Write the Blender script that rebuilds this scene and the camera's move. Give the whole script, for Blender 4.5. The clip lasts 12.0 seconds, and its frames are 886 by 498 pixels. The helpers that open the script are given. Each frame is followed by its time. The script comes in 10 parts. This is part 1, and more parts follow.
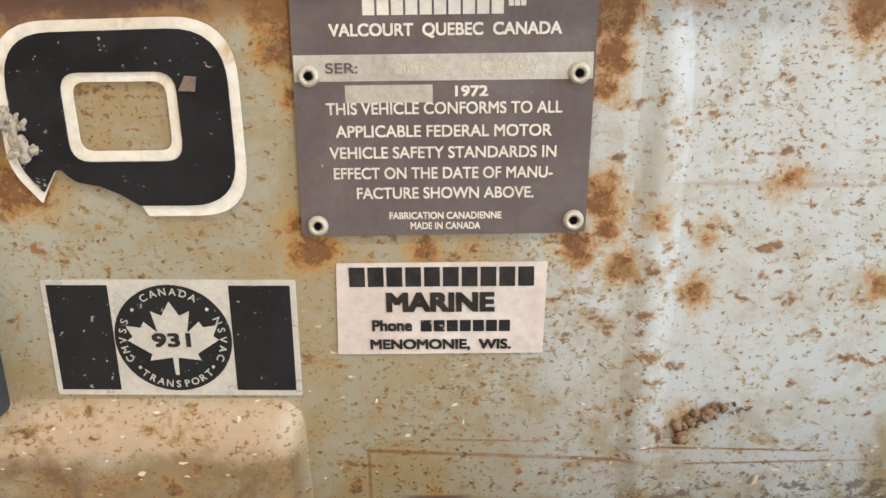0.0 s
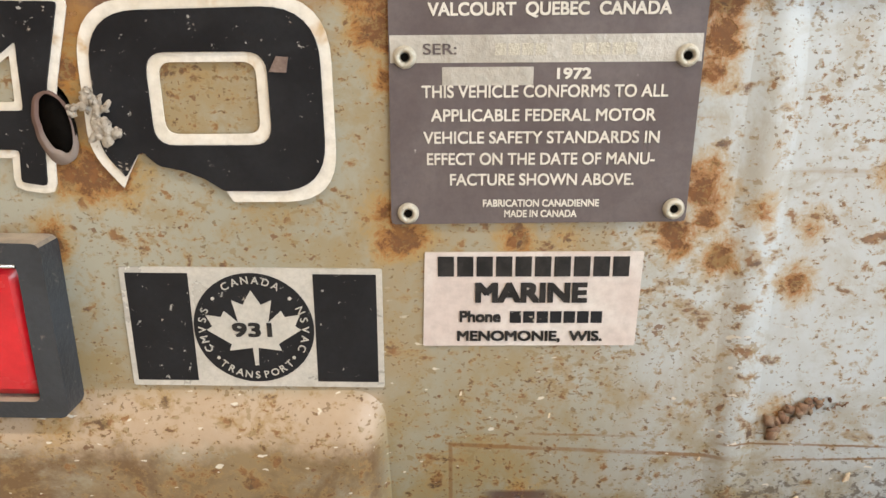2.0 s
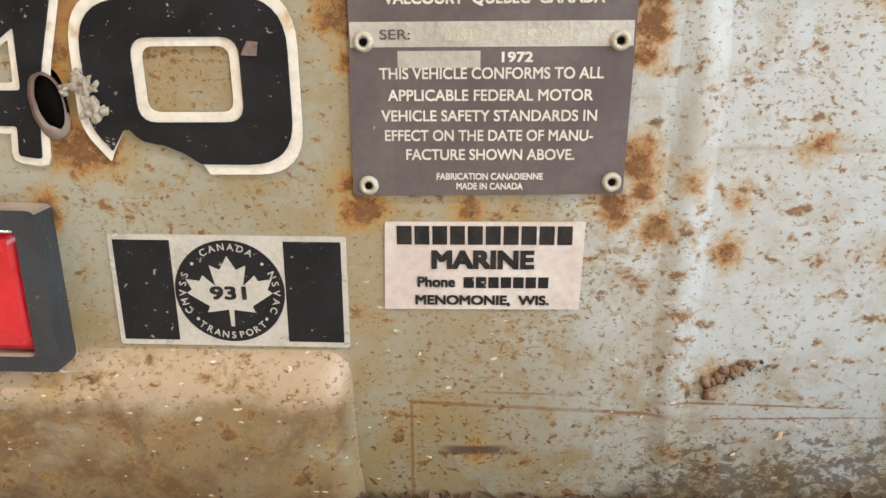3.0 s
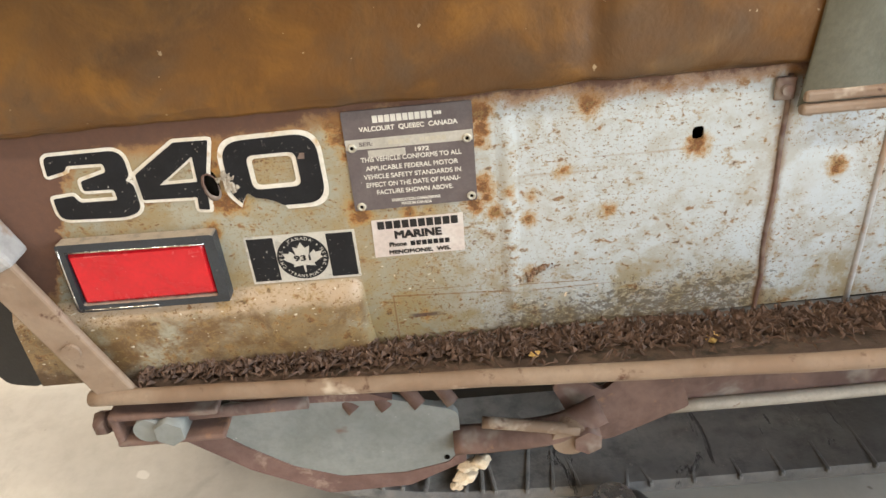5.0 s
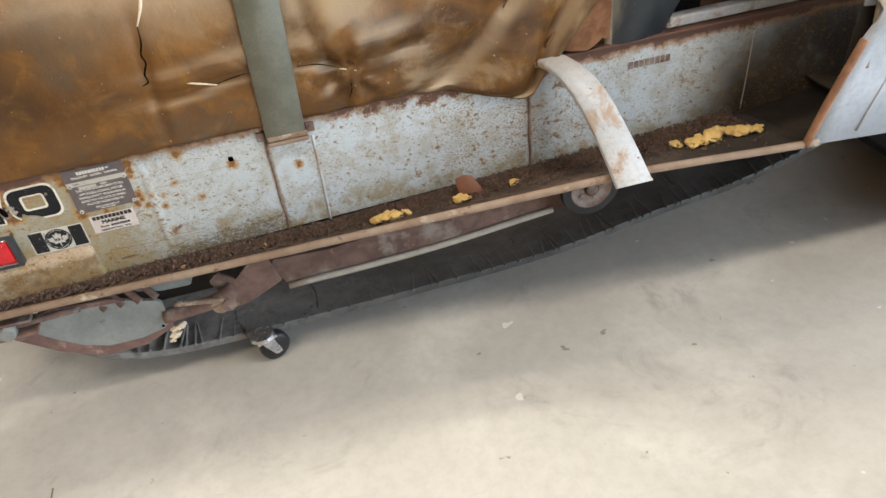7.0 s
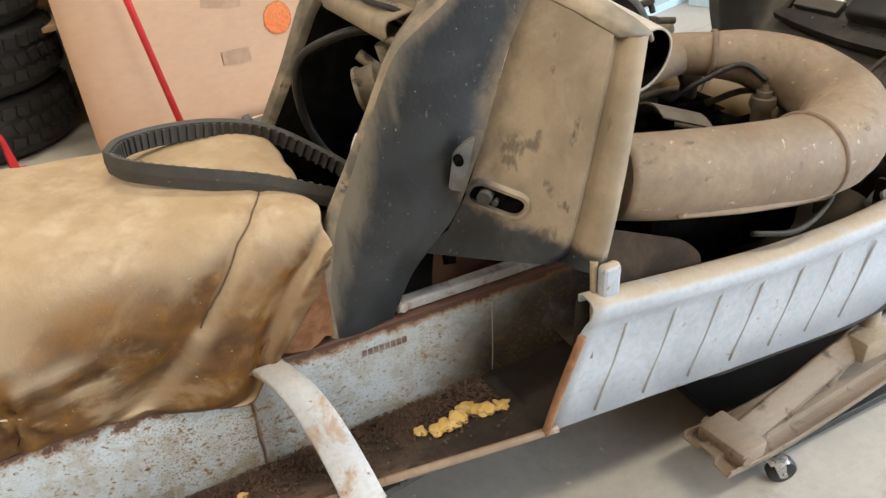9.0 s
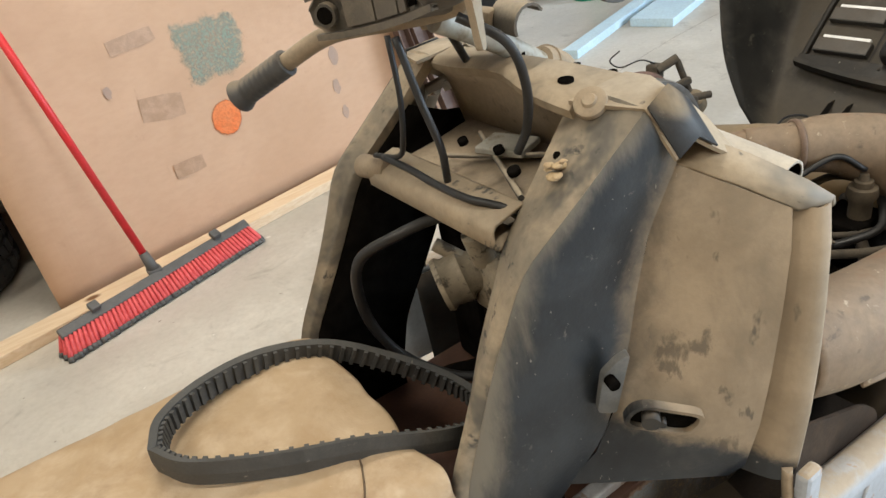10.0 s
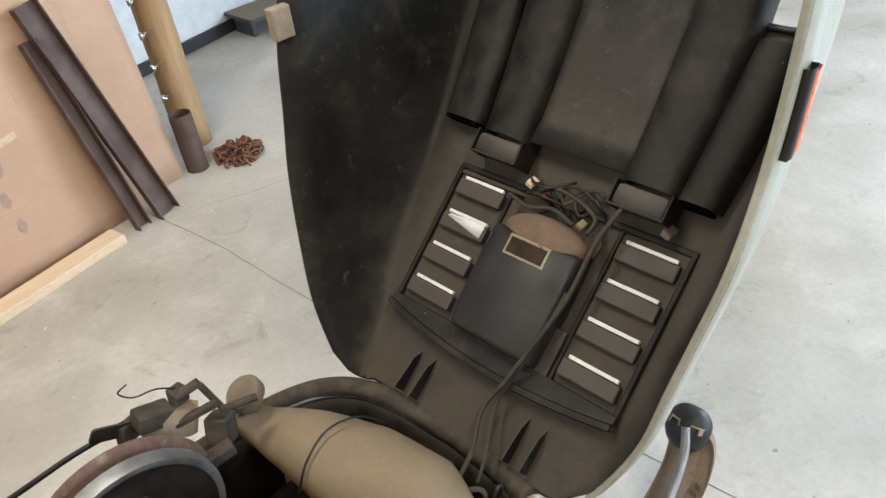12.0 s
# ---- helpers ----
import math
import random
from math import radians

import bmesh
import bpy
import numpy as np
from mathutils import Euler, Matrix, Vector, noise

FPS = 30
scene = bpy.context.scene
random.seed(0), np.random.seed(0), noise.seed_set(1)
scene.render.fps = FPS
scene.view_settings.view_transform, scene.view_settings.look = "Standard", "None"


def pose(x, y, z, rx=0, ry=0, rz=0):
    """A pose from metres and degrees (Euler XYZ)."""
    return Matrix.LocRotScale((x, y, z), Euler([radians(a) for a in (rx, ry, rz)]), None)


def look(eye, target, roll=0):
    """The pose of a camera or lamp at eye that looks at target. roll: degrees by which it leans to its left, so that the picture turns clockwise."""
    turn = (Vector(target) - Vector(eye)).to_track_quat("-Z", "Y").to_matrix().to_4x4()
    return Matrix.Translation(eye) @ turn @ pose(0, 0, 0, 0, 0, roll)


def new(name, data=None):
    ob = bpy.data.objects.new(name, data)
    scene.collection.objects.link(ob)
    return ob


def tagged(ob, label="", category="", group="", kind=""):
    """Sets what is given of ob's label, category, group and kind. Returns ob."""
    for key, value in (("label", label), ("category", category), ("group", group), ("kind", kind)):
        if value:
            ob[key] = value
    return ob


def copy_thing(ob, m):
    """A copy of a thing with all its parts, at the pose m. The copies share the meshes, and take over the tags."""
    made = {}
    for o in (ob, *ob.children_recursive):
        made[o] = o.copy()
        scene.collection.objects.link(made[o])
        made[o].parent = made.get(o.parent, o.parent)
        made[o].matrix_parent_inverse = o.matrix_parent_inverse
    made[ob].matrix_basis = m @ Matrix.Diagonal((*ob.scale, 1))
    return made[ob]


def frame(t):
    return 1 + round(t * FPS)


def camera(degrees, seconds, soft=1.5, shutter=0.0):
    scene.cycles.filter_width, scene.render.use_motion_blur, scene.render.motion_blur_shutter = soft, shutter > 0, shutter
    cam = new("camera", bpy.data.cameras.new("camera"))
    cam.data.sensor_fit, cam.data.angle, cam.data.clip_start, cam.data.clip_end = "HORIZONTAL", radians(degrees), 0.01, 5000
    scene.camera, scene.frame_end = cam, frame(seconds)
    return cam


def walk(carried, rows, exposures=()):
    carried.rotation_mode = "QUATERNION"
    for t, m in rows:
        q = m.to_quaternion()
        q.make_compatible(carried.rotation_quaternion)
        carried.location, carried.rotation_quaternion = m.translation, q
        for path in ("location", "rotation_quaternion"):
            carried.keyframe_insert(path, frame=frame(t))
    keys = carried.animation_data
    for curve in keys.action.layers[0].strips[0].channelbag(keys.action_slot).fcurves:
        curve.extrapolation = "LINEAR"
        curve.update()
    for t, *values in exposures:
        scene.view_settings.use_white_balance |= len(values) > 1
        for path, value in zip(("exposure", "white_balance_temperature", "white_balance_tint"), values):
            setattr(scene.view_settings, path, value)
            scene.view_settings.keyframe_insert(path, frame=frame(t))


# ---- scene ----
cam = camera(63.0, 12.0)

PATH = [
    (0, (0.0363, -0.1875, 0.4013), (0.0209, 0.7685, 0.1084), -0.75),
    (0.5, (0.0230, -0.1785, 0.3942), (0.0106, 0.7758, 0.0958), -0.41),
    (1, (0.0271, -0.1752, 0.3927), (0.0130, 0.7773, 0.0887), -0.74),
    (1.5, (0.0254, -0.1757, 0.3918), (0.0074, 0.7747, 0.0813), -0.91),
    (2, (0.0126, -0.1817, 0.3996), (-0.0071, 0.7696, 0.0919), -0.47),
    (2.5, (0.0184, -0.1887, 0.3958), (-0.0065, 0.7632, 0.0906), -0.36),
    (3, (0.0283, -0.2005, 0.3966), (-0.0074, 0.7503, 0.0891), -0.43),
    (3.2, (0.0282, -0.2111, 0.3959), (-0.0123, 0.7420, 0.0961), -0.44),
    (4.8, (0.0527, -0.3317, 0.5082), (0.0086, 0.5496, 0.0377), -5.24),
    (5, (0.0619, -0.3972, 0.5546), (0.0296, 0.4584, 0.0379), -6.21),
    (5.5, (0.1029, -0.5423, 0.7288), (0.1563, 0.2661, 0.1425), -6.98),
    (6, (0.1794, -0.6919, 0.8136), (0.2617, 0.0983, 0.2062), -8.41),
    (6.5, (0.2681, -0.8190, 0.8336), (0.3815, -0.0485, 0.2062), -8.71),
    (7, (0.2997, -0.8966, 0.8571), (0.4527, -0.1252, 0.2394), -7.19),
    (7.5, (0.3315, -0.9552, 0.8789), (0.5288, -0.1491, 0.3210), -6.11),
    (7.7, (0.3241, -0.9686, 0.8878), (0.5677, -0.1535, 0.3622), -5.32),
    (9.3, (0.5971, -0.6493, 1.0287), (0.9653, 0.1208, 0.5078), -4.45),
    (9.5, (0.5765, -0.5749, 1.0306), (0.9574, 0.1913, 0.5131), -5.35),
    (10, (0.5537, -0.4192, 1.1316), (0.9875, 0.3276, 0.6277), -10.82),
    (10.2, (0.5693, -0.3954, 1.2396), (1.0249, 0.3387, 0.7359), -11.91),
    (10.5, (0.5945, -0.3934, 1.4259), (1.0972, 0.2986, 0.9080), -12.52),
    (11, (0.7361, -0.4459, 1.5290), (1.3278, 0.1177, 0.9526), -8.70),
    (11.5, (1.0554, -0.4990, 1.5234), (1.6042, 0.0831, 0.9235), -7.49),
    (12, (1.3418, -0.4748, 1.5226), (1.8767, 0.1211, 0.9237), -7.27),
]


def rows():
    return [(t, look(eye, target, roll)) for t, eye, target, roll in PATH]


walk(cam, rows(), [(0.0, -0.02, 6550, 12), (3.2, -0.02, 6550, 12), (5.0, 0.07, 6550, 10), (6.0, -0.1, 6450, 10), (7.5, -0.19, 6050, 9), (9.3, -0.22, 6350, 9), (10.0, -0.30, 6100, 7), (10.6, -0.45, 6000, 6), (11.0, -0.50, 5900, 7), (12.0, -0.38, 5950, 8)])

# ---- world and light ----
world = bpy.data.worlds.new("world")
scene.world = world
world.use_nodes = True
sky = world.node_tree.nodes.new("ShaderNodeTexSky")
sky.sky_type, sky.sun_disc = "NISHITA", False
sky.sun_elevation, sky.sun_rotation = radians(40), radians(-23)
world.node_tree.links.new(sky.outputs[0], world.node_tree.nodes["Background"].inputs[0])
world.node_tree.nodes["Background"].inputs[1].default_value = 0.12


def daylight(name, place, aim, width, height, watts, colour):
    """Area lamp: sky light standing in an opening of the wall, or added overhead fill."""
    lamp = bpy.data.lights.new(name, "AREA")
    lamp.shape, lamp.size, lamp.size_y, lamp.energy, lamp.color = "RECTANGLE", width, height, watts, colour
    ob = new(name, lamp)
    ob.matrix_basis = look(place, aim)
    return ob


daylight("daylight_door_east", (6.9, -2.2, 2.1), (0.0, -2.2, 1.2), 4.0, 2.0, 520, (0.80, 0.90, 1.0))
daylight("daylight_door_south", (4.4, -5.4, 2.1), (4.0, 0.0, 1.0), 4.0, 2.0, 290, (0.80, 0.90, 1.0))
# Warm overhead fill, added; no ceiling lamps are known in this shop.
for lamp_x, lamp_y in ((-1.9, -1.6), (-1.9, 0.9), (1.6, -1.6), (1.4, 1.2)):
    daylight("overhead_fill", (lamp_x, lamp_y, 3.86), (lamp_x, lamp_y, 0.0), 1.2, 0.3, 85, (1.0, 0.87, 0.70))
sun = new("sun", bpy.data.lights.new("sun", "SUN"))
sun.data.energy, sun.data.angle, sun.data.color = 2.0, radians(0.5), (1.0, 0.95, 0.87)
sun.matrix_basis = look((0, 0, 0), (0.30, -0.70, -0.65))

# ---- materials ----


class Nodes:
    """A short way to wire a node material."""

    def __init__(self, name):
        self.mat = bpy.data.materials.new(name)
        self.mat.use_nodes = True
        self.tree = self.mat.node_tree
        self.bsdf = self.tree.nodes["Principled BSDF"]
        self.coord = self.tree.nodes.new("ShaderNodeTexCoord")
        self.obj = self.coord.outputs["Object"]

    def link(self, a, b):
        self.tree.links.new(a, b)

    def put(self, value, socket):
        if isinstance(value, bpy.types.NodeSocket):
            self.link(value, socket)
        elif isinstance(value, (tuple, list)) and socket.type == "RGBA":
            socket.default_value = (*value, 1.0) if len(value) == 3 else value
        else:
            socket.default_value = value

    def noise(self, scale, detail=4.0, rough=0.6, stretch=None, warp=0.0, shift=(0, 0, 0)):
        n = self.tree.nodes.new("ShaderNodeTexNoise")
        n.inputs["Scale"].default_value, n.inputs["Detail"].default_value = scale, detail
        n.inputs["Roughness"].default_value, n.inputs["Distortion"].default_value = rough, warp
        m = self.tree.nodes.new("ShaderNodeMapping")
        m.inputs["Scale"].default_value = stretch or (1, 1, 1)
        m.inputs["Location"].default_value = shift
        self.link(self.obj, m.inputs[0])
        self.link(m.outputs[0], n.inputs["Vector"])
        return n.outputs["Fac"]

    def cells(self, scale, stretch=None, feature="F1", out="Distance"):
        n = self.tree.nodes.new("ShaderNodeTexVoronoi")
        n.feature = feature
        n.inputs["Scale"].default_value = scale
        m = self.tree.nodes.new("ShaderNodeMapping")
        m.inputs["Scale"].default_value = stretch or (1, 1, 1)
        self.link(self.obj, m.inputs[0])
        self.link(m.outputs[0], n.inputs["Vector"])
        return n.outputs[out]

    def ramp(self, value, low, high, a=0.0, b=1.0):
        n = self.tree.nodes.new("ShaderNodeMapRange")
        n.interpolation_type = "SMOOTHSTEP"
        for key, v in (("Value", value), ("From Min", low), ("From Max", high), ("To Min", a), ("To Max", b)):
            self.put(v, n.inputs[key])
        return n.outputs[0]

    def mix(self, fac, a, b, kind="MIX"):
        n = self.tree.nodes.new("ShaderNodeMix")
        n.data_type, n.blend_type = "RGBA", kind
        self.put(fac, n.inputs[0])
        self.put(a, n.inputs[6])
        self.put(b, n.inputs[7])
        return n.outputs[2]

    def math(self, op, a, b=0.0, c=0.0):
        n = self.tree.nodes.new("ShaderNodeMath")
        n.operation = op
        for v, s in zip((a, b, c), n.inputs):
            self.put(v, s)
        return n.outputs[0]

    def axis(self, k):
        n = self.tree.nodes.new("ShaderNodeSeparateXYZ")
        self.link(self.obj, n.inputs[0])
        return n.outputs[k]

    def near(self, place):
        n = self.tree.nodes.new("ShaderNodeVectorMath")
        n.operation = "DISTANCE"
        self.link(self.obj, n.inputs[0])
        n.inputs[1].default_value = place
        return n.outputs["Value"]

    def up(self):
        g = self.tree.nodes.new("ShaderNodeNewGeometry")
        n = self.tree.nodes.new("ShaderNodeSeparateXYZ")
        self.link(g.outputs["Normal"], n.inputs[0])
        return n.outputs[2]

    def random(self):
        return self.tree.nodes.new("ShaderNodeObjectInfo").outputs["Random"]

    def done(self, colour, rough=0.6, metal=0.0, bump=None, height=0.001, strength=0.6, spec=None):
        self.put(colour, self.bsdf.inputs["Base Color"])
        self.put(rough, self.bsdf.inputs["Roughness"])
        self.put(metal, self.bsdf.inputs["Metallic"])
        if spec is not None:
            self.put(spec, self.bsdf.inputs["Specular IOR Level"])
        if bump is not None:
            n = self.tree.nodes.new("ShaderNodeBump")
            n.inputs["Strength"].default_value, n.inputs["Distance"].default_value = strength, height
            self.link(bump, n.inputs["Height"])
            self.link(n.outputs[0], self.bsdf.inputs["Normal"])
        return self.mat


def plain(name, a, b, scale, rough=0.6, metal=0.0, fine=None, spots=None, dust=None, height=0.0006, strength=0.5, stretch=None):
    """A worn surface: two tones at a broad scale, grain at a fine one, spots (colour, scale, low, high) and settled dust (colour, low, high)."""
    n = Nodes(name)
    fine = fine or scale * 9
    broad, grain = n.noise(scale, 5, 0.6, stretch, 0.4), n.noise(fine, 3, 0.7, stretch)
    colour = n.mix(n.ramp(broad, 0.35, 0.65), a, b)
    colour = n.mix(n.ramp(grain, 0.3, 0.8, 0.0, 0.35), colour, tuple(0.55 * v for v in a))
    r = n.ramp(broad, 0.3, 0.7, max(rough - 0.12, 0.05), min(rough + 0.12, 1.0))
    for spot, size, low, high in spots or ():
        mask = n.ramp(n.noise(size, 4, 0.65, None, 0.3, (3.1, 1.7, 0.4)), low, high)
        colour = n.mix(mask, colour, spot)
    if dust:
        tone, low, high = dust
        mask = n.math("MULTIPLY", n.ramp(n.up(), low, high), n.ramp(n.noise(scale * 2.3, 5, 0.7), 0.3, 0.55, 0.55, 1.0))
        colour = n.mix(mask, colour, n.mix(grain, tone, tuple(0.75 * v for v in tone)))
        r = n.math("MAXIMUM", r, n.math("MULTIPLY", mask, 0.9))
    return n.done(colour, r, metal, n.math("ADD", grain, n.math("MULTIPLY", broad, 0.6)), height, strength)


RUST, RUST_DARK = (0.23, 0.085, 0.022), (0.09, 0.04, 0.022)
DUST = (0.40, 0.31, 0.21)


def tunnel_paint():
    """Grey-green enamel, tinted bluer to the front for the cool light there, with rust bleeding from edges, rivets and
    chips.
    """
    n = Nodes("tunnel_paint")
    x, z = n.axis(0), n.axis(2)
    broad = n.noise(11, 6, 0.7, None, 0.6)
    fine = n.noise(170, 4, 0.7)
    ragged = n.noise(95, 7, 0.8)
    mottle = n.noise(34, 6, 0.72, None, 0.3, (2, 0, 5))
    # base darker at the rear, paler and bluer in front: painted-in light gradient
    colour = n.mix(n.ramp(n.noise(6, 3, 0.5), 0.35, 0.7), (0.275, 0.262, 0.198), (0.345, 0.335, 0.268))
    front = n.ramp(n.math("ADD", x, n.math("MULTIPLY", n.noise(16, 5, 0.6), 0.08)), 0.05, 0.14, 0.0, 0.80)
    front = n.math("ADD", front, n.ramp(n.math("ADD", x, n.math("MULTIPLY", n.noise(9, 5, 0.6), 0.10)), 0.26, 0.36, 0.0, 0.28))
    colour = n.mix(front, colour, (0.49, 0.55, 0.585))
    # yellowed film, patchy, heavier to the rear and low down
    colour = n.mix(n.math("MULTIPLY", n.ramp(broad, 0.44, 0.62), n.ramp(x, 0.11, -0.06, 0.25, 0.75)), colour, (0.29, 0.205, 0.095))
    colour = n.mix(n.math("MULTIPLY", n.ramp(mottle, 0.46, 0.60, 0.0, 0.6), n.ramp(x, 0.02, 0.14, 1.0, 0.55)), colour, (0.275, 0.205, 0.095))
    damp = n.ramp(n.math("ADD", z, n.math("MULTIPLY", n.noise(22, 6, 0.7), 0.08)), 0.345, 0.305)
    colour = n.mix(n.math("MULTIPLY", damp, n.ramp(mottle, 0.40, 0.60, 0.15, 0.75)), colour, (0.265, 0.21, 0.105))
    colour = n.mix(n.ramp(n.noise(17, 4, 0.6, (0.25, 1, 6), 0.2, (8, 0, 1)), 0.64, 0.70, 0.0, 0.35), colour, (0.26, 0.15, 0.05))
    # brown film on the pressed step; in the foot well, brown film plus painted-in shade
    step = n.math("MULTIPLY", n.ramp(x, -0.006, -0.012), n.ramp(z, 0.301, 0.296))
    muck = n.mix(n.ramp(n.noise(36, 7, 0.72, (0.7, 1, 1), 0.4, (3, 0, 8)), 0.40, 0.60), (0.13, 0.068, 0.026), n.mix(n.ramp(broad, 0.45, 0.60), (0.235, 0.165, 0.082), (0.335, 0.325, 0.255)))
    muck = n.mix(n.ramp(n.math("ADD", z, n.math("MULTIPLY", n.noise(45, 6, 0.7), 0.03)), 0.294, 0.303), muck, n.mix(fine, (0.47, 0.37, 0.27), (0.38, 0.27, 0.175)))
    colour = n.mix(n.math("MULTIPLY", step, 0.9), colour, muck)
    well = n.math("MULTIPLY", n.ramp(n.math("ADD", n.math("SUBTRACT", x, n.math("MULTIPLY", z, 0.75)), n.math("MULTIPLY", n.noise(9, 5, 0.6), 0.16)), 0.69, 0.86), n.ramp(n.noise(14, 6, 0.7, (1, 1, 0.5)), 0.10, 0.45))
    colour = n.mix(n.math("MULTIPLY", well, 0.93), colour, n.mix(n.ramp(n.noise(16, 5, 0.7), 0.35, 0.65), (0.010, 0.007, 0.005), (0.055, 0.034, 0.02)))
    strip = n.math("MULTIPLY", n.ramp(n.math("ABSOLUTE", n.math("ADD", x, 0.0842)), 0.0065, 0.0050), n.ramp(n.math("ADD", z, n.math("MULTIPLY", n.noise(50, 5, 0.7), 0.02)), 0.366, 0.376))
    colour = n.mix(n.math("MULTIPLY", strip, 0.85), colour, n.mix(fine, (0.22, 0.115, 0.035), (0.135, 0.07, 0.028)))
    pane = n.math("MULTIPLY", n.ramp(n.near((-0.0487, 0.0, 0.3804)), 0.019, 0.012), n.ramp(n.noise(90, 5, 0.7, None, 0.2, (1, 4, 6)), 0.36, 0.56, 0.2, 0.8))
    colour = n.mix(pane, colour, n.mix(mottle, (0.23, 0.155, 0.065), (0.33, 0.26, 0.145)))
    weld = None
    for place in (0.254, 0.630):
        d = n.math("ABSOLUTE", n.math("SUBTRACT", x, place))
        d = n.ramp(n.math("ADD", d, n.math("MULTIPLY", n.noise(60, 4, 0.7), 0.008)), 0.0095, 0.0045)
        weld = d if weld is None else n.math("MAXIMUM", weld, d)
    colour = n.mix(n.math("MULTIPLY", weld, 0.85), colour, (0.19, 0.11, 0.05))
    # rust bleeding out round the plate, the rivets and single chips: ochre rim, orange, dark core
    bleed = None
    for px, pz, reach in ((-0.007, 0.407, 0.0095), (-0.0062, 0.396, 0.0065), (-0.0058, 0.386, 0.0045), (-0.002, 0.3445, 0.0068), (-0.0060, 0.352, 0.0032), (0.0755, 0.404, 0.0085), (0.0760, 0.3945, 0.0070),
                          (0.0755, 0.386, 0.0035), (0.0752, 0.3565, 0.0068), (0.0700, 0.3455, 0.0062), (0.0765, 0.349, 0.0050), (0.081, 0.338, 0.0050), (0.102, 0.331, 0.0030), (0.091, 0.350, 0.0016), (0.104, 0.347, 0.0018),
                          (0.028, 0.3440, 0.0026), (0.040, 0.3445, 0.0018), (-0.095, 0.3425, 0.0052), (-0.100, 0.2885, 0.0060), (0.204, 0.371, 0.0070), (0.140, 0.404, 0.0080), (-0.084, 0.397, 0.0060), (-0.0835, 0.386, 0.0050),
                          (-0.086, 0.362, 0.0062), (0.103, 0.289, 0.0042), (0.29, 0.35, 0.0060), (0.152, 0.333, 0.0026), (0.124, 0.362, 0.0022), (0.030, 0.264, 0.0030), (-0.082, 0.3625, 0.0085), (-0.075, 0.3605, 0.0060), (-0.090, 0.3660, 0.0060)):
        d = n.math("SUBTRACT", n.near((px, 0, pz)), reach * 0.8)
        bleed = d if bleed is None else n.math("MINIMUM", bleed, d)
    bleed = n.math("ADD", bleed, n.math("ADD", n.math("MULTIPLY", n.math("SUBTRACT", n.noise(150, 7, 0.8, None, 0.4), 0.5), 0.019), n.math("MULTIPLY", n.math("SUBTRACT", n.noise(60, 5, 0.7), 0.5), 0.016)))
    colour = n.mix(n.ramp(bleed, 0.0056, 0.0006, 0.0, 0.62), colour, (0.37, 0.235, 0.075))
    colour = n.mix(n.ramp(bleed, 0.0016, -0.0012, 0.0, 0.9), colour, n.mix(fine, (0.38, 0.17, 0.028), (0.24, 0.09, 0.02)))
    halo = n.ramp(bleed, -0.0008, -0.0026)
    colour = n.mix(n.math("MULTIPLY", halo, n.ramp(fine, 0.35, 0.55, 0.5, 0.95)), colour, n.mix(n.ramp(fine, 0.42, 0.6), (0.085, 0.038, 0.02), (0.19, 0.08, 0.025)))
    # irregular rust blots in four sizes: an ochre stain with a dark core
    for size, reach, turn in ((120, 0.0, (6, 3, 2)), (60, -0.008, (1, 8, 5)), (230, 0.004, (9, 2, 7)), (400, 0.012, (2, 5, 3))):
        blot = n.math("ADD", n.noise(size, 5, 0.62, (1.0, 1.0, 1.25), 0.25, turn), n.ramp(n.noise(14, 4, 0.65, None, 0.0, turn), 0.36, 0.66, -0.035, 0.040 + reach))
        blot = n.math("ADD", blot, n.math("ADD", n.ramp(x, 0.07, -0.02, 0.0, 0.014), n.math("MULTIPLY", n.ramp(x, 0.38, 0.52, 0.0, 0.026), n.ramp(x, 0.80, 0.66))))
        colour = n.mix(n.ramp(blot, 0.590, 0.645, 0.0, 0.55), colour, (0.30, 0.20, 0.08))
        colour = n.mix(n.ramp(blot, 0.642, 0.680, 0.0, 0.85), colour, n.mix(n.ramp(fine, 0.4, 0.62), (0.21, 0.092, 0.03), (0.075, 0.038, 0.022)))
    # rusty scratches and a bruise low on the panel
    for x0, x1, z0, slope, wide in ((0.008, 0.094, 0.2815, -0.045, 0.00055), (0.030, 0.070, 0.2850, -0.02, 0.0003), (0.085, 0.150, 0.2825, -0.03, 0.0003), (0.100, 0.160, 0.2765, 0.02, 0.0003), (0.018, 0.046, 0.2640, 0.02, 0.0014)):
        d = n.math("ABSOLUTE", n.math("SUBTRACT", n.math("ADD", z, n.math("MULTIPLY", n.math("SUBTRACT", ragged, 0.5), 0.0012)), n.math("ADD", z0, n.math("MULTIPLY", n.math("SUBTRACT", x, x0), slope))))
        run = n.math("MULTIPLY", n.ramp(x, x0, x0 + 0.006), n.ramp(x, x1, x1 - 0.012))
        colour = n.mix(n.math("MULTIPLY", n.math("MULTIPLY", n.ramp(d, wide * 1.6, wide * 0.6), run), n.ramp(mottle, 0.35, 0.5, 0.35, 0.85)), colour, (0.21, 0.105, 0.035) if wide < 0.001 else (0.085, 0.05, 0.045))
    d = n.math("ABSOLUTE", n.math("SUBTRACT", n.math("ADD", x, n.math("MULTIPLY", n.math("SUBTRACT", ragged, 0.5), 0.0012)), 0.0105))
    colour = n.mix(n.math("MULTIPLY", n.ramp(d, 0.0008, 0.0003, 0.0, 0.75), n.ramp(z, 0.283, 0.281)), colour, (0.20, 0.11, 0.045))
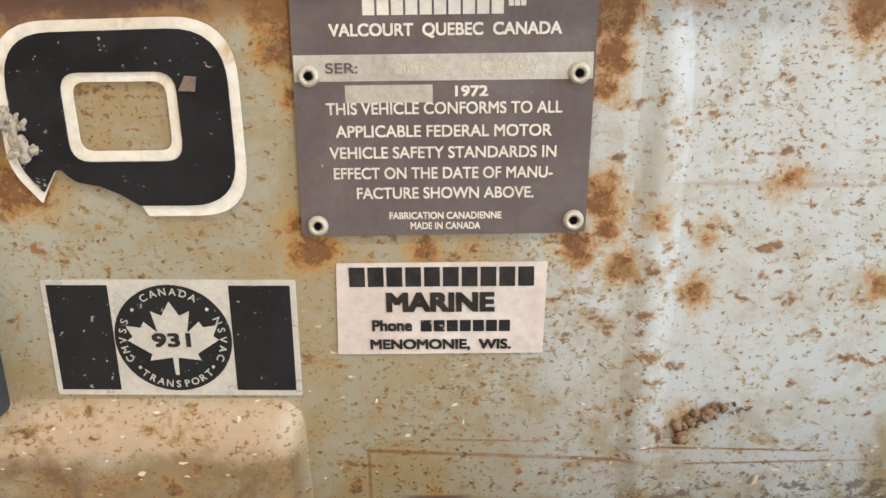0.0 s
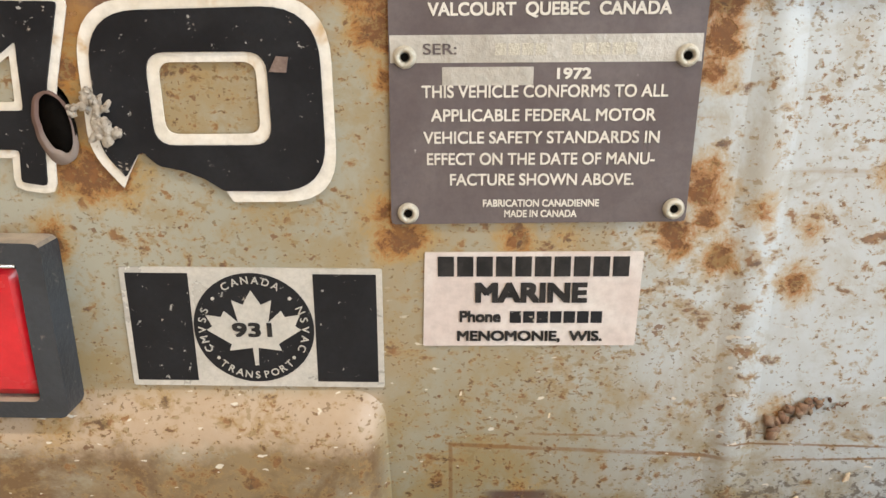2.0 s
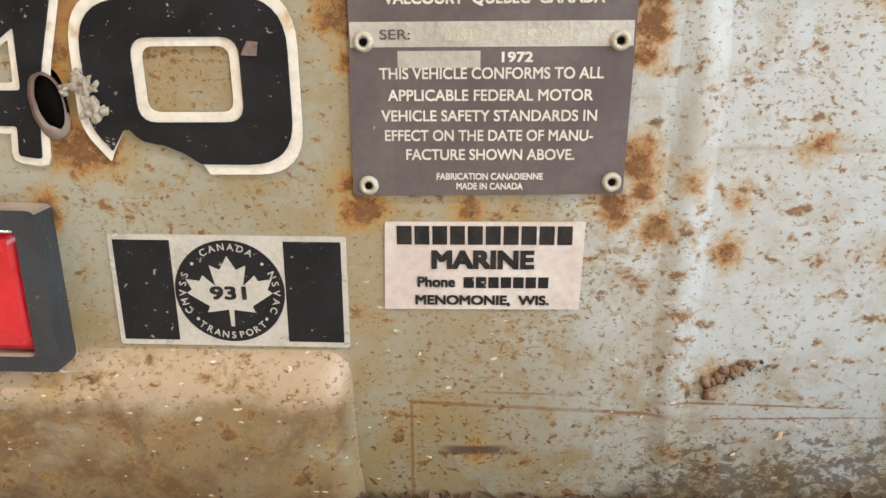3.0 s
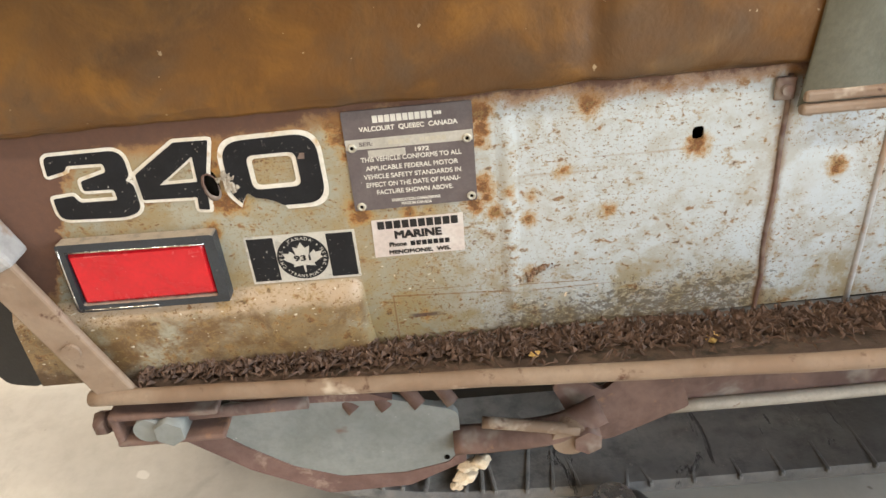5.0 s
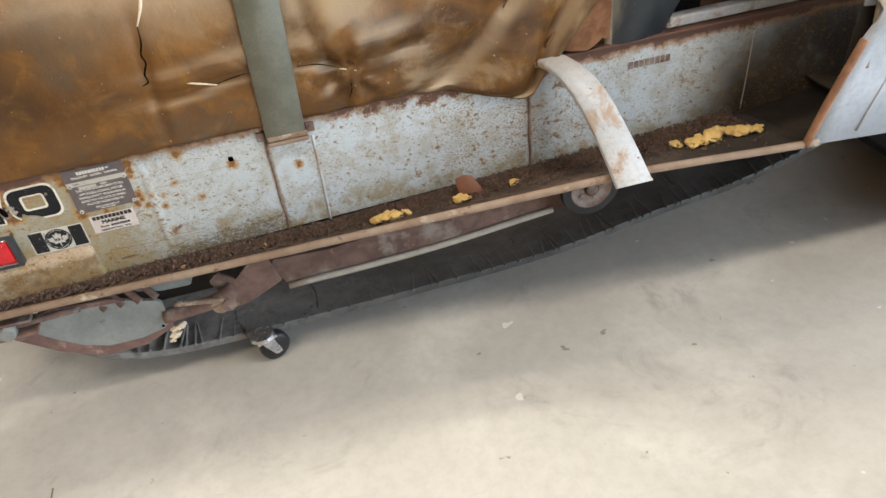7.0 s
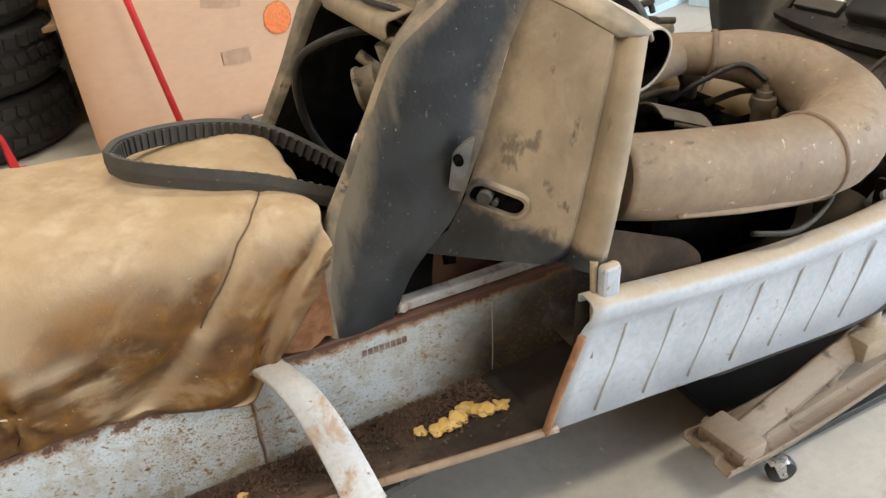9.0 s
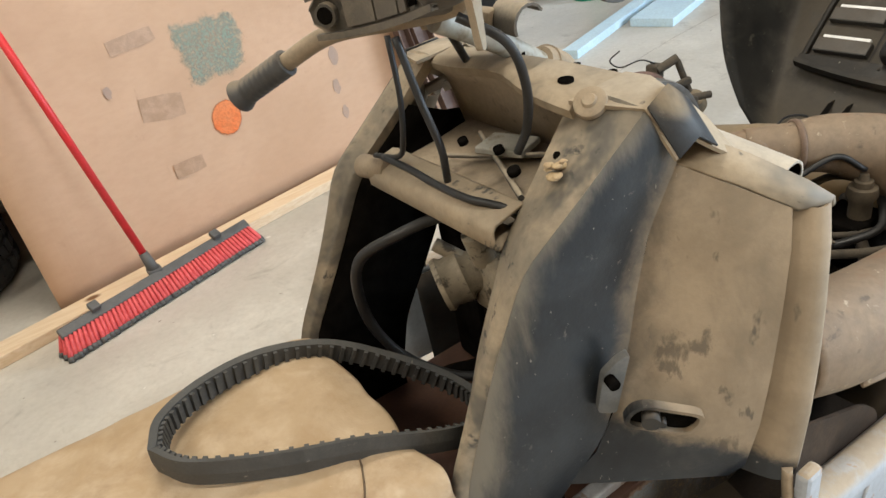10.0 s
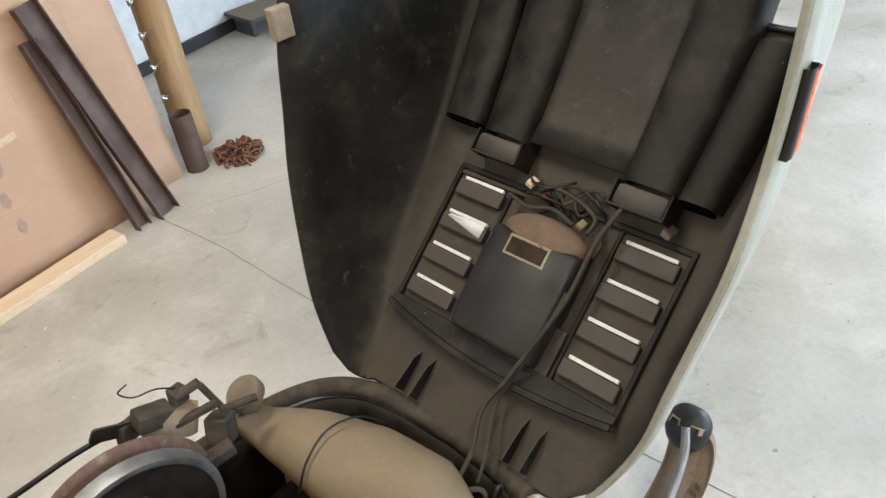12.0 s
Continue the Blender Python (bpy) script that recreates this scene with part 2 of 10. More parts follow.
    # black flaking dirt low on the panel
    heap = n.math("SUBTRACT", n.math("SUBTRACT", z, n.math("MULTIPLY", x, 0.10)), n.math("MULTIPLY", n.noise(40, 5, 0.7), 0.055))
    heap = n.math("MULTIPLY", n.ramp(heap, 0.246, 0.214), n.math("MULTIPLY", n.ramp(x, 0.05, 0.10), n.ramp(x, 0.30, 0.22)))
    grit = n.ramp(n.math("ADD", n.noise(240, 6, 0.8, (0.8, 1, 1.2), 0.3), n.math("MULTIPLY", heap, 0.16)), 0.60, 0.66)
    grit = n.math("MULTIPLY", grit, n.ramp(heap, 0.02, 0.15))
    colour = n.mix(n.math("MULTIPLY", grit, 0.75), colour, n.mix(fine, (0.035, 0.027, 0.02), (0.13, 0.09, 0.055)))
    # chips and speckles, thicker in places
    crowd = n.math("ADD", n.ramp(n.noise(12, 4, 0.65, None, 0.0, (4, 2, 9)), 0.36, 0.64, 0.0, 0.085), n.math("ADD", n.ramp(x, 0.16, 0.26, 0.0, -0.035), n.ramp(x, 0.45, 0.52, 0.0, 0.03)))
    specks = n.ramp(n.math("ADD", n.noise(520, 2, 0.5, (1, 1, 1.5), 0.1), crowd), 0.690, 0.725)
    colour = n.mix(n.math("MULTIPLY", specks, 0.6), colour, n.mix(n.noise(90), (0.21, 0.13, 0.05), (0.11, 0.072, 0.038)))
    dots = n.ramp(n.math("ADD", n.noise(185, 3, 0.6, (1, 1, 1.3), 0.0, (3, 9, 1)), crowd), 0.72, 0.75)
    colour = n.mix(n.math("MULTIPLY", dots, 0.85), colour, n.mix(fine, (0.19, 0.085, 0.03), (0.10, 0.055, 0.03)))
    olive = n.ramp(n.math("ADD", n.noise(270, 3, 0.6, (1, 1, 1.4), 0.2, (7, 7, 2)), crowd), 0.655, 0.70)
    colour = n.mix(n.math("MULTIPLY", olive, 0.6), colour, (0.235, 0.165, 0.07))
    pale = n.ramp(n.noise(300, 2, 0.5, (0.7, 1, 1.6), 0.0, (1, 5, 2)), 0.69, 0.72)
    colour = n.mix(n.math("MULTIPLY", pale, n.ramp(z, 0.34, 0.30)), colour, (0.60, 0.55, 0.45))
    low = n.ramp(n.math("SUBTRACT", z, n.math("MULTIPLY", n.noise(28, 6, 0.7), 0.06)), 0.222, 0.206)
    colour = n.mix(n.math("MULTIPLY", low, 0.9), colour, n.mix(fine, (0.11, 0.06, 0.028), (0.035, 0.024, 0.016)))
    edge = n.math("ADD", n.math("ADD", z, n.math("MULTIPLY", n.noise(30, 6, 0.75), 0.034)), n.ramp(x, 0.03, -0.06, 0.0, 0.009))
    edge = n.math("ADD", edge, n.ramp(n.math("ADD", x, n.math("MULTIPLY", n.noise(20, 5, 0.7), 0.06)), -0.13, -0.19, 0.0, 0.10))
    streaks = n.noise(34, 7, 0.78, (1.0, 1, 0.9), 0.4, (5, 2, 3))
    edge = n.math("ADD", edge, n.math("MULTIPLY", n.math("MULTIPLY", n.ramp(x, 0.26, 0.46), n.ramp(x, 0.74, 0.62, 0.25, 1.0)), n.ramp(streaks, 0.46, 0.72, 0.0, 0.036)))
    colour = n.mix(n.ramp(edge, 0.4195, 0.4275, 0.0, 0.8), colour, n.mix(fine, (0.33, 0.165, 0.05), (0.22, 0.105, 0.04)))
    top = n.ramp(edge, 0.4265, 0.4335)
    colour = n.mix(n.math("MULTIPLY", top, 0.92), colour, n.mix(fine, (0.14, 0.066, 0.042), (0.07, 0.036, 0.03)))
    corroded = n.math("MAXIMUM", n.math("MAXIMUM", halo, specks), n.math("MAXIMUM", top, low))
    rough = n.ramp(corroded, 0.0, 1.0, 0.40, 0.85)
    bump = n.math("ADD", n.math("MULTIPLY", fine, 0.25), n.math("MULTIPLY", n.math("MAXIMUM", specks, halo), -0.5))
    return n.done(colour, rough, 0.0, bump, 0.0006, 0.6)


def console_side():
    """Black moulding, its flared side buried in dust that thins out towards the leg and the lower edge."""
    n = Nodes("console_side")
    x, z = n.axis(0), n.axis(2)
    broad, grain, patch = n.noise(14, 5, 0.6, None, 0.3), n.noise(190, 3, 0.7), n.noise(30, 5, 0.7, None, 0.3, (3, 1, 2))
    black = n.mix(n.ramp(broad, 0.35, 0.65), (0.009, 0.012, 0.016), (0.021, 0.026, 0.032))
    black = n.mix(n.ramp(n.noise(60, 4, 0.65, None, 0.2, (5, 1, 1)), 0.64, 0.76, 0.0, 0.6), black, (0.20, 0.18, 0.15))
    black = n.mix(n.ramp(n.noise(9, 4, 0.6, (1, 1, 0.6), 0.3, (2, 6, 1)), 0.55, 0.78, 0.0, 0.45), black, (0.09, 0.085, 0.075))
    dust = n.mix(n.ramp(n.noise(10, 4, 0.6), 0.35, 0.65), (0.255, 0.203, 0.140), (0.375, 0.300, 0.210))
    dust = n.mix(n.ramp(n.noise(7, 5, 0.65, None, 0.4, (6, 2, 2)), 0.50, 0.70, 0.0, 0.5), dust, (0.16, 0.135, 0.10))
    dust = n.mix(n.ramp(n.noise(26, 4, 0.6, (1, 1, 0.6), 0.2, (3.1, 1.7, 0.4)), 0.64, 0.72, 0.0, 0.8), dust, (0.06, 0.055, 0.047))
    dust = n.mix(n.math("MULTIPLY", grain, 0.35), dust, (0.17, 0.13, 0.09))
    black = n.mix(n.ramp(n.noise(20, 6, 0.75, (1.4, 1, 0.45), 0.5, (9, 1, 4)), 0.60, 0.72, 0.0, 0.55), black, (0.115, 0.105, 0.09))
    black = n.mix(n.ramp(n.noise(240, 3, 0.6, (1, 1, 0.5)), 0.70, 0.74, 0.0, 0.7), black, (0.30, 0.28, 0.24))
    s = n.math("SUBTRACT", n.math("SUBTRACT", x, n.math("MULTIPLY", z, 0.40)), 0.690)
    s = n.math("ADD", s, n.math("MULTIPLY", n.math("SUBTRACT", patch, 0.5), 0.05))
    low = n.math("ADD", n.math("SUBTRACT", z, 1.0), n.math("MULTIPLY", x, 0.46))
    low = n.math("ADD", low, n.math("MULTIPLY", n.math("SUBTRACT", patch, 0.5), 0.04))
    mask = n.math("MULTIPLY", n.ramp(s, -0.016, 0.036), n.ramp(low, 0.010, 0.034))
    # dust fringe along the rear edge of the leg, streaky and thinning outwards
    edge = n.math("SUBTRACT", n.math("SUBTRACT", x, n.math("MULTIPLY", z, 0.41)), 0.552)
    edge = n.math("SUBTRACT", edge, n.math("MULTIPLY", n.math("MAXIMUM", n.math("SUBTRACT", z, 0.784), 0.0), 0.99))
    streak = n.noise(16, 5, 0.7, (1.6, 1, 0.5), 0.4, (7, 2, 5))
    fringe = n.ramp(n.math("ADD", edge, n.math("MULTIPLY", n.math("SUBTRACT", streak, 0.5), 0.075)), 0.032, -0.010, 0.0, 0.75)
    black = n.mix(fringe, black, (0.19, 0.165, 0.125))
    # handled dirt above the recess and by the flange
    dirt = None
    for place, r in (((0.986, -0.062, 0.668), 0.020), ((0.982, -0.064, 0.650), 0.014), ((1.002, -0.085, 0.675), 0.016), ((1.018, -0.100, 0.625), 0.012), ((1.000, -0.115, 0.560), 0.018), ((1.028, -0.118, 0.600), 0.010)):
        d = n.math("ADD", n.near(place), n.math("MULTIPLY", n.math("SUBTRACT", n.noise(70, 4, 0.7, (1, 1, 0.5), 0.3), 0.5), 0.055))
        k = n.ramp(d, r, r * 0.35, 0.0, 0.65)
        dirt = k if dirt is None else n.math("MAXIMUM", dirt, k)
    dust = n.mix(dirt, dust, (0.065, 0.055, 0.043))
    return n.done(n.mix(mask, black, dust), n.ramp(mask, 0.0, 1.0, 0.36, 0.85), 0.0, n.math("ADD", grain, n.math("MULTIPLY", broad, 0.6)), 0.0006, 0.5, spec=0.5)


def board_dirt():
    """Caked brown dirt, damp and with painted-in shade towards the front of the foot well."""
    n = Nodes("running_board_grime")
    broad, fine = n.noise(22, 5, 0.6, None, 0.4), n.noise(260, 4, 0.7)
    colour = n.mix(n.ramp(broad, 0.35, 0.65), (0.075, 0.048, 0.034), (0.135, 0.090, 0.064))
    colour = n.mix(n.ramp(n.noise(70, 4, 0.6), 0.48, 0.66), colour, (0.045, 0.031, 0.02))
    # near-black at the front: damp dirt and the well's shade in one mask
    wet_and_shade = n.ramp(n.math("ADD", n.axis(0), n.math("MULTIPLY", n.noise(8, 5, 0.6), 0.3)), 0.90, 1.05)
    colour = n.mix(n.math("MULTIPLY", wet_and_shade, 0.9), colour, n.mix(broad, (0.006, 0.005, 0.004), (0.026, 0.018, 0.012)))
    colour = n.mix(n.ramp(fine, 0.62, 0.75, 0.0, 0.4), colour, (0.22, 0.15, 0.09))
    return n.done(colour, 0.9, 0.0, n.math("ADD", fine, broad), 0.0025, 0.6)


def track_rubber():
    """Cracked black rubber, dusty grey towards the rear, glossy black towards the front."""
    n = Nodes("track_rubber")
    x = n.axis(0)
    broad, mid, fine = n.noise(12, 5, 0.65, None, 0.4), n.noise(40, 5, 0.7), n.noise(150, 4, 0.7)
    colour = n.mix(n.ramp(broad, 0.35, 0.65), (0.022, 0.023, 0.025), (0.060, 0.062, 0.066))
    dust = n.math("MULTIPLY", n.ramp(n.math("ADD", x, n.math("MULTIPLY", broad, 0.25)), 0.62, 0.10, 0.18, 1.0), n.ramp(mid, 0.30, 0.58, 0.35, 0.9))
    colour = n.mix(dust, colour, n.mix(n.ramp(n.noise(18, 4, 0.6, None, 0.3, (4, 4, 1)), 0.35, 0.65), (0.20, 0.195, 0.185), (0.31, 0.295, 0.27)))
    crack = n.ramp(n.noise(38, 6, 0.75, (1.0, 0.3, 1.0), 1.2, (2, 1, 7)), 0.60, 0.66)
    colour = n.mix(n.math("MULTIPLY", crack, 0.8), colour, (0.012, 0.012, 0.013))
    colour = n.mix(n.ramp(fine, 0.66, 0.72, 0.0, 0.5), colour, (0.30, 0.27, 0.23))
    return n.done(colour, n.ramp(dust, 0.1, 0.8, 0.40, 0.8), 0.0, n.math("SUBTRACT", n.math("ADD", mid, n.math("MULTIPLY", fine, 0.3)), crack), 0.002, 0.6)


def vinyl():
    """Cracked tan seat vinyl, dusted on top."""
    n = Nodes("seat_vinyl")
    broad, mid, fine = n.noise(5, 4, 0.6, None, 0.8), n.noise(22, 5, 0.65, None, 0.4), n.noise(340, 3, 0.6)
    colour = n.mix(n.ramp(broad, 0.36, 0.64), (0.064, 0.029, 0.009), (0.155, 0.068, 0.014))
    colour = n.mix(n.ramp(mid, 0.45, 0.70, 0.0, 0.6), colour, (0.245, 0.112, 0.019))
    colour = n.mix(n.ramp(n.noise(9, 4, 0.7, None, 0.5, (5, 5, 1)), 0.46, 0.68, 0.0, 0.75), colour, (0.085, 0.055, 0.032))
    colour = n.mix(n.ramp(n.noise(46, 5, 0.7, None, 0.2, (1, 7, 1)), 0.58, 0.74, 0.0, 0.55), colour, (0.06, 0.032, 0.014))
    dust = n.math("MULTIPLY", n.ramp(n.up(), 0.02, 0.62), n.ramp(n.noise(15, 6, 0.7), 0.22, 0.56, 0.45, 1.0))
    dust = n.math("MULTIPLY", dust, n.ramp(n.axis(0), -0.10, 0.36, 0.12, 1.0))
    colour = n.mix(n.math("MULTIPLY", dust, 0.92), colour, n.mix(n.ramp(mid, 0.3, 0.7), (0.48, 0.375, 0.255), (0.38, 0.28, 0.17)))
    film = n.ramp(n.math("ADD", n.noise(6.5, 5, 0.65, None, 1.0, (4, 4, 8)), n.math("MULTIPLY", n.axis(2), 0.5)), 0.72, 0.88, 0.0, 0.55)
    colour = n.mix(n.math("MULTIPLY", film, n.ramp(n.axis(0), 0.0, 0.38, 0.05, 1.0)), colour, (0.33, 0.235, 0.135))
    colour = n.mix(n.ramp(n.noise(190, 2, 0.5), 0.735, 0.77, 0.0, 0.6), colour, (0.50, 0.40, 0.26))
    # darker brown painted on the rear upper flank for the dimmer light there
    rear_shade = n.math("MULTIPLY", n.ramp(n.math("ADD", n.axis(0), n.math("MULTIPLY", n.noise(5, 5, 0.65, None, 0.5, (1, 3, 3)), 0.5)), 0.34, 0.12), n.ramp(n.axis(2), 0.42, 0.50))
    colour = n.mix(n.math("MULTIPLY", rear_shade, 0.6), colour, (0.055, 0.030, 0.012))
    rough = n.ramp(n.math("ADD", dust, n.math("MULTIPLY", broad, 0.3)), 0.0, 1.0, 0.40, 0.68)
    return n.done(colour, rough, 0.0, n.math("ADD", n.math("MULTIPLY", fine, 0.25), n.math("MULTIPLY", mid, 1.4)), 0.002, 0.6, spec=0.36)


def concrete():
    """Trowelled shop floor, clouded, with stains and saw cuts' dust."""
    n = Nodes("floor_concrete")
    a, b, c = n.noise(0.7, 5, 0.6, None, 0.5), n.noise(3.4, 6, 0.65, None, 0.4), n.noise(45, 5, 0.7)
    colour = n.mix(n.ramp(a, 0.35, 0.65), (0.41, 0.385, 0.34), (0.565, 0.54, 0.49))
    colour = n.mix(n.ramp(b, 0.45, 0.75, 0.0, 0.55), colour, (0.66, 0.63, 0.57))
    colour = n.mix(n.ramp(n.noise(5.5, 5, 0.7, None, 0.8, (9, 3, 1)), 0.56, 0.75, 0.0, 0.55), colour, (0.24, 0.22, 0.19))
    colour = n.mix(n.ramp(c, 0.35, 0.75, 0.0, 0.25), colour, (0.28, 0.25, 0.21))
    colour = n.mix(n.ramp(n.noise(31, 3, 0.5, None, 0.0, (2, 8, 4)), 0.715, 0.75, 0.0, 0.7), colour, (0.17, 0.14, 0.11))
    colour = n.mix(n.ramp(n.noise(26, 2, 0.5, None, 0.0, (6, 1, 4)), 0.735, 0.76, 0.0, 0.6), colour, (0.75, 0.73, 0.68))
    return n.done(colour, n.ramp(b, 0.3, 0.7, 0.38, 0.62), 0.0, n.math("ADD", c, n.math("MULTIPLY", b, 2)), 0.0008, 0.35)


def cardboard():
    n = Nodes("cardboard")
    a, fine = n.noise(1.6, 4, 0.6), n.noise(60, 3, 0.6, (0.4, 1, 1))
    w = n.tree.nodes.new("ShaderNodeTexWave")
    w.bands_direction = "X"
    w.inputs["Scale"].default_value = 22
    n.link(n.obj, w.inputs["Vector"])
    colour = n.mix(n.ramp(a, 0.3, 0.7), (0.46, 0.295, 0.19), (0.54, 0.36, 0.245))
    colour = n.mix(n.ramp(fine, 0.3, 0.8, 0.0, 0.18), colour, (0.36, 0.22, 0.14))
    colour = n.mix(n.ramp(n.noise(9, 5, 0.7), 0.62, 0.8, 0.0, 0.35), colour, (0.33, 0.2, 0.13))
    return n.done(colour, 0.75, 0.0, n.math("ADD", n.math("MULTIPLY", w.outputs["Fac"], 0.3), fine), 0.0004, 0.3)


def pine():
    n = Nodes("pine_lumber")
    grain = n.noise(14, 5, 0.6, (0.35, 7, 7), 1.2)
    colour = n.mix(n.ramp(grain, 0.35, 0.65), (0.72, 0.58, 0.42), (0.64, 0.48, 0.31))
    colour = n.mix(n.ramp(n.cells(5, (0.6, 1, 1)), 0.10, 0.04), colour, (0.16, 0.075, 0.03))
    return n.done(colour, 0.62, 0.0, grain, 0.0006, 0.4)


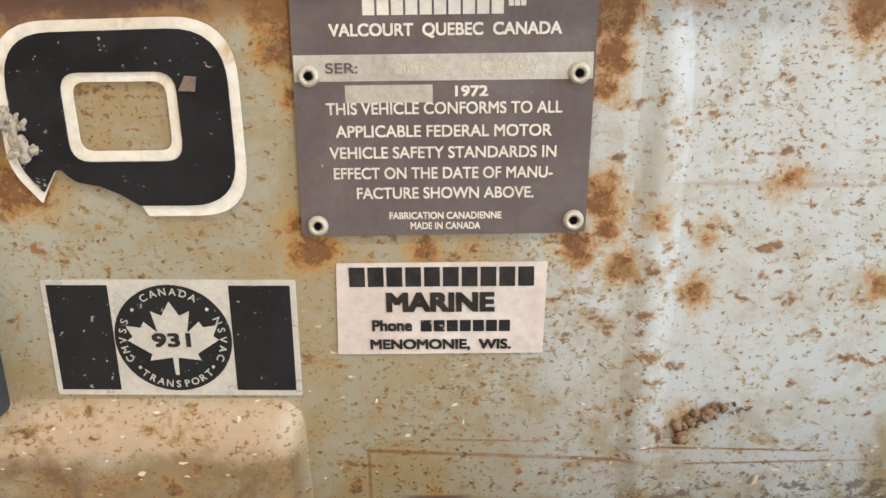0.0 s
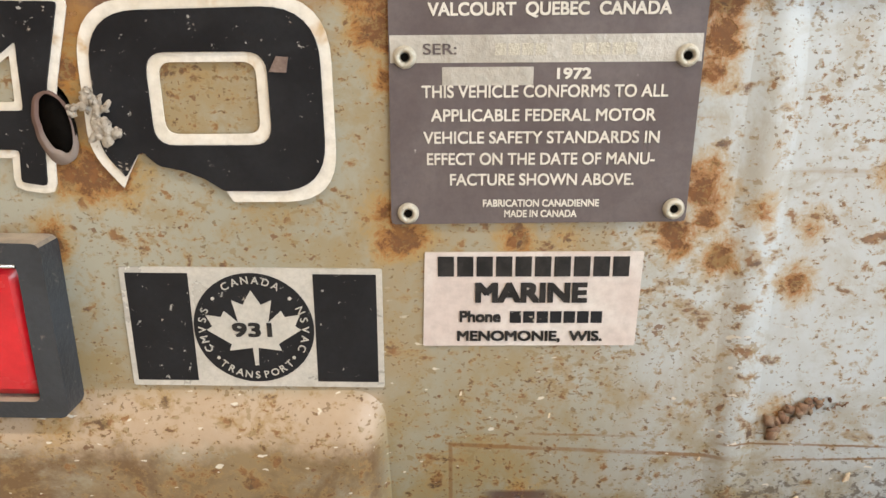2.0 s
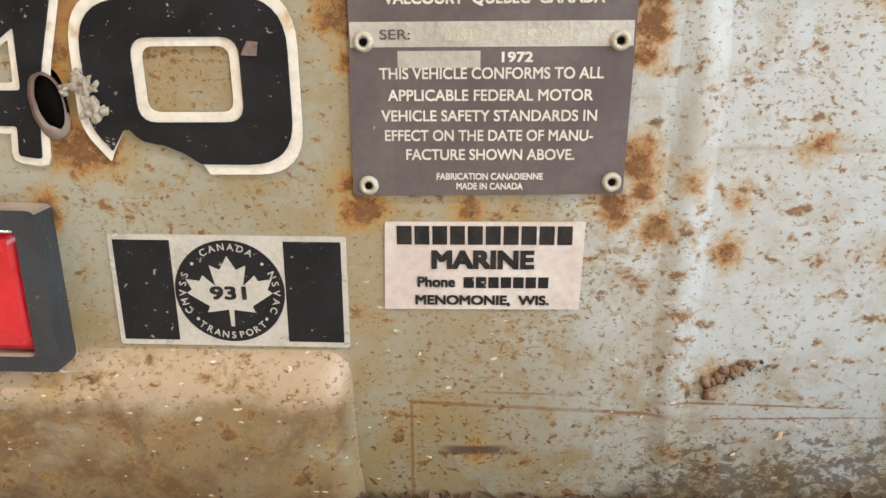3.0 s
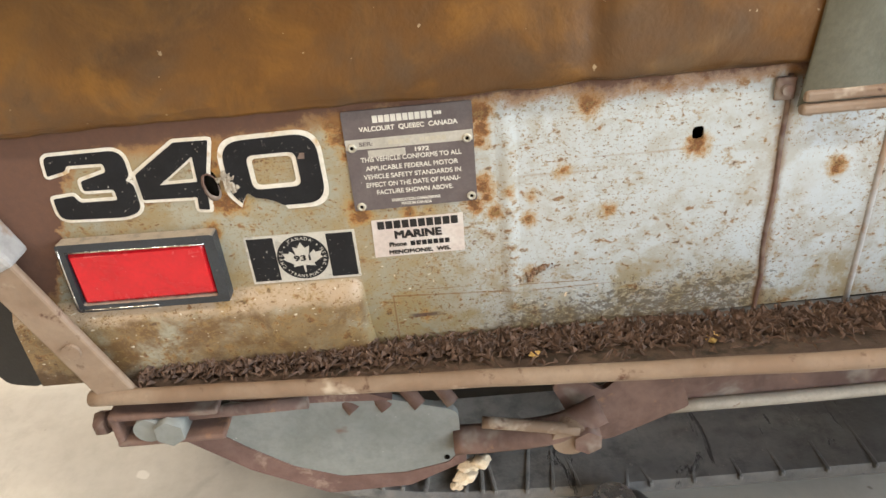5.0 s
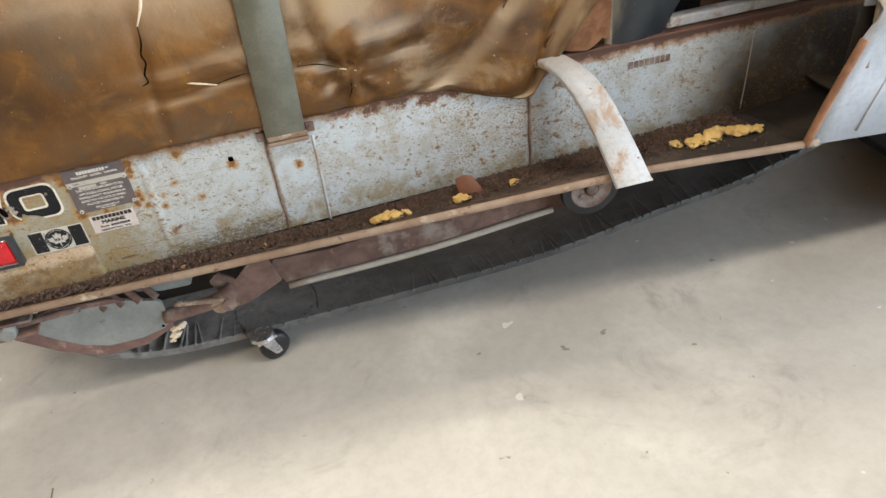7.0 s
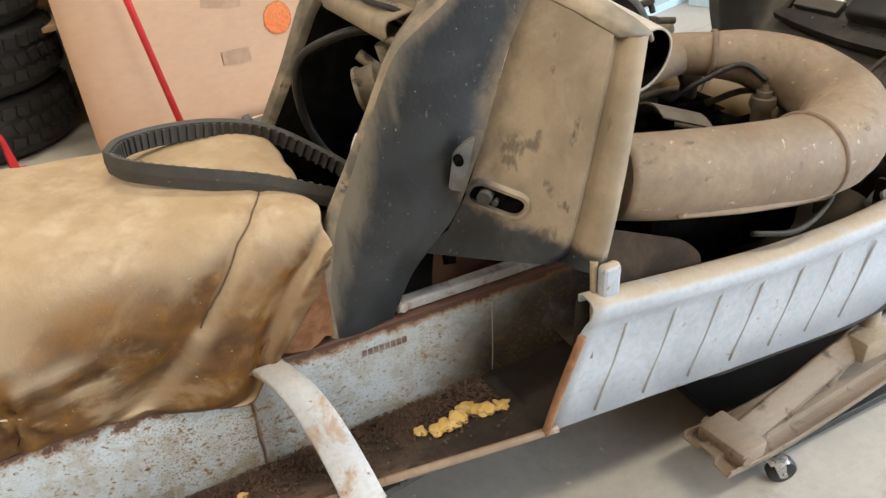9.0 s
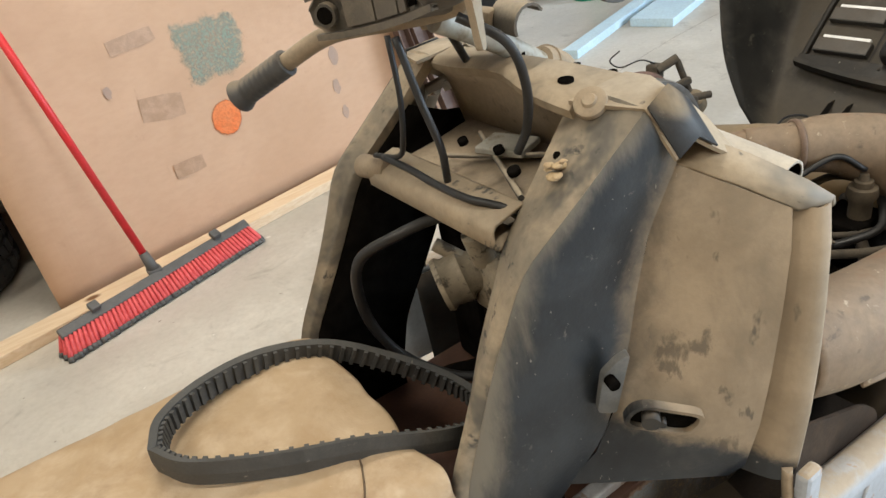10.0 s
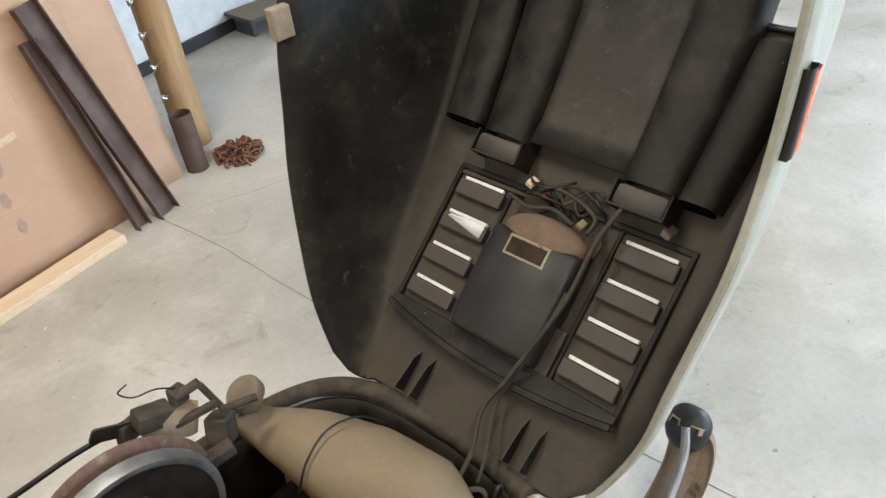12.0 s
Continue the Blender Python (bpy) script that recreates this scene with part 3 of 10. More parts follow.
M = {
    "tunnel": tunnel_paint(), "console_side": console_side(), "vinyl": vinyl(), "concrete": concrete(), "cardboard": cardboard(), "pine": pine(),
    "strap": plain("strap_vinyl", (0.115, 0.115, 0.085), (0.15, 0.15, 0.115), 30, 0.45, dust=((0.3, 0.26, 0.19), 0.2, 1.0)),
    "lip": plain("board_lip_metal", (0.31, 0.23, 0.165), (0.22, 0.145, 0.095), 14, 0.62, spots=[(RUST_DARK, 60, 0.6, 0.72), ((0.5, 0.42, 0.33), 24, 0.58, 0.72)]),
    "grime": board_dirt(),
    "rusty": plain("rusty_steel", (0.185, 0.112, 0.088), (0.12, 0.072, 0.058), 28, 0.8, spots=[((0.27, 0.145, 0.08), 50, 0.60, 0.72), ((0.27, 0.23, 0.195), 16, 0.52, 0.68)]),
    "arm_paint": plain("arm_paint", (0.20, 0.215, 0.205), (0.26, 0.275, 0.265), 16, 0.6, spots=[((0.17, 0.095, 0.075), 12, 0.6, 0.66), ((0.5, 0.5, 0.47), 150, 0.7, 0.74)]),
    "rubber": track_rubber(),
    "black_rubber": plain("black_rubber", (0.012, 0.012, 0.013), (0.02, 0.02, 0.02), 30, 0.5),
    "belt": plain("belt_rubber", (0.05, 0.05, 0.048), (0.075, 0.073, 0.068), 40, 0.7, spots=[((0.2, 0.18, 0.15), 120, 0.66, 0.75)]),
    "red_lens": plain("red_reflector", (0.62, 0.012, 0.022), (0.5, 0.01, 0.018), 35, 0.22, spots=[((0.75, 0.25, 0.25), 240, 0.69, 0.72)], height=0.0002),
    "bezel": plain("reflector_bezel", (0.020, 0.025, 0.032), (0.036, 0.042, 0.050), 60, 0.45, spots=[((0.12, 0.11, 0.10), 160, 0.64, 0.72)], dust=((0.42, 0.35, 0.27), 0.4, 0.9)),
    "chrome": plain("chrome_trim", (0.55, 0.55, 0.53), (0.7, 0.7, 0.68), 50, 0.22, 1.0),
    "plate": plain("serial_plate_enamel", (0.105, 0.085, 0.088), (0.135, 0.112, 0.112), 55, 0.42, spots=[((0.4, 0.38, 0.36), 330, 0.71, 0.74)], height=0.0001),
    "bare": plain("plate_bare_aluminium", (0.46, 0.44, 0.39), (0.55, 0.53, 0.48), 60, 0.45, 0.35),
    "rivet": plain("rivet_aluminium", (0.50, 0.47, 0.38), (0.6, 0.57, 0.48), 200, 0.5, 0.4),
    "black_ink": plain("black_ink", (0.010, 0.0105, 0.013), (0.016, 0.0165, 0.019), 70, 0.5, spots=[((0.36, 0.35, 0.32), 420, 0.665, 0.70), ((0.34, 0.30, 0.25), 170, 0.675, 0.71)], height=0.00005),
    "letter_black": plain("letter_black", (0.012, 0.012, 0.013), (0.03, 0.028, 0.027), 200, 0.45, height=0.00005),
    "white_ink": plain("white_ink", (0.66, 0.63, 0.55), (0.74, 0.71, 0.64), 60, 0.5, height=0.00005),
    "decal_white": plain("decal_white", (0.66, 0.60, 0.49), (0.76, 0.73, 0.66), 40, 0.5, spots=[((0.50, 0.34, 0.17), 60, 0.56, 0.72), ((0.30, 0.17, 0.07), 160, 0.68, 0.74)], height=0.0001),
    "foil": plain("sticker_foil", (0.50, 0.49, 0.45), (0.60, 0.58, 0.53), 80, 0.35, 0.25, height=0.00005),
    "label_pink": plain("dealer_label", (0.58, 0.50, 0.46), (0.66, 0.62, 0.58), 45, 0.4, spots=[((0.5, 0.33, 0.3), 35, 0.6, 0.78)], height=0.00005),
    "white_paint": plain("white_paint", (0.38, 0.42, 0.475), (0.45, 0.49, 0.545), 12, 0.42, spots=[((0.33, 0.19, 0.11), 60, 0.64, 0.72)], dust=((0.47, 0.385, 0.285), 0.25, 0.75)),
    "strap_white": plain("chipped_white_paint", (0.41, 0.42, 0.43), (0.48, 0.485, 0.49), 14, 0.45, spots=[((0.34, 0.25, 0.18), 26, 0.52, 0.66), ((0.22, 0.12, 0.07), 120, 0.62, 0.69)], dust=((0.5, 0.45, 0.38), 0.7, 1.1)),
    "console_black": plain("console_black", (0.022, 0.025, 0.028), (0.036, 0.038, 0.041), 14, 0.48, spots=[((0.2, 0.18, 0.15), 55, 0.62, 0.76)], dust=((0.27, 0.22, 0.155), 0.5, 0.95)),
    "console_dusty": plain("console_dusty", (0.30, 0.243, 0.170), (0.39, 0.318, 0.225), 11, 0.75, spots=[((0.13, 0.115, 0.09), 7, 0.52, 0.72), ((0.07, 0.065, 0.055), 26, 0.62, 0.70)]),
    "dusty_metal": plain("dusty_metal", (0.27, 0.215, 0.15), (0.36, 0.29, 0.205), 16, 0.75, spots=[((0.13, 0.10, 0.07), 30, 0.6, 0.75)]),
    "dark_metal": plain("dull_dark_metal", (0.012, 0.011, 0.010), (0.032, 0.026, 0.021), 20, 0.65, dust=((0.07, 0.055, 0.038), 0.5, 1.0)),
    "pipe": plain("exhaust_pipe_dusty", (0.190, 0.138, 0.093), (0.270, 0.203, 0.138), 9, 0.7, spots=[((0.20, 0.125, 0.078), 14, 0.55, 0.74), ((0.12, 0.092, 0.066), 38, 0.62, 0.74), ((0.46, 0.39, 0.29), 60, 0.62, 0.75)]),
    "tank": plain("fuel_tank_plastic", (0.25, 0.16, 0.065), (0.18, 0.115, 0.05), 9, 0.55, dust=((0.27, 0.215, 0.145), 0.0, 0.6), spots=[((0.13, 0.09, 0.05), 14, 0.6, 0.72)]),
    "steel": plain("bare_steel", (0.25, 0.255, 0.26), (0.34, 0.345, 0.345), 30, 0.45, 0.7, spots=[((0.2, 0.12, 0.08), 60, 0.66, 0.76)]),
    "grip": plain("grip_rubber", (0.05, 0.052, 0.054), (0.075, 0.076, 0.078), 25, 0.6, dust=((0.24, 0.2, 0.15), 0.3, 1.0)),
    "hood_in": plain("hood_inside_black", (0.011, 0.0118, 0.012), (0.026, 0.026, 0.0245), 6, 0.58, spots=[((0.050, 0.047, 0.041), 9, 0.46, 0.76), ((0.075, 0.069, 0.056), 34, 0.60, 0.76), ((0.3, 0.28, 0.24), 150, 0.715, 0.74)], dust=((0.078, 0.067, 0.052), 0.42, 0.85)),
    "hood_out": plain("hood_outside_paint", (0.33, 0.34, 0.28), (0.40, 0.40, 0.335), 10, 0.4),
    "grey_box": plain("grey_plastic", (0.032, 0.031, 0.029), (0.05, 0.047, 0.042), 22, 0.55, dust=((0.10, 0.08, 0.06), 0.55, 1.0)),
    "duct": plain("duct_plastic", (0.011, 0.0107, 0.010), (0.023, 0.021, 0.019), 14, 0.5, spots=[((0.042, 0.036, 0.029), 11, 0.5, 0.78), ((0.3, 0.28, 0.24), 120, 0.71, 0.74)]),
    "housing": plain("dusty_grey_housing", (0.080, 0.072, 0.060), (0.125, 0.110, 0.088), 22, 0.75, spots=[((0.05, 0.046, 0.04), 40, 0.60, 0.70)], dust=((0.38, 0.325, 0.245), 0.25, 0.8)),
    "smooth_grip": plain("bluish_grey_grip", (0.075, 0.085, 0.095), (0.11, 0.12, 0.13), 18, 0.5, dust=((0.23, 0.20, 0.16), 0.6, 1.0)),
    "shield": plain("inner_shield_brown", (0.030, 0.021, 0.015), (0.065, 0.046, 0.032), 16, 0.75),
    "rail_paint": plain("rail_worn_paint", (0.33, 0.32, 0.31), (0.42, 0.41, 0.40), 20, 0.55, spots=[((0.26, 0.17, 0.11), 40, 0.52, 0.68)]),
    "tunnel_top": plain("tunnel_top_rust", (0.10, 0.055, 0.035), (0.16, 0.10, 0.065), 18, 0.8),
    "brass": plain("brass", (0.45, 0.33, 0.14), (0.36, 0.26, 0.11), 60, 0.45, 0.5),
    "red_plastic": plain("red_plastic", (0.66, 0.03, 0.035), (0.56, 0.024, 0.03), 18, 0.4),
    "bristle": plain("red_bristles", (0.74, 0.115, 0.12), (0.62, 0.075, 0.085), 60, 0.6),
    "broom_grey": plain("broom_grey_plastic", (0.07, 0.07, 0.072), (0.1, 0.1, 0.1), 30, 0.5),
    "iron": plain("brown_iron", (0.105, 0.065, 0.052), (0.075, 0.045, 0.038), 9, 0.6, spots=[((0.2, 0.11, 0.06), 25, 0.62, 0.75)]),
    "chain": plain("rusty_chain", (0.22, 0.10, 0.055), (0.13, 0.06, 0.038), 40, 0.85),
    "log": plain("debarked_log", (0.45, 0.29, 0.15), (0.35, 0.21, 0.10), 5, 0.7, stretch=(4, 4, 0.4)),
    "xps": plain("blue_foam_board", (0.50, 0.66, 0.78), (0.56, 0.72, 0.82), 8, 0.6),
    "tyre": plain("tyre_rubber", (0.016, 0.016, 0.017), (0.028, 0.027, 0.026), 12, 0.7),
    "ceiling": plain("low_bounce_ceiling", (0.16, 0.13, 0.10), (0.22, 0.18, 0.14), 3, 0.7),
    "wall_white": plain("white_wall_panel", (0.72, 0.75, 0.78), (0.77, 0.79, 0.81), 1.2, 0.55),
    "baseboard": plain("black_base_trim", (0.02, 0.022, 0.025), (0.03, 0.03, 0.033), 6, 0.5),
    "foam": plain("yellow_foam", (0.66, 0.42, 0.12), (0.75, 0.54, 0.22), 60, 0.9, height=0.002),
    "pale_foam": plain("pale_foam", (0.68, 0.55, 0.38), (0.75, 0.65, 0.5), 60, 0.9, height=0.002),
    "caster_zinc": plain("zinc_plate", (0.5, 0.5, 0.52), (0.6, 0.6, 0.6), 60, 0.3, 0.9),
    "green": plain("green_can_paint", (0.02, 0.30, 0.16), (0.03, 0.36, 0.2), 10, 0.35),
    "blue": plain("blue_plastic", (0.02, 0.05, 0.30), (0.03, 0.07, 0.36), 6, 0.4),
    "grey_bag": plain("grey_plastic_bag", (0.45, 0.47, 0.5), (0.33, 0.35, 0.38), 9, 0.45),
    "plywood": plain("plywood", (0.44, 0.30, 0.16), (0.52, 0.37, 0.21), 5, 0.65, stretch=(0.5, 1, 6)),
    "tape": plain("brown_packing_tape", (0.37, 0.235, 0.15), (0.46, 0.30, 0.20), 30, 0.4),
    "pink_paint": plain("magenta_mark", (0.55, 0.02, 0.22), (0.5, 0.03, 0.2), 30, 0.6),
    "orange_lens": plain("orange_marker_lens", (0.75, 0.14, 0.015), (0.68, 0.11, 0.01), 40, 0.3),
    # near-black: painted-in shade for holes, slots, duct ends and the engine bay
    "dark_hole": plain("near_black_depth", (0.004, 0.0036, 0.003), (0.009, 0.008, 0.007), 30, 0.92),
}

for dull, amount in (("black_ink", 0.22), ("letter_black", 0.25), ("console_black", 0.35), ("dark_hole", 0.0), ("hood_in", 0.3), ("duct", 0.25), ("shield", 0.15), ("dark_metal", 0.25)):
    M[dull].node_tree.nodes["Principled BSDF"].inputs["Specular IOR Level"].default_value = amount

# ---- mesh helpers ----


def mesh_object(name, bm, material):
    me = bpy.data.meshes.new(name)
    bmesh.ops.recalc_face_normals(bm, faces=bm.faces)
    bm.to_mesh(me)
    bm.free()
    for m in material if isinstance(material, (list, tuple)) else [material]:
        me.materials.append(m)
    return new(name, me)


def part(name, bm, material, parent, label=""):
    """One mesh under a thing or under a part of it; the mesh is given in world metres."""
    ob = mesh_object(name, bm, material)
    ob.parent = parent
    if parent.parent is None:
        ob.matrix_parent_inverse = parent.matrix_basis.inverted()
    return tagged(ob, label)


def thing(name, place, label, category, group="", kind=""):
    ob = new(name)
    ob.matrix_basis = Matrix.Translation(place)
    ob.empty_display_size = 0.05
    return tagged(ob, label, category, group, kind)


def single(name, bm, material, label, category, group="", kind=""):
    return tagged(mesh_object(name, bm, material), label, category, group, kind)


def smooth(bm, angle=40):
    for f in bm.faces:
        f.smooth = True
    for e in bm.edges:
        if len(e.link_faces) == 2 and e.calc_face_angle(0) > radians(angle):
            e.smooth = False
    return bm


def box(bm, lo, hi, bevel=0.0, m=None, mat_index=0, segments=2):
    """A block between two corners, its edges rounded."""
    size = [abs(b - a) for a, b in zip(lo, hi)]
    mid = [(a + b) / 2 for a, b in zip(lo, hi)]
    made = bmesh.ops.create_cube(bm, size=1.0, matrix=(m or Matrix()) @ Matrix.LocRotScale(mid, None, size))
    verts = made["verts"]
    faces = {f for v in verts for f in v.link_faces}
    for f in faces:
        f.material_index = mat_index
    if bevel:
        edges = list({e for f in faces for e in f.edges})
        bmesh.ops.bevel(bm, geom=edges, offset=bevel, segments=segments, profile=0.5, affect="EDGES", material=-1)
    return bm


def rod(bm, a, b, r, r2=None, sides=14, mat_index=0):
    """A round bar from a to b."""
    a, b = Vector(a), Vector(b)
    m = Matrix.Translation((a + b) / 2) @ (b - a).to_track_quat("Z", "Y").to_matrix().to_4x4()
    made = bmesh.ops.create_cone(bm, cap_ends=True, segments=sides, radius1=r, radius2=r if r2 is None else r2, depth=(b - a).length, matrix=m)
    for f in {f for v in made["verts"] for f in v.link_faces}:
        f.material_index = mat_index
        f.smooth = len(f.verts) == 4
    return bm


def curve_points(points, steps=8):
    """A smooth line through the points (Catmull-Rom)."""
    p = [Vector(v) for v in points]
    p = [2 * p[0] - p[1], *p, 2 * p[-1] - p[-2]]
    out = []
    for a, b, c, d in zip(p, p[1:], p[2:], p[3:]):
        for k in range(steps):
            t = k / steps
            out.append(0.5 * (2 * b + (c - a) * t + (2 * a - 5 * b + 4 * c - d) * t * t + (3 * b - a - 3 * c + d) * t**3))
    return [*out, p[-2]]


def tube(bm, points, radius, sides=12, steps=8, caps=True, flat=1.0, mat_index=0):
    """A tube along a smooth line; radius is one number or one for each given point."""
    line = curve_points(points, steps)
    n = len(points)
    radii = [radius] * n if isinstance(radius, (int, float)) else radius
    rings, side = [], None
    for k, p in enumerate(line):
        way = (line[min(k + 1, len(line) - 1)] - line[max(k - 1, 0)]).normalized()
        if side is None:
            side = way.orthogonal().normalized()
        side = (side - way * side.dot(way)).normalized()
        other = way.cross(side)
        u = k / (len(line) - 1) * (n - 1)
        i = min(int(u), n - 2)
        r = radii[i] + (radii[i + 1] - radii[i]) * (u - i)
        rings.append([bm.verts.new(p + (side * math.cos(a) + other * math.sin(a) * flat) * r) for a in (2 * math.pi * s / sides for s in range(sides))])
    for a, b in zip(rings, rings[1:]):
        for s in range(sides):
            f = bm.faces.new((a[s], a[(s + 1) % sides], b[(s + 1) % sides], b[s]))
            f.smooth, f.material_index = True, mat_index
    if caps:
        for ring in (rings[0], rings[-1]):
            bm.faces.new(ring).material_index = mat_index
    return bm


def sheet(bm, grid, thick=0.0, close=False, mat_index=0):
    """A skin over rows of points; with thick, a shell of that thickness."""
    rows_ = [[bm.verts.new(p) for p in row] for row in grid]
    faces = []
    for a, b in zip(rows_, rows_[1:]):
        n = len(a)
        for k in range(n if close else n - 1):
            f = bm.faces.new((a[k], a[(k + 1) % n], b[(k + 1) % n], b[k]))
            f.smooth, f.material_index = True, mat_index
            faces.append(f)
    if thick:
        bmesh.ops.recalc_face_normals(bm, faces=faces)
        bmesh.ops.solidify(bm, geom=faces, thickness=thick)
    return bm


def slab(bm, outline, depth, m=Matrix(), mat_index=0):
    """A flat plate: an outline in the x-z plane, depth along y."""
    front = [bm.verts.new(m @ Vector((x, 0, z))) for x, z in outline]
    back = [bm.verts.new(m @ Vector((x, depth, z))) for x, z in outline]
    made = [bm.faces.new(front), bm.faces.new(back[::-1])]
    for k in range(len(front)):
        j = (k + 1) % len(front)
        made.append(bm.faces.new((front[k], back[k], back[j], front[j])))
    for f in made:
        f.material_index = mat_index
    return bm


def lathe(bm, profile, m=Matrix(), sides=32, mat_index=0):
    """Turns (radius, height) round the local z axis."""
    grid = []
    for k in range(sides):
        a = 2 * math.pi * k / sides
        grid.append([m @ Vector((r * math.cos(a), r * math.sin(a), h)) for r, h in profile])
    rows_ = [[bm.verts.new(p) for p in row] for row in grid]
    for k in range(sides):
        a, b = rows_[k], rows_[(k + 1) % sides]
        for i in range(len(profile) - 1):
            if (a[i].co - b[i].co).length < 1e-7 and (a[i + 1].co - b[i + 1].co).length < 1e-7:
                continue
            f = bm.faces.new((a[i], b[i], b[i + 1], a[i + 1]))
            f.smooth, f.material_index = True, mat_index
    bmesh.ops.remove_doubles(bm, verts=[v for row in rows_ for v in row], dist=1e-6)
    return bm


def rounded(points, r, steps=4):
    """An outline with its corners rounded; r is one radius or one for each corner."""
    out, n = [], len(points)
    for k, p in enumerate(points):
        p, a, b = Vector(p), Vector(points[k - 1]), Vector(points[(k + 1) % n])
        q = r[k] if isinstance(r, (list, tuple)) else r
        if q <= 0:
            out.append(tuple(p))
            continue
        u, v = (a - p), (b - p)
        q = min(q, u.length * 0.49, v.length * 0.49)
        s, e = p + u.normalized() * q, p + v.normalized() * q
        for i in range(steps + 1):
            t = i / steps
            out.append(tuple((1 - t) ** 2 * s + 2 * t * (1 - t) * p + t * t * e))
    return out


def flat_curve(outlines, depth, grow=0.0):
    """A filled flat shape with holes in the local x-y plane, as a mesh."""
    cu = bpy.data.curves.new("outline", "CURVE")
    cu.dimensions, cu.fill_mode, cu.extrude, cu.offset = "2D", "BOTH", depth / 2, grow
    for pts in outlines:
        sp = cu.splines.new("POLY")
        sp.points.add(len(pts) - 1)
        for p, (x, y) in zip(sp.points, pts):
            p.co = (x, y, 0, 1)
        sp.use_cyclic_u = True
    ob = bpy.data.objects.new("outline", cu)
    me = bpy.data.meshes.new_from_object(ob)
    bpy.data.objects.remove(ob)
    bpy.data.curves.remove(cu)
    bm = bmesh.new()
    bm.from_mesh(me)
    bmesh.ops.remove_doubles(bm, verts=bm.verts, dist=1e-6)
    for f in bm.faces:
        f.smooth = False
    bm.to_mesh(me)
    bm.free()
    return me


UPRIGHT = Matrix.Rotation(radians(90), 4, "X")


def stick(name, me, material, parent, m, label=""):
    """A ready mesh laid at the pose m and joined to its thing."""
    me.transform(m)
    me.materials.clear()
    me.materials.append(material)
    ob = new(name, me)
    ob.parent = parent
    if parent.parent is None:
        ob.matrix_parent_inverse = parent.matrix_basis.inverted()
    return tagged(ob, label)


def words(name, body, size, x, y, z, material, parent, width=None, bold=0.0, turn=0.0, mid=True):
    """Lettering on an upright face that looks towards -y; width: the length to which it is set."""
    cu = bpy.data.curves.new("text", "FONT")
    cu.body, cu.size, cu.extrude = body, size, 0.00008
    cu.align_x, cu.align_y = "CENTER" if mid else "LEFT", "CENTER"
    ob = bpy.data.objects.new("text", cu)
    me = bpy.data.meshes.new_from_object(ob)
    bpy.data.objects.remove(ob)
    bpy.data.curves.remove(cu)
    xs = [v.co.x for v in me.vertices]
    s = width / (max(xs) - min(xs)) if width else 1.0
    if bold:
        # heavier strokes: the same letters laid over one another, a hair apart
        bm = bmesh.new()
        for k, (dx, dz) in enumerate(((-1, -1), (1, -1), (1, 1), (-1, 1))):
            have = len(bm.verts)
            bm.from_mesh(me)
            bm.verts.ensure_lookup_table()
            bmesh.ops.translate(bm, vec=(dx * bold, dz * bold, 0.00001 * k), verts=bm.verts[have:])
        bm.to_mesh(me)
        bm.free()
    return stick(name, me, material, parent, Matrix.Translation((x, y, z)) @ Matrix.Rotation(radians(turn), 4, "Y") @ UPRIGHT @ Matrix.Diagonal((s, 1, 1, 1)))


# ---- the room ----
YC = 0.184  # centre line of the machine


def wall(name, a, b, height, openings, material, thick=0.15):
    """A wall from a to b on the plan with real openings (from, to, low, high along it)."""
    a, b = Vector((*a, 0)), Vector((*b, 0))
    way = (b - a).normalized()
    length = (b - a).length
    m = Matrix.Translation(a) @ Matrix.Rotation(math.atan2(way.y, way.x), 4, "Z")
    bm = bmesh.new()
    cuts = sorted({0.0, length, *(v for o in openings for v in o[:2])})
    for p, q in zip(cuts, cuts[1:]):
        spans = [(0.0, height)]
        for o in openings:
            if o[0] <= p and q <= o[1]:
                spans = [(0.0, o[2]), (o[3], height)]
        for lo, hi in spans:
            if hi - lo > 0.01:
                box(bm, (p, 0, lo), (q, thick, hi), m=m)
    label = "white painted shop wall panels" if material == M["wall_white"] else "unseen shop wall, plywood tone to cut bounced light"
    return tagged(mesh_object(name, bm, material), label, "wall", kind="structure")


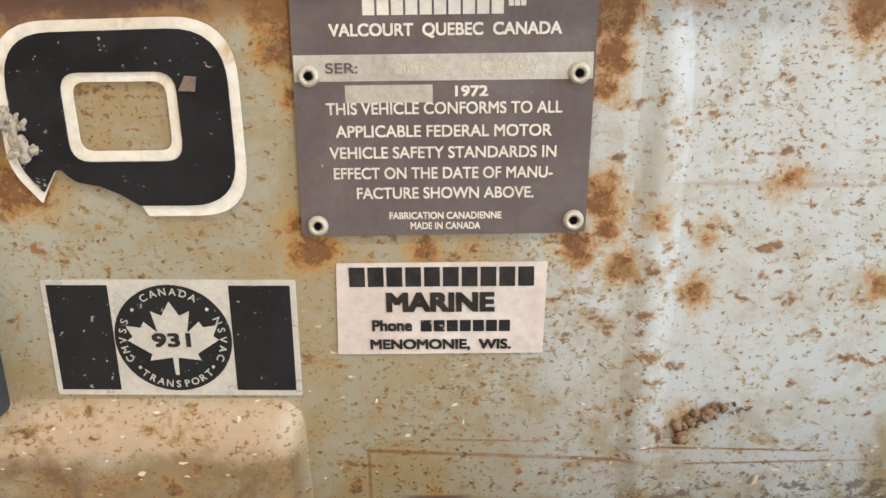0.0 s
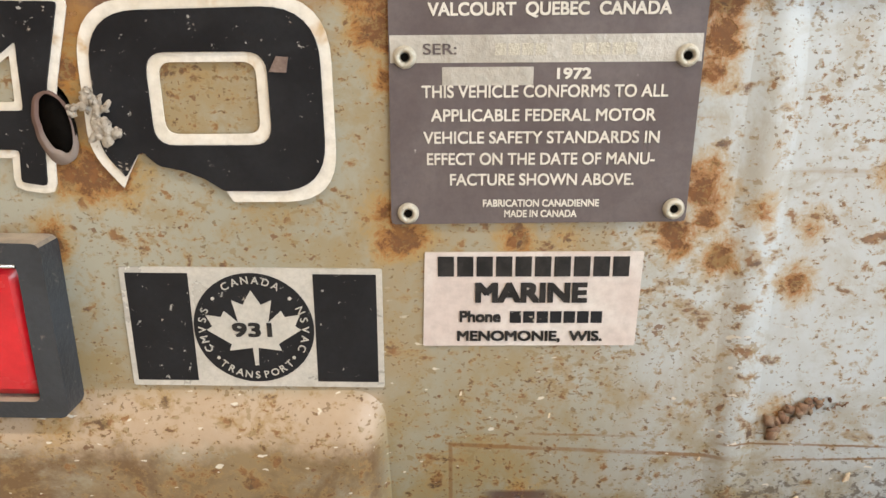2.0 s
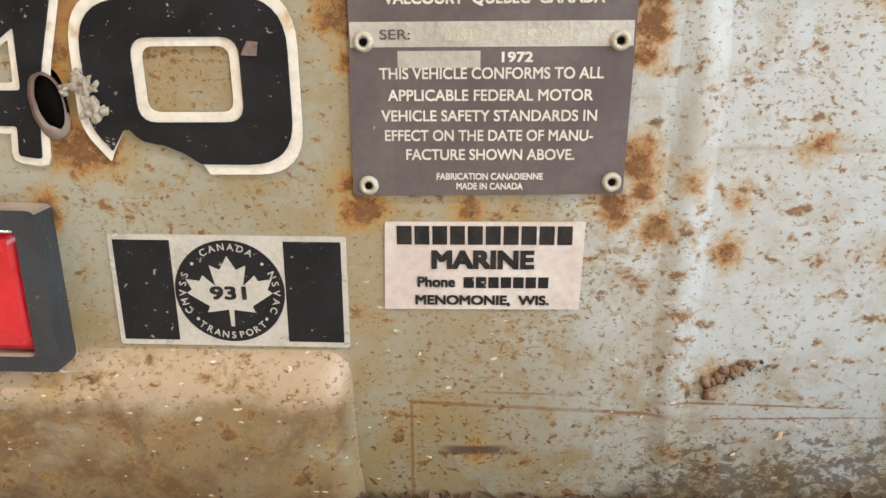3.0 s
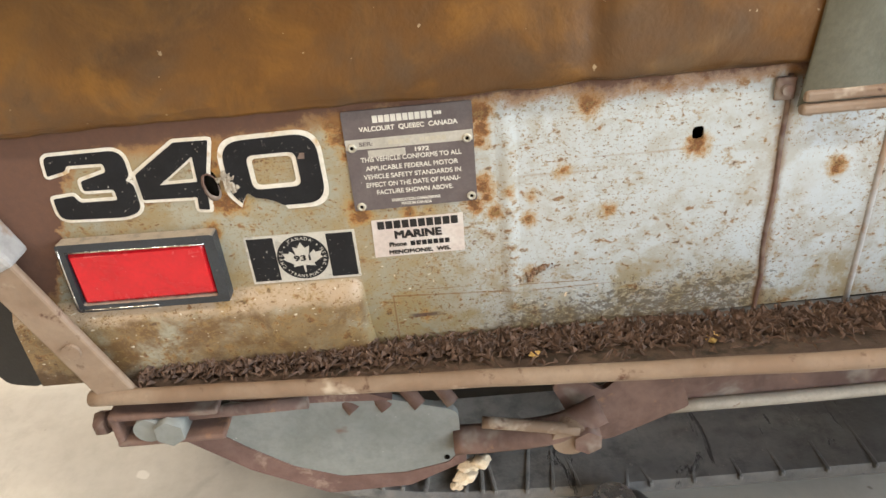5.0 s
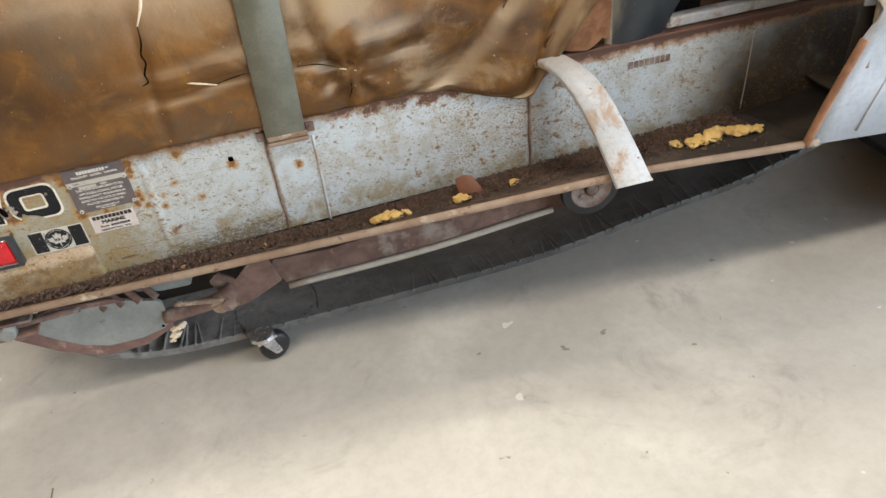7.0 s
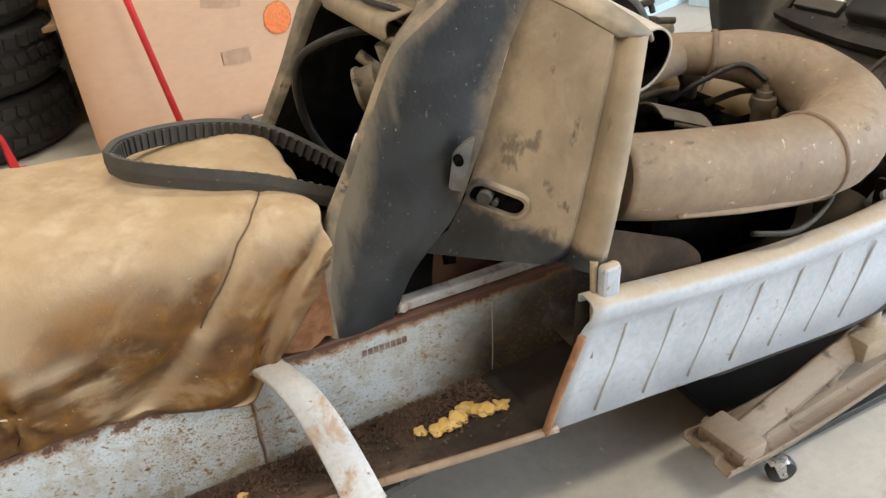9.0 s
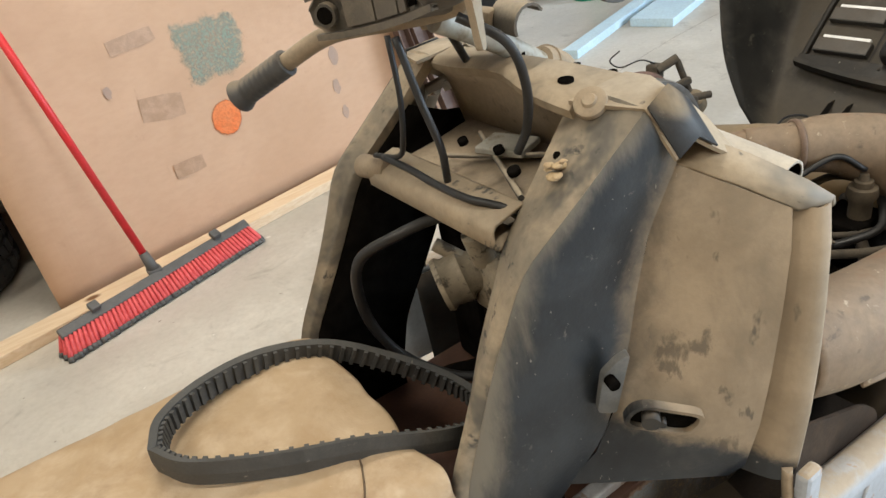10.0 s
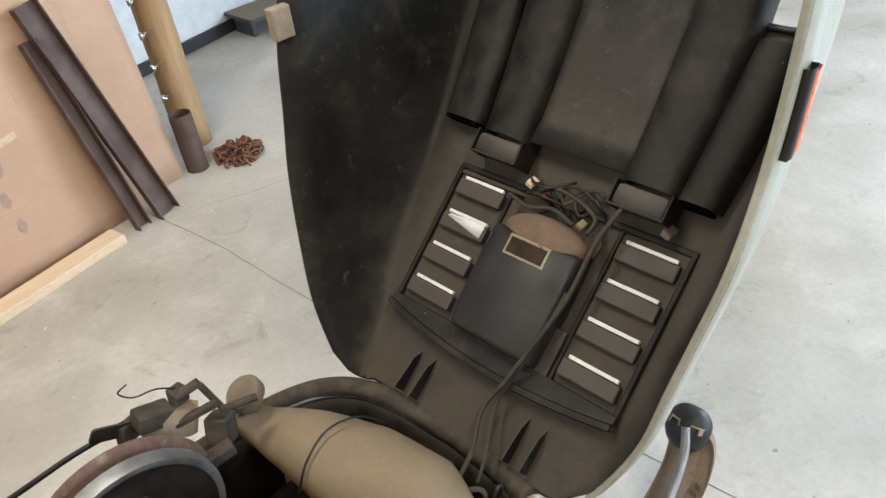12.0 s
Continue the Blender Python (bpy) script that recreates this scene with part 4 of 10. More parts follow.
def room():
    bm = bmesh.new()
    n = 40
    rows_ = [[(-60 + 120 * i / n, -60 + 120 * j / n, 0) for i in range(n + 1)] for j in range(n + 1)]
    sheet(bm, rows_)
    for f in bm.faces:
        f.smooth = False
    floor = tagged(mesh_object("floor", bm, M["concrete"]), "worn grey concrete shop floor with stains and cracks", "floor", kind="structure")
    # sawn joints and cracks in the slab
    for pts, w in (([(2.02, 3.6), (2.14, 2.4), (2.215, 1.76), (2.24, 1.19), (2.33, 0.5), (2.41, -0.116), (2.455, -0.433), (2.62, -2.0), (2.8, -4.5)], 0.0022), ([(2.30, 2.05), (2.62, 1.93), (2.95, 1.90), (3.6, 2.02), (5.0, 2.2)], 0.0016), ([(-0.165, -0.14), (-0.15, -0.32), (-0.13, -0.6), (-0.1, -1.4), (0.0, -3.5)], 0.0018)):
        bm = bmesh.new()
        line = curve_points([(x, y, 0.0006) for x, y in pts], 10)
        line = [p + Vector((0.006 * noise.noise((p.y * 9, p.x * 3, 1)), 0.004 * noise.noise((p.x * 9, p.y * 3, 5)), 0)) for p in line]
        rows_ = []
        for k, p in enumerate(line):
            q = line[min(k + 1, len(line) - 1)] - line[max(k - 1, 0)]
            o = Vector((-q.y, q.x, 0)).normalized() * w * (0.7 + 0.6 * noise.noise((k * 0.7, 0, 2)))
            rows_.append([p - o, p + o])
        sheet(bm, rows_)
        part("floor_joint", bm, M["joint"], floor)
    # Three unseen walls, in plywood tone to cut bounced light.
    wall("wall_east", (7.0, -5.5), (7.0, 4.8), 4.0, [(1.3, 5.3, 0.1, 3.1)], M["plywood"])
    wall("wall_south", (-5.0, -5.5), (7.0, -5.5), 4.0, [(7.4, 11.4, 0.1, 3.1)], M["plywood"])
    wall("wall_west", (-5.0, 4.8), (-5.0, -5.5), 4.0, [], M["plywood"])
    wall("wall_north", (-5.0, 1.83), (7.0, 4.53), 4.0, [], M["wall_white"])
    # Unseen ceiling, made dark so that it throws back less light.
    bm = bmesh.new()
    box(bm, (-5.2, -5.7, 4.0), (7.2, 5.0, 4.1))
    tagged(mesh_object("ceiling", bm, M["ceiling"]), "unseen shop ceiling, kept dark to cut bounced light", "ceiling", kind="structure")
    return floor


M["joint"] = plain("joint_dirt", (0.17, 0.15, 0.125), (0.24, 0.215, 0.18), 30, 0.9)
FLOOR = room()

# ---- the snowmobile: tunnel, boards and seat ----
SLED = thing("snowmobile", (0.8, YC, 0.0), "vintage snowmobile, rusty grey tunnel, torn brown seat, hood opened", "snowmobile")


def oval(cx, cz, rx, rz, n=20):
    return [(cx + rx * math.cos(2 * math.pi * k / n), cz + rz * math.sin(2 * math.pi * k / n)) for k in range(n)]


def lerp(a, b, t):
    return a + (b - a) * t


def board_low(x):
    """Height of the tunnel's foot, where the running board begins."""
    return 0.235 if x < 0.3 else lerp(0.235, 0.268, (x - 0.3) / 0.8)


def lip_at(x):
    """The running board's outer edge, which swings out and up towards the front."""
    t = (x + 0.2) / 1.17
    return lerp(-0.02, -0.178, t), lerp(0.236, 0.308, min(t, 0.8) / 0.8)


def build_tunnel():
    outline = [(-0.243, 0.236), (1.20, 0.272), (1.20, 0.424), (-0.243, 0.424)]
    slot = rounded([(0.2005, 0.3745), (0.2075, 0.3745), (0.2075, 0.383), (0.2005, 0.383)], 0.003)
    hole = oval(-0.088, 0.3755, 0.0042, 0.0085)
    me = flat_curve([outline, slot[::-1], hole[::-1]], 0.002)
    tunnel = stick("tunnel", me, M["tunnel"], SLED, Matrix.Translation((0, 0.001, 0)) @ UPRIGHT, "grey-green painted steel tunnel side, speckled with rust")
    # top flange, far side and roof
    bm = bmesh.new()
    box(bm, (-0.243, -0.004, 0.4215), (1.20, 0.372, 0.4255), 0.001)
    part("tunnel_roof", bm, M["tunnel"], tunnel, "rusted brown top flange")
    bm = bmesh.new()
    box(bm, (-0.243, 0.366, 0.236), (1.20, 0.368, 0.4215))
    part("tunnel_far_side", bm, M["tunnel"], tunnel)
    # the pressed step at the rear, with a rounded edge
    bm = bmesh.new()
    grid = []
    for t, dy in ((0.0, 0.0004), (0.12, -0.0009), (0.3, -0.0032), (0.5, -0.0055), (0.72, -0.0068), (1.0, -0.0073)):
        top, right, r = 0.2995 - 0.0165 * t, -0.0075 - 0.0095 * t, 0.009
        pts = [(-0.243, dy, top)]
        pts += [(right - r + r * math.sin(a), dy, top - r + r * math.cos(a)) for a in (radians(15 * s) for s in range(7))]
        pts += [(right + 0.001, dy, 0.262), (right + 0.004, dy, 0.236)]
        grid.append(pts)
    grid.append([(-0.243, -0.0073, 0.236)] * len(grid[0]))
    sheet(bm, grid)
    bmesh.ops.remove_doubles(bm, verts=bm.verts, dist=1e-5)
    part("pressed_step", bm, M["tunnel"], tunnel)
    # upright creases: two sharp scored ones, two soft ridges in the sheet
    for x, top in ((0.317, 0.388), (0.99, 0.40)):
        bm = bmesh.new()
        tube(bm, [(x, 0.0002, top), (x - 0.0005, 0.0002, 0.32), (x - 0.002, 0.0002, board_low(x) + 0.006)], 0.0020 if x < 0.5 else 0.0012, 8, 4)
        part("crease", bm, M["strap_white"], tunnel)
    for x, wide, high, top in ((0.0905, 0.0050, 0.0020, 0.416), (0.655, 0.006, 0.0012, 0.40)):
        bm = bmesh.new()
        grid = []
        for j in range(25):
            z = lerp(board_low(x) + 0.004, top, j / 24)
            fade = min(1.0, j / 5, (24 - j) / 4)
            shift = 0.0006 * noise.noise((z * 30, x, 0)) - 0.010 * (0.36 - z) * 0.2
            grid.append([(x + shift + u * wide, 0.0003 - high * fade * (math.exp(-u * u) - 0.02), z) for u in (-2.6 + 0.26 * k for k in range(21))])
        sheet(bm, grid)
        part("crease", bm, M["tunnel"], tunnel)
    for x in (0.254, 0.63):
        bm = bmesh.new()
        rng = random.Random(3)
        tube(bm, [(x + rng.uniform(-0.001, 0.001), 0.0, lerp(0.41, board_low(x), k / 9)) for k in range(10)], 0.0016, 8, 3)
        part("weld_seam", bm, M["rusty"], tunnel, "rusted upright weld seam")
    return tunnel


TUNNEL = build_tunnel()


def build_board():
    bm = bmesh.new()
    grid = []
    n = 60
    for k in range(n + 1):
        x = lerp(-0.205, 0.985, k / n)
        y, z = lip_at(x)
        row = []
        for j in range(9):
            t = j / 8
            bump = 0.003 * noise.noise((x * 18, t * 4, 2)) + 0.006 * (1 - t) ** 3 * (0.6 + noise.noise((x * 25, 3, t)))
            row.append((x, lerp(-0.001, y, t), lerp(board_low(x), z - 0.006, t) + bump * (0.3 if j in (0, 8) else 1)))
        grid.append(row)
    sheet(bm, grid, 0.004)
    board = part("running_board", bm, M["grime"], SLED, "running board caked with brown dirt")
    bm = bmesh.new()
    pts = [Vector((x, *lip_at(x))) for x in np.linspace(-0.205, 0.985, 40)]
    tube(bm, [p + Vector((0, 0, -0.004 + 0.0006 * noise.noise((p.x * 22, 0, 4)))) for p in pts], 0.0056, 12, 3, flat=0.85)
    part("board_lip", bm, M["lip"], board, "worn pale pink-brown rolled metal lip")
    # front floor of the foot well
    bm = bmesh.new()
    sheet(bm, [[(0.97, -0.001, 0.262), (0.97, -0.172, 0.300)], [(1.25, -0.001, 0.29), (1.25, -0.165, 0.31)], [(1.38, -0.001, 0.33), (1.38, -0.160, 0.33)]], 0.003)
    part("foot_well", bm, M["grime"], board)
    return board


BOARD = build_board()


def build_stirrup():
    """The white foot strap from the tunnel's top down to the board's lip."""
    path = [(0.650, 0.004, 0.4265), (0.664, -0.022, 0.426), (0.680, -0.052, 0.414), (0.694, -0.082, 0.388), (0.705, -0.112, 0.354), (0.712, -0.138, 0.325), (0.716, -0.158, 0.304), (0.718, -0.164, 0.297)]
    line = curve_points(path, 6)
    grid = []
    for k, p in enumerate(line):
        t = k / (len(line) - 1)
        w = lerp(0.020, 0.026, t)
        q = line[min(k + 1, len(line) - 1)] - line[max(k - 1, 0)]
        out = Vector((1, 0, 0)).cross(q).normalized()
        out = out if out.z > 0 or out.y < 0 else -out
        grid.append([p + Vector((s * w, 0, 0)) + out * h for s, h in ((-1, -0.004), (-1, 0.003), (-0.85, 0.0055), (0.85, 0.0055), (1, 0.003), (1, -0.004))])
    bm = bmesh.new()
    sheet(bm, grid, 0.002)
    part("foot_strap", smooth(bm, 50), M["strap_white"], SLED, "white painted steel foot strap, chipped and rusty")


build_stirrup()


SEAT_HEM_X = (-0.5, 0.470, 0.510, 0.545, 0.580, 0.606, 0.622, 0.634, 0.651, 0.684, 0.715, 0.743, 0.758, 0.78)
SEAT_HEM_Z = (0.418, 0.418, 0.414, 0.401, 0.386, 0.378, 0.375, 0.380, 0.404, 0.440, 0.475, 0.503, 0.535, 0.55)


def seat_section(x):
    """Points round the seat from its near lower edge over the top to the far side."""
    # the cover hangs in a loose tongue and is torn off slantwise towards the front
    low = float(np.interp(x, SEAT_HEM_X, SEAT_HEM_Z))
    crown = 0.655 - 0.02 * max(0, (x - 0.3) / 0.5)
    end = max(0, (x - 0.70) / 0.09)
    crown -= 0.02 * end**2
    prof = [(-0.0065, low), (-0.0105, low + 0.012), (-0.013, lerp(low, 0.59, 0.3)), (-0.0135, lerp(low, 0.59, 0.55)), (-0.010, lerp(low, 0.59, 0.8)),
            (0.002, 0.598), (0.028, lerp(0.598, crown, 0.5)), (0.075, crown - 0.012), (0.13, crown - 0.003), (YC, crown), (0.25, crown - 0.004),
            (0.31, crown - 0.016), (0.345, crown - 0.045), (0.366, 0.57), (0.376, 0.50), (0.376, 0.425)]
    return prof


def build_seat():
    bm = bmesh.new()
    n = 280
    grid = []
    for k in range(n + 1):
        x = lerp(-0.46, 0.775, k / n)
        pts = curve_points([(x, y, z) for y, z in seat_section(x)], 6)
        row = []
        for j, p in enumerate(pts):
            v = j / (len(pts) - 1)
            side = math.exp(-((v - 0.18) / 0.15) ** 2)
            w = 0.0030 * noise.noise((x * 7, v * 9, 1)) + 0.0016 * noise.noise((x * 23, v * 25, 4))
            fold = 0.0
            for fx, slope, depth, wide in ((0.36, -0.12, 0.008, 0.012), (0.53, 0.55, 0.012, 0.02), (0.66, 0.6, 0.014, 0.022), (0.70, 0.42, -0.010, 0.03), (0.43, -0.3, -0.008, 0.04), (0.60, 0.15, -0.009, 0.05), (0.14, 0.02, 0.005, 0.008), (-0.05, 0.3, 0.005, 0.06)):
                fold += depth * math.exp(-((x - fx - slope * (v - 0.12)) / wide) ** 2)
            p.y += (w + fold) * side * 1.15
            if v < 0.33:
                # a slack welt along the flank, a swelling beside the strap and puckers drawn to a knot
                welt = 0.490 + 0.010 * noise.noise((x * 9, 0, 6)) - 0.03 * max(0.0, x - 0.36)
                here = max(0.0, min(1.0, (x - 0.08) / 0.08, (0.52 - x) / 0.07))
                p.y += here * (0.0065 * math.exp(-((p.z - welt) / 0.006) ** 2) - 0.0055 * math.exp(-((p.z - welt - 0.022) / 0.014) ** 2))
                dx, dz = x - 0.362, p.z - 0.535
                p.y -= 0.013 * math.exp(-(dx / 0.030) ** 2 - (dz / 0.040) ** 2)
                dx, dz = x - 0.385, p.z - 0.470
                far = math.hypot(dx, dz)
                p.y += 0.0060 * math.exp(-(far / 0.045) ** 2) * math.cos(7 * math.atan2(dz, dx) + 1.1) * min(1.0, far / 0.012)
            p.z += (w * 1.3 + 0.006 * noise.noise((x * 5, v * 6, 7))) * (0 if j < 2 else 1)
            if v < 0.05:
                p.z += 0.0022 * noise.noise((x * 40, 0, 3))
            # the front end is ragged and rounds inwards
            p.x -= max(0, (x - 0.70) / 0.075) ** 2 * (0.012 + 0.012 * noise.noise((v * 14, 2, 2)))
            row.append(p)
        grid.append(row)
    # the stitched seam lies in a furrow of the cover
    seam = []
    near = [p for r in grid for p in r if p.x > 0.52 and p.y < 0.12]
    for q in curve_points([(0.712, 0.085, 0.628), (0.690, 0.040, 0.612), (0.662, 0.006, 0.600), (0.634, -0.010, 0.566), (0.610, -0.013, 0.536), (0.592, -0.014, 0.512)], 12):
        seam.append(min(near, key=lambda p: (p - q).length_squared).copy())
    seam = [(a + b * 2 + c) / 4 for a, b, c in zip(seam, seam[1:], seam[2:])]
    for p in near:
        d = min((p - q).length for q in seam)
        p += Vector((0, 0.75, -0.6)) * (0.0045 * math.exp(-(d / 0.007) ** 2))
    seam = [p + Vector((0, 0.0022, -0.0018)) for p in seam]
    sheet(bm, grid, 0.0025)
    seat = part("seat", bm, M["vinyl"], SLED, "torn and wrinkled tan-brown vinyl seat, dusty on top")
    # foam core seen at the open front end
    bm = bmesh.new()
    box(bm, (-0.44, 0.004, 0.426), (0.752, 0.362, 0.60), 0.02)
    part("seat_core", bm, M["foam_brown"], seat, "crumbling brown foam core")
    # splits in the cover
    for pts, r, dark in (([(0.168, 0.004, 0.622), (0.163, -0.008, 0.600), (0.152, -0.0135, 0.578)], 0.0022, False), ([(0.152, -0.0145, 0.578), (0.150, -0.0155, 0.56), (0.145, -0.0158, 0.545), (0.147, -0.0158, 0.535), (0.141, -0.0158, 0.522), (0.142, -0.0158, 0.512), (0.134, -0.0155, 0.508)], 0.0011, True),
                         ([(0.180, -0.0155, 0.502), (0.198, -0.0158, 0.497), (0.218, -0.0155, 0.491)], 0.0016, False), ([(0.218, -0.015, 0.492), (0.24, -0.015, 0.496), (0.256, -0.015, 0.498)], 0.0008, True),
                         ([(0.392, -0.012, 0.520), (0.398, -0.0125, 0.500), (0.392, -0.013, 0.484), (0.378, -0.0135, 0.476)], 0.0009, True), ([(0.37, -0.0125, 0.478), (0.385, -0.0135, 0.474), (0.398, -0.013, 0.468)], 0.0022, False),
                         ([(0.402, -0.012, 0.468), (0.42, -0.0125, 0.463), (0.437, -0.0125, 0.461)], 0.0013, False), ([(0.318, -0.0145, 0.493), (0.345, -0.0135, 0.490), (0.37, -0.013, 0.480)], 0.0008, True), ([(0.378, -0.0125, 0.47), (0.382, -0.0125, 0.45), (0.376, -0.012, 0.436)], 0.0009, True)):
        bm = bmesh.new()
        tube(bm, pts, [r * 0.4, *[r] * (len(pts) - 2), r * 0.4], 6, 4)
        part("tear", bm, M["dark_hole"] if dark else M["pale_foam"], seat, "split in the vinyl")
    # stitched seam running down the flank near the front
    bm = bmesh.new()
    tube(bm, seam[::3], 0.0010, 6, 3)
    part("stitched_seam", bm, M["seam_dark"], seat, "dark stitched seam")
    # the grey hold-down strap
    bm = bmesh.new()
    prof = curve_points([(0, y, z) for y, z in ((-0.0065, 0.392), (-0.0125, 0.43), (-0.017, 0.48), (-0.018, 0.53), (-0.014, 0.57), (-0.004, 0.606), (0.026, 0.637), (0.075, 0.651), (0.13, 0.660), (YC, 0.663), (0.25, 0.659), (0.31, 0.647), (0.35, 0.615), (0.372, 0.57), (0.382, 0.50), (0.38, 0.43))], 4)
    grid = []
    for k, p in enumerate(prof):
        lean = 0.008 * max(0, min(1, (p.z - 0.40) / 0.22)) - 0.002
        grid.append([(0.2585 + lean, p.y, p.z), (0.2595 + lean, p.y - 0.0016, p.z + 0.0008), (0.285 + lean, p.y - 0.0024, p.z + 0.001), (0.3105 + lean, p.y - 0.0016, p.z + 0.0008), (0.3115 + lean, p.y, p.z)])
    sheet(bm, grid, 0.002)
    strap = part("seat_strap", bm, M["strap"], SLED, "grey-green vinyl hold-down strap")
    bm = bmesh.new()
    box(bm, (0.2570, -0.0125, 0.388), (0.3125, -0.0055, 0.3945), 0.002)
    box(bm, (0.2580, -0.0120, 0.3955), (0.3120, -0.006, 0.4025), 0.002)
    part("strap_clip", bm, M["lip"], strap, "tarnished metal strap clip")
    for x in (0.2505, 0.3165):
        bm = bmesh.new()
        box(bm, (x - 0.006, -0.0035, 0.395), (x + 0.006, 0.0, 0.409), 0.0015)
        rod(bm, (x, 0.001, 0.402), (x, -0.006, 0.402), 0.003)
        part("strap_bracket", bm, M["rusty"], strap)


def brown_foam():
    return plain("brown_foam", (0.33, 0.135, 0.05), (0.24, 0.09, 0.033), 40, 0.95, height=0.003)


M["foam_brown"] = brown_foam()
M["seam_dark"] = plain("seam_thread", (0.085, 0.055, 0.030), (0.14, 0.095, 0.055), 120, 0.8)
build_seat()

# ---- decals, plate and reflector ----


def outset(points, d):
    """A closed outline pushed outwards by d."""
    pts = [Vector(p) for p in points]
    area = sum(a.x * b.y - b.x * a.y for a, b in zip(pts, pts[1:] + pts[:1]))
    sign = 1 if area > 0 else -1
    out = []
    for k, p in enumerate(pts):
        u, v = (p - pts[k - 1]).normalized(), (pts[(k + 1) % len(pts)] - p).normalized()
        way = (Vector((u.y, -u.x)) + Vector((v.y, -v.x))).normalized()
        out.append(tuple(p + way * (sign * d / max(0.5, way.dot(Vector((u.y, -u.x)))))))
    return out


def glyph_four():
    return [rounded([(-0.0995, 0.3595), (-0.0930, 0.3585), (-0.0918, 0.3700), (-0.0885, 0.3850), (-0.0830, 0.4035), (-0.1035, 0.4040), (-0.1315, 0.3860), (-0.1315, 0.3690), (-0.0985, 0.3678)], 0.0010, 2),
            rounded([(-0.1190, 0.3777), (-0.0957, 0.3777), (-0.0947, 0.3945)], 0.001, 2)[::-1]]


def glyph_three():
    return [rounded([(-0.1835, 0.3900), (-0.1720, 0.3925), (-0.1700, 0.3958), (-0.1480, 0.3952), (-0.1480, 0.3895), (-0.1650, 0.3850), (-0.1655, 0.3785), (-0.1470, 0.3780), (-0.1470, 0.3705), (-0.1700, 0.3710), (-0.1730, 0.3760), (-0.1855, 0.3750),
                     (-0.1865, 0.3605), (-0.1450, 0.3585), (-0.1345, 0.3620), (-0.1345, 0.3800), (-0.1385, 0.3830), (-0.1350, 0.3860), (-0.1350, 0.4025), (-0.1820, 0.4025)],
                    [0.001, 0.001, 0.002, 0.002, 0.002, 0.001, 0.002, 0.002, 0.002, 0.002, 0.001, 0.001, 0.010, 0.010, 0.010, 0.003, 0.001, 0.003, 0.010, 0.004], 4)]


TORN = [(-0.0685, 0.3665), (-0.0668, 0.3670), (-0.0650, 0.3650), (-0.0630, 0.3635), (-0.0570, 0.3623), (-0.0545, 0.3612), (-0.0520, 0.3602), (-0.0490, 0.3582)]


def glyph_zero(white):
    """The ring of the nought, its lower left torn away; the outline under it reaches further out and in."""
    if white:
        outer = [(-0.0800, 0.4040), (-0.0808, 0.3672), (-0.0733, 0.3578), (-0.0716, 0.3612), *TORN, (-0.0470, 0.3572), (-0.0452, 0.3540), (-0.0180, 0.3540), (-0.0180, 0.4050)]
        radii = [0.0150, 0.0060, 0.0003, 0.0004, *[0.0006] * len(TORN), 0.0006, 0.0006, 0.0160, 0.0160]
        inner, r = (-0.0607, 0.3716, -0.0366, 0.3892), 0.0034
    else:
        outer = [(-0.0770, 0.4012), (-0.0778, 0.3680), (-0.0722, 0.3608), *TORN, (-0.0470, 0.3570), (-0.0206, 0.3568), (-0.0206, 0.4022)]
        radii = [0.0130, 0.0060, 0.0004, *[0.0006] * len(TORN), 0.0004, 0.0140, 0.0140]
        inner, r = (-0.0636, 0.3688, -0.0338, 0.3916), 0.0052
    x0, z0, x1, z1 = inner
    return [rounded(outer, radii, 8), rounded([(x0, z0), (x1, z0), (x1, z1), (x0, z1)], r, 5)[::-1]]


M["lump"] = plain("dirt_lump", (0.20, 0.105, 0.06), (0.30, 0.22, 0.15), 260, 0.9, spots=[((0.10, 0.05, 0.03), 500, 0.55, 0.65)])
M["scrap_brown"] = plain("brown_scrap", (0.15, 0.10, 0.08), (0.23, 0.17, 0.14), 200, 0.8)
M["fuzz"] = plain("grey_fuzz", (0.40, 0.35, 0.28), (0.53, 0.47, 0.39), 300, 0.95, spots=[((0.16, 0.13, 0.10), 500, 0.56, 0.66)], height=0.002)


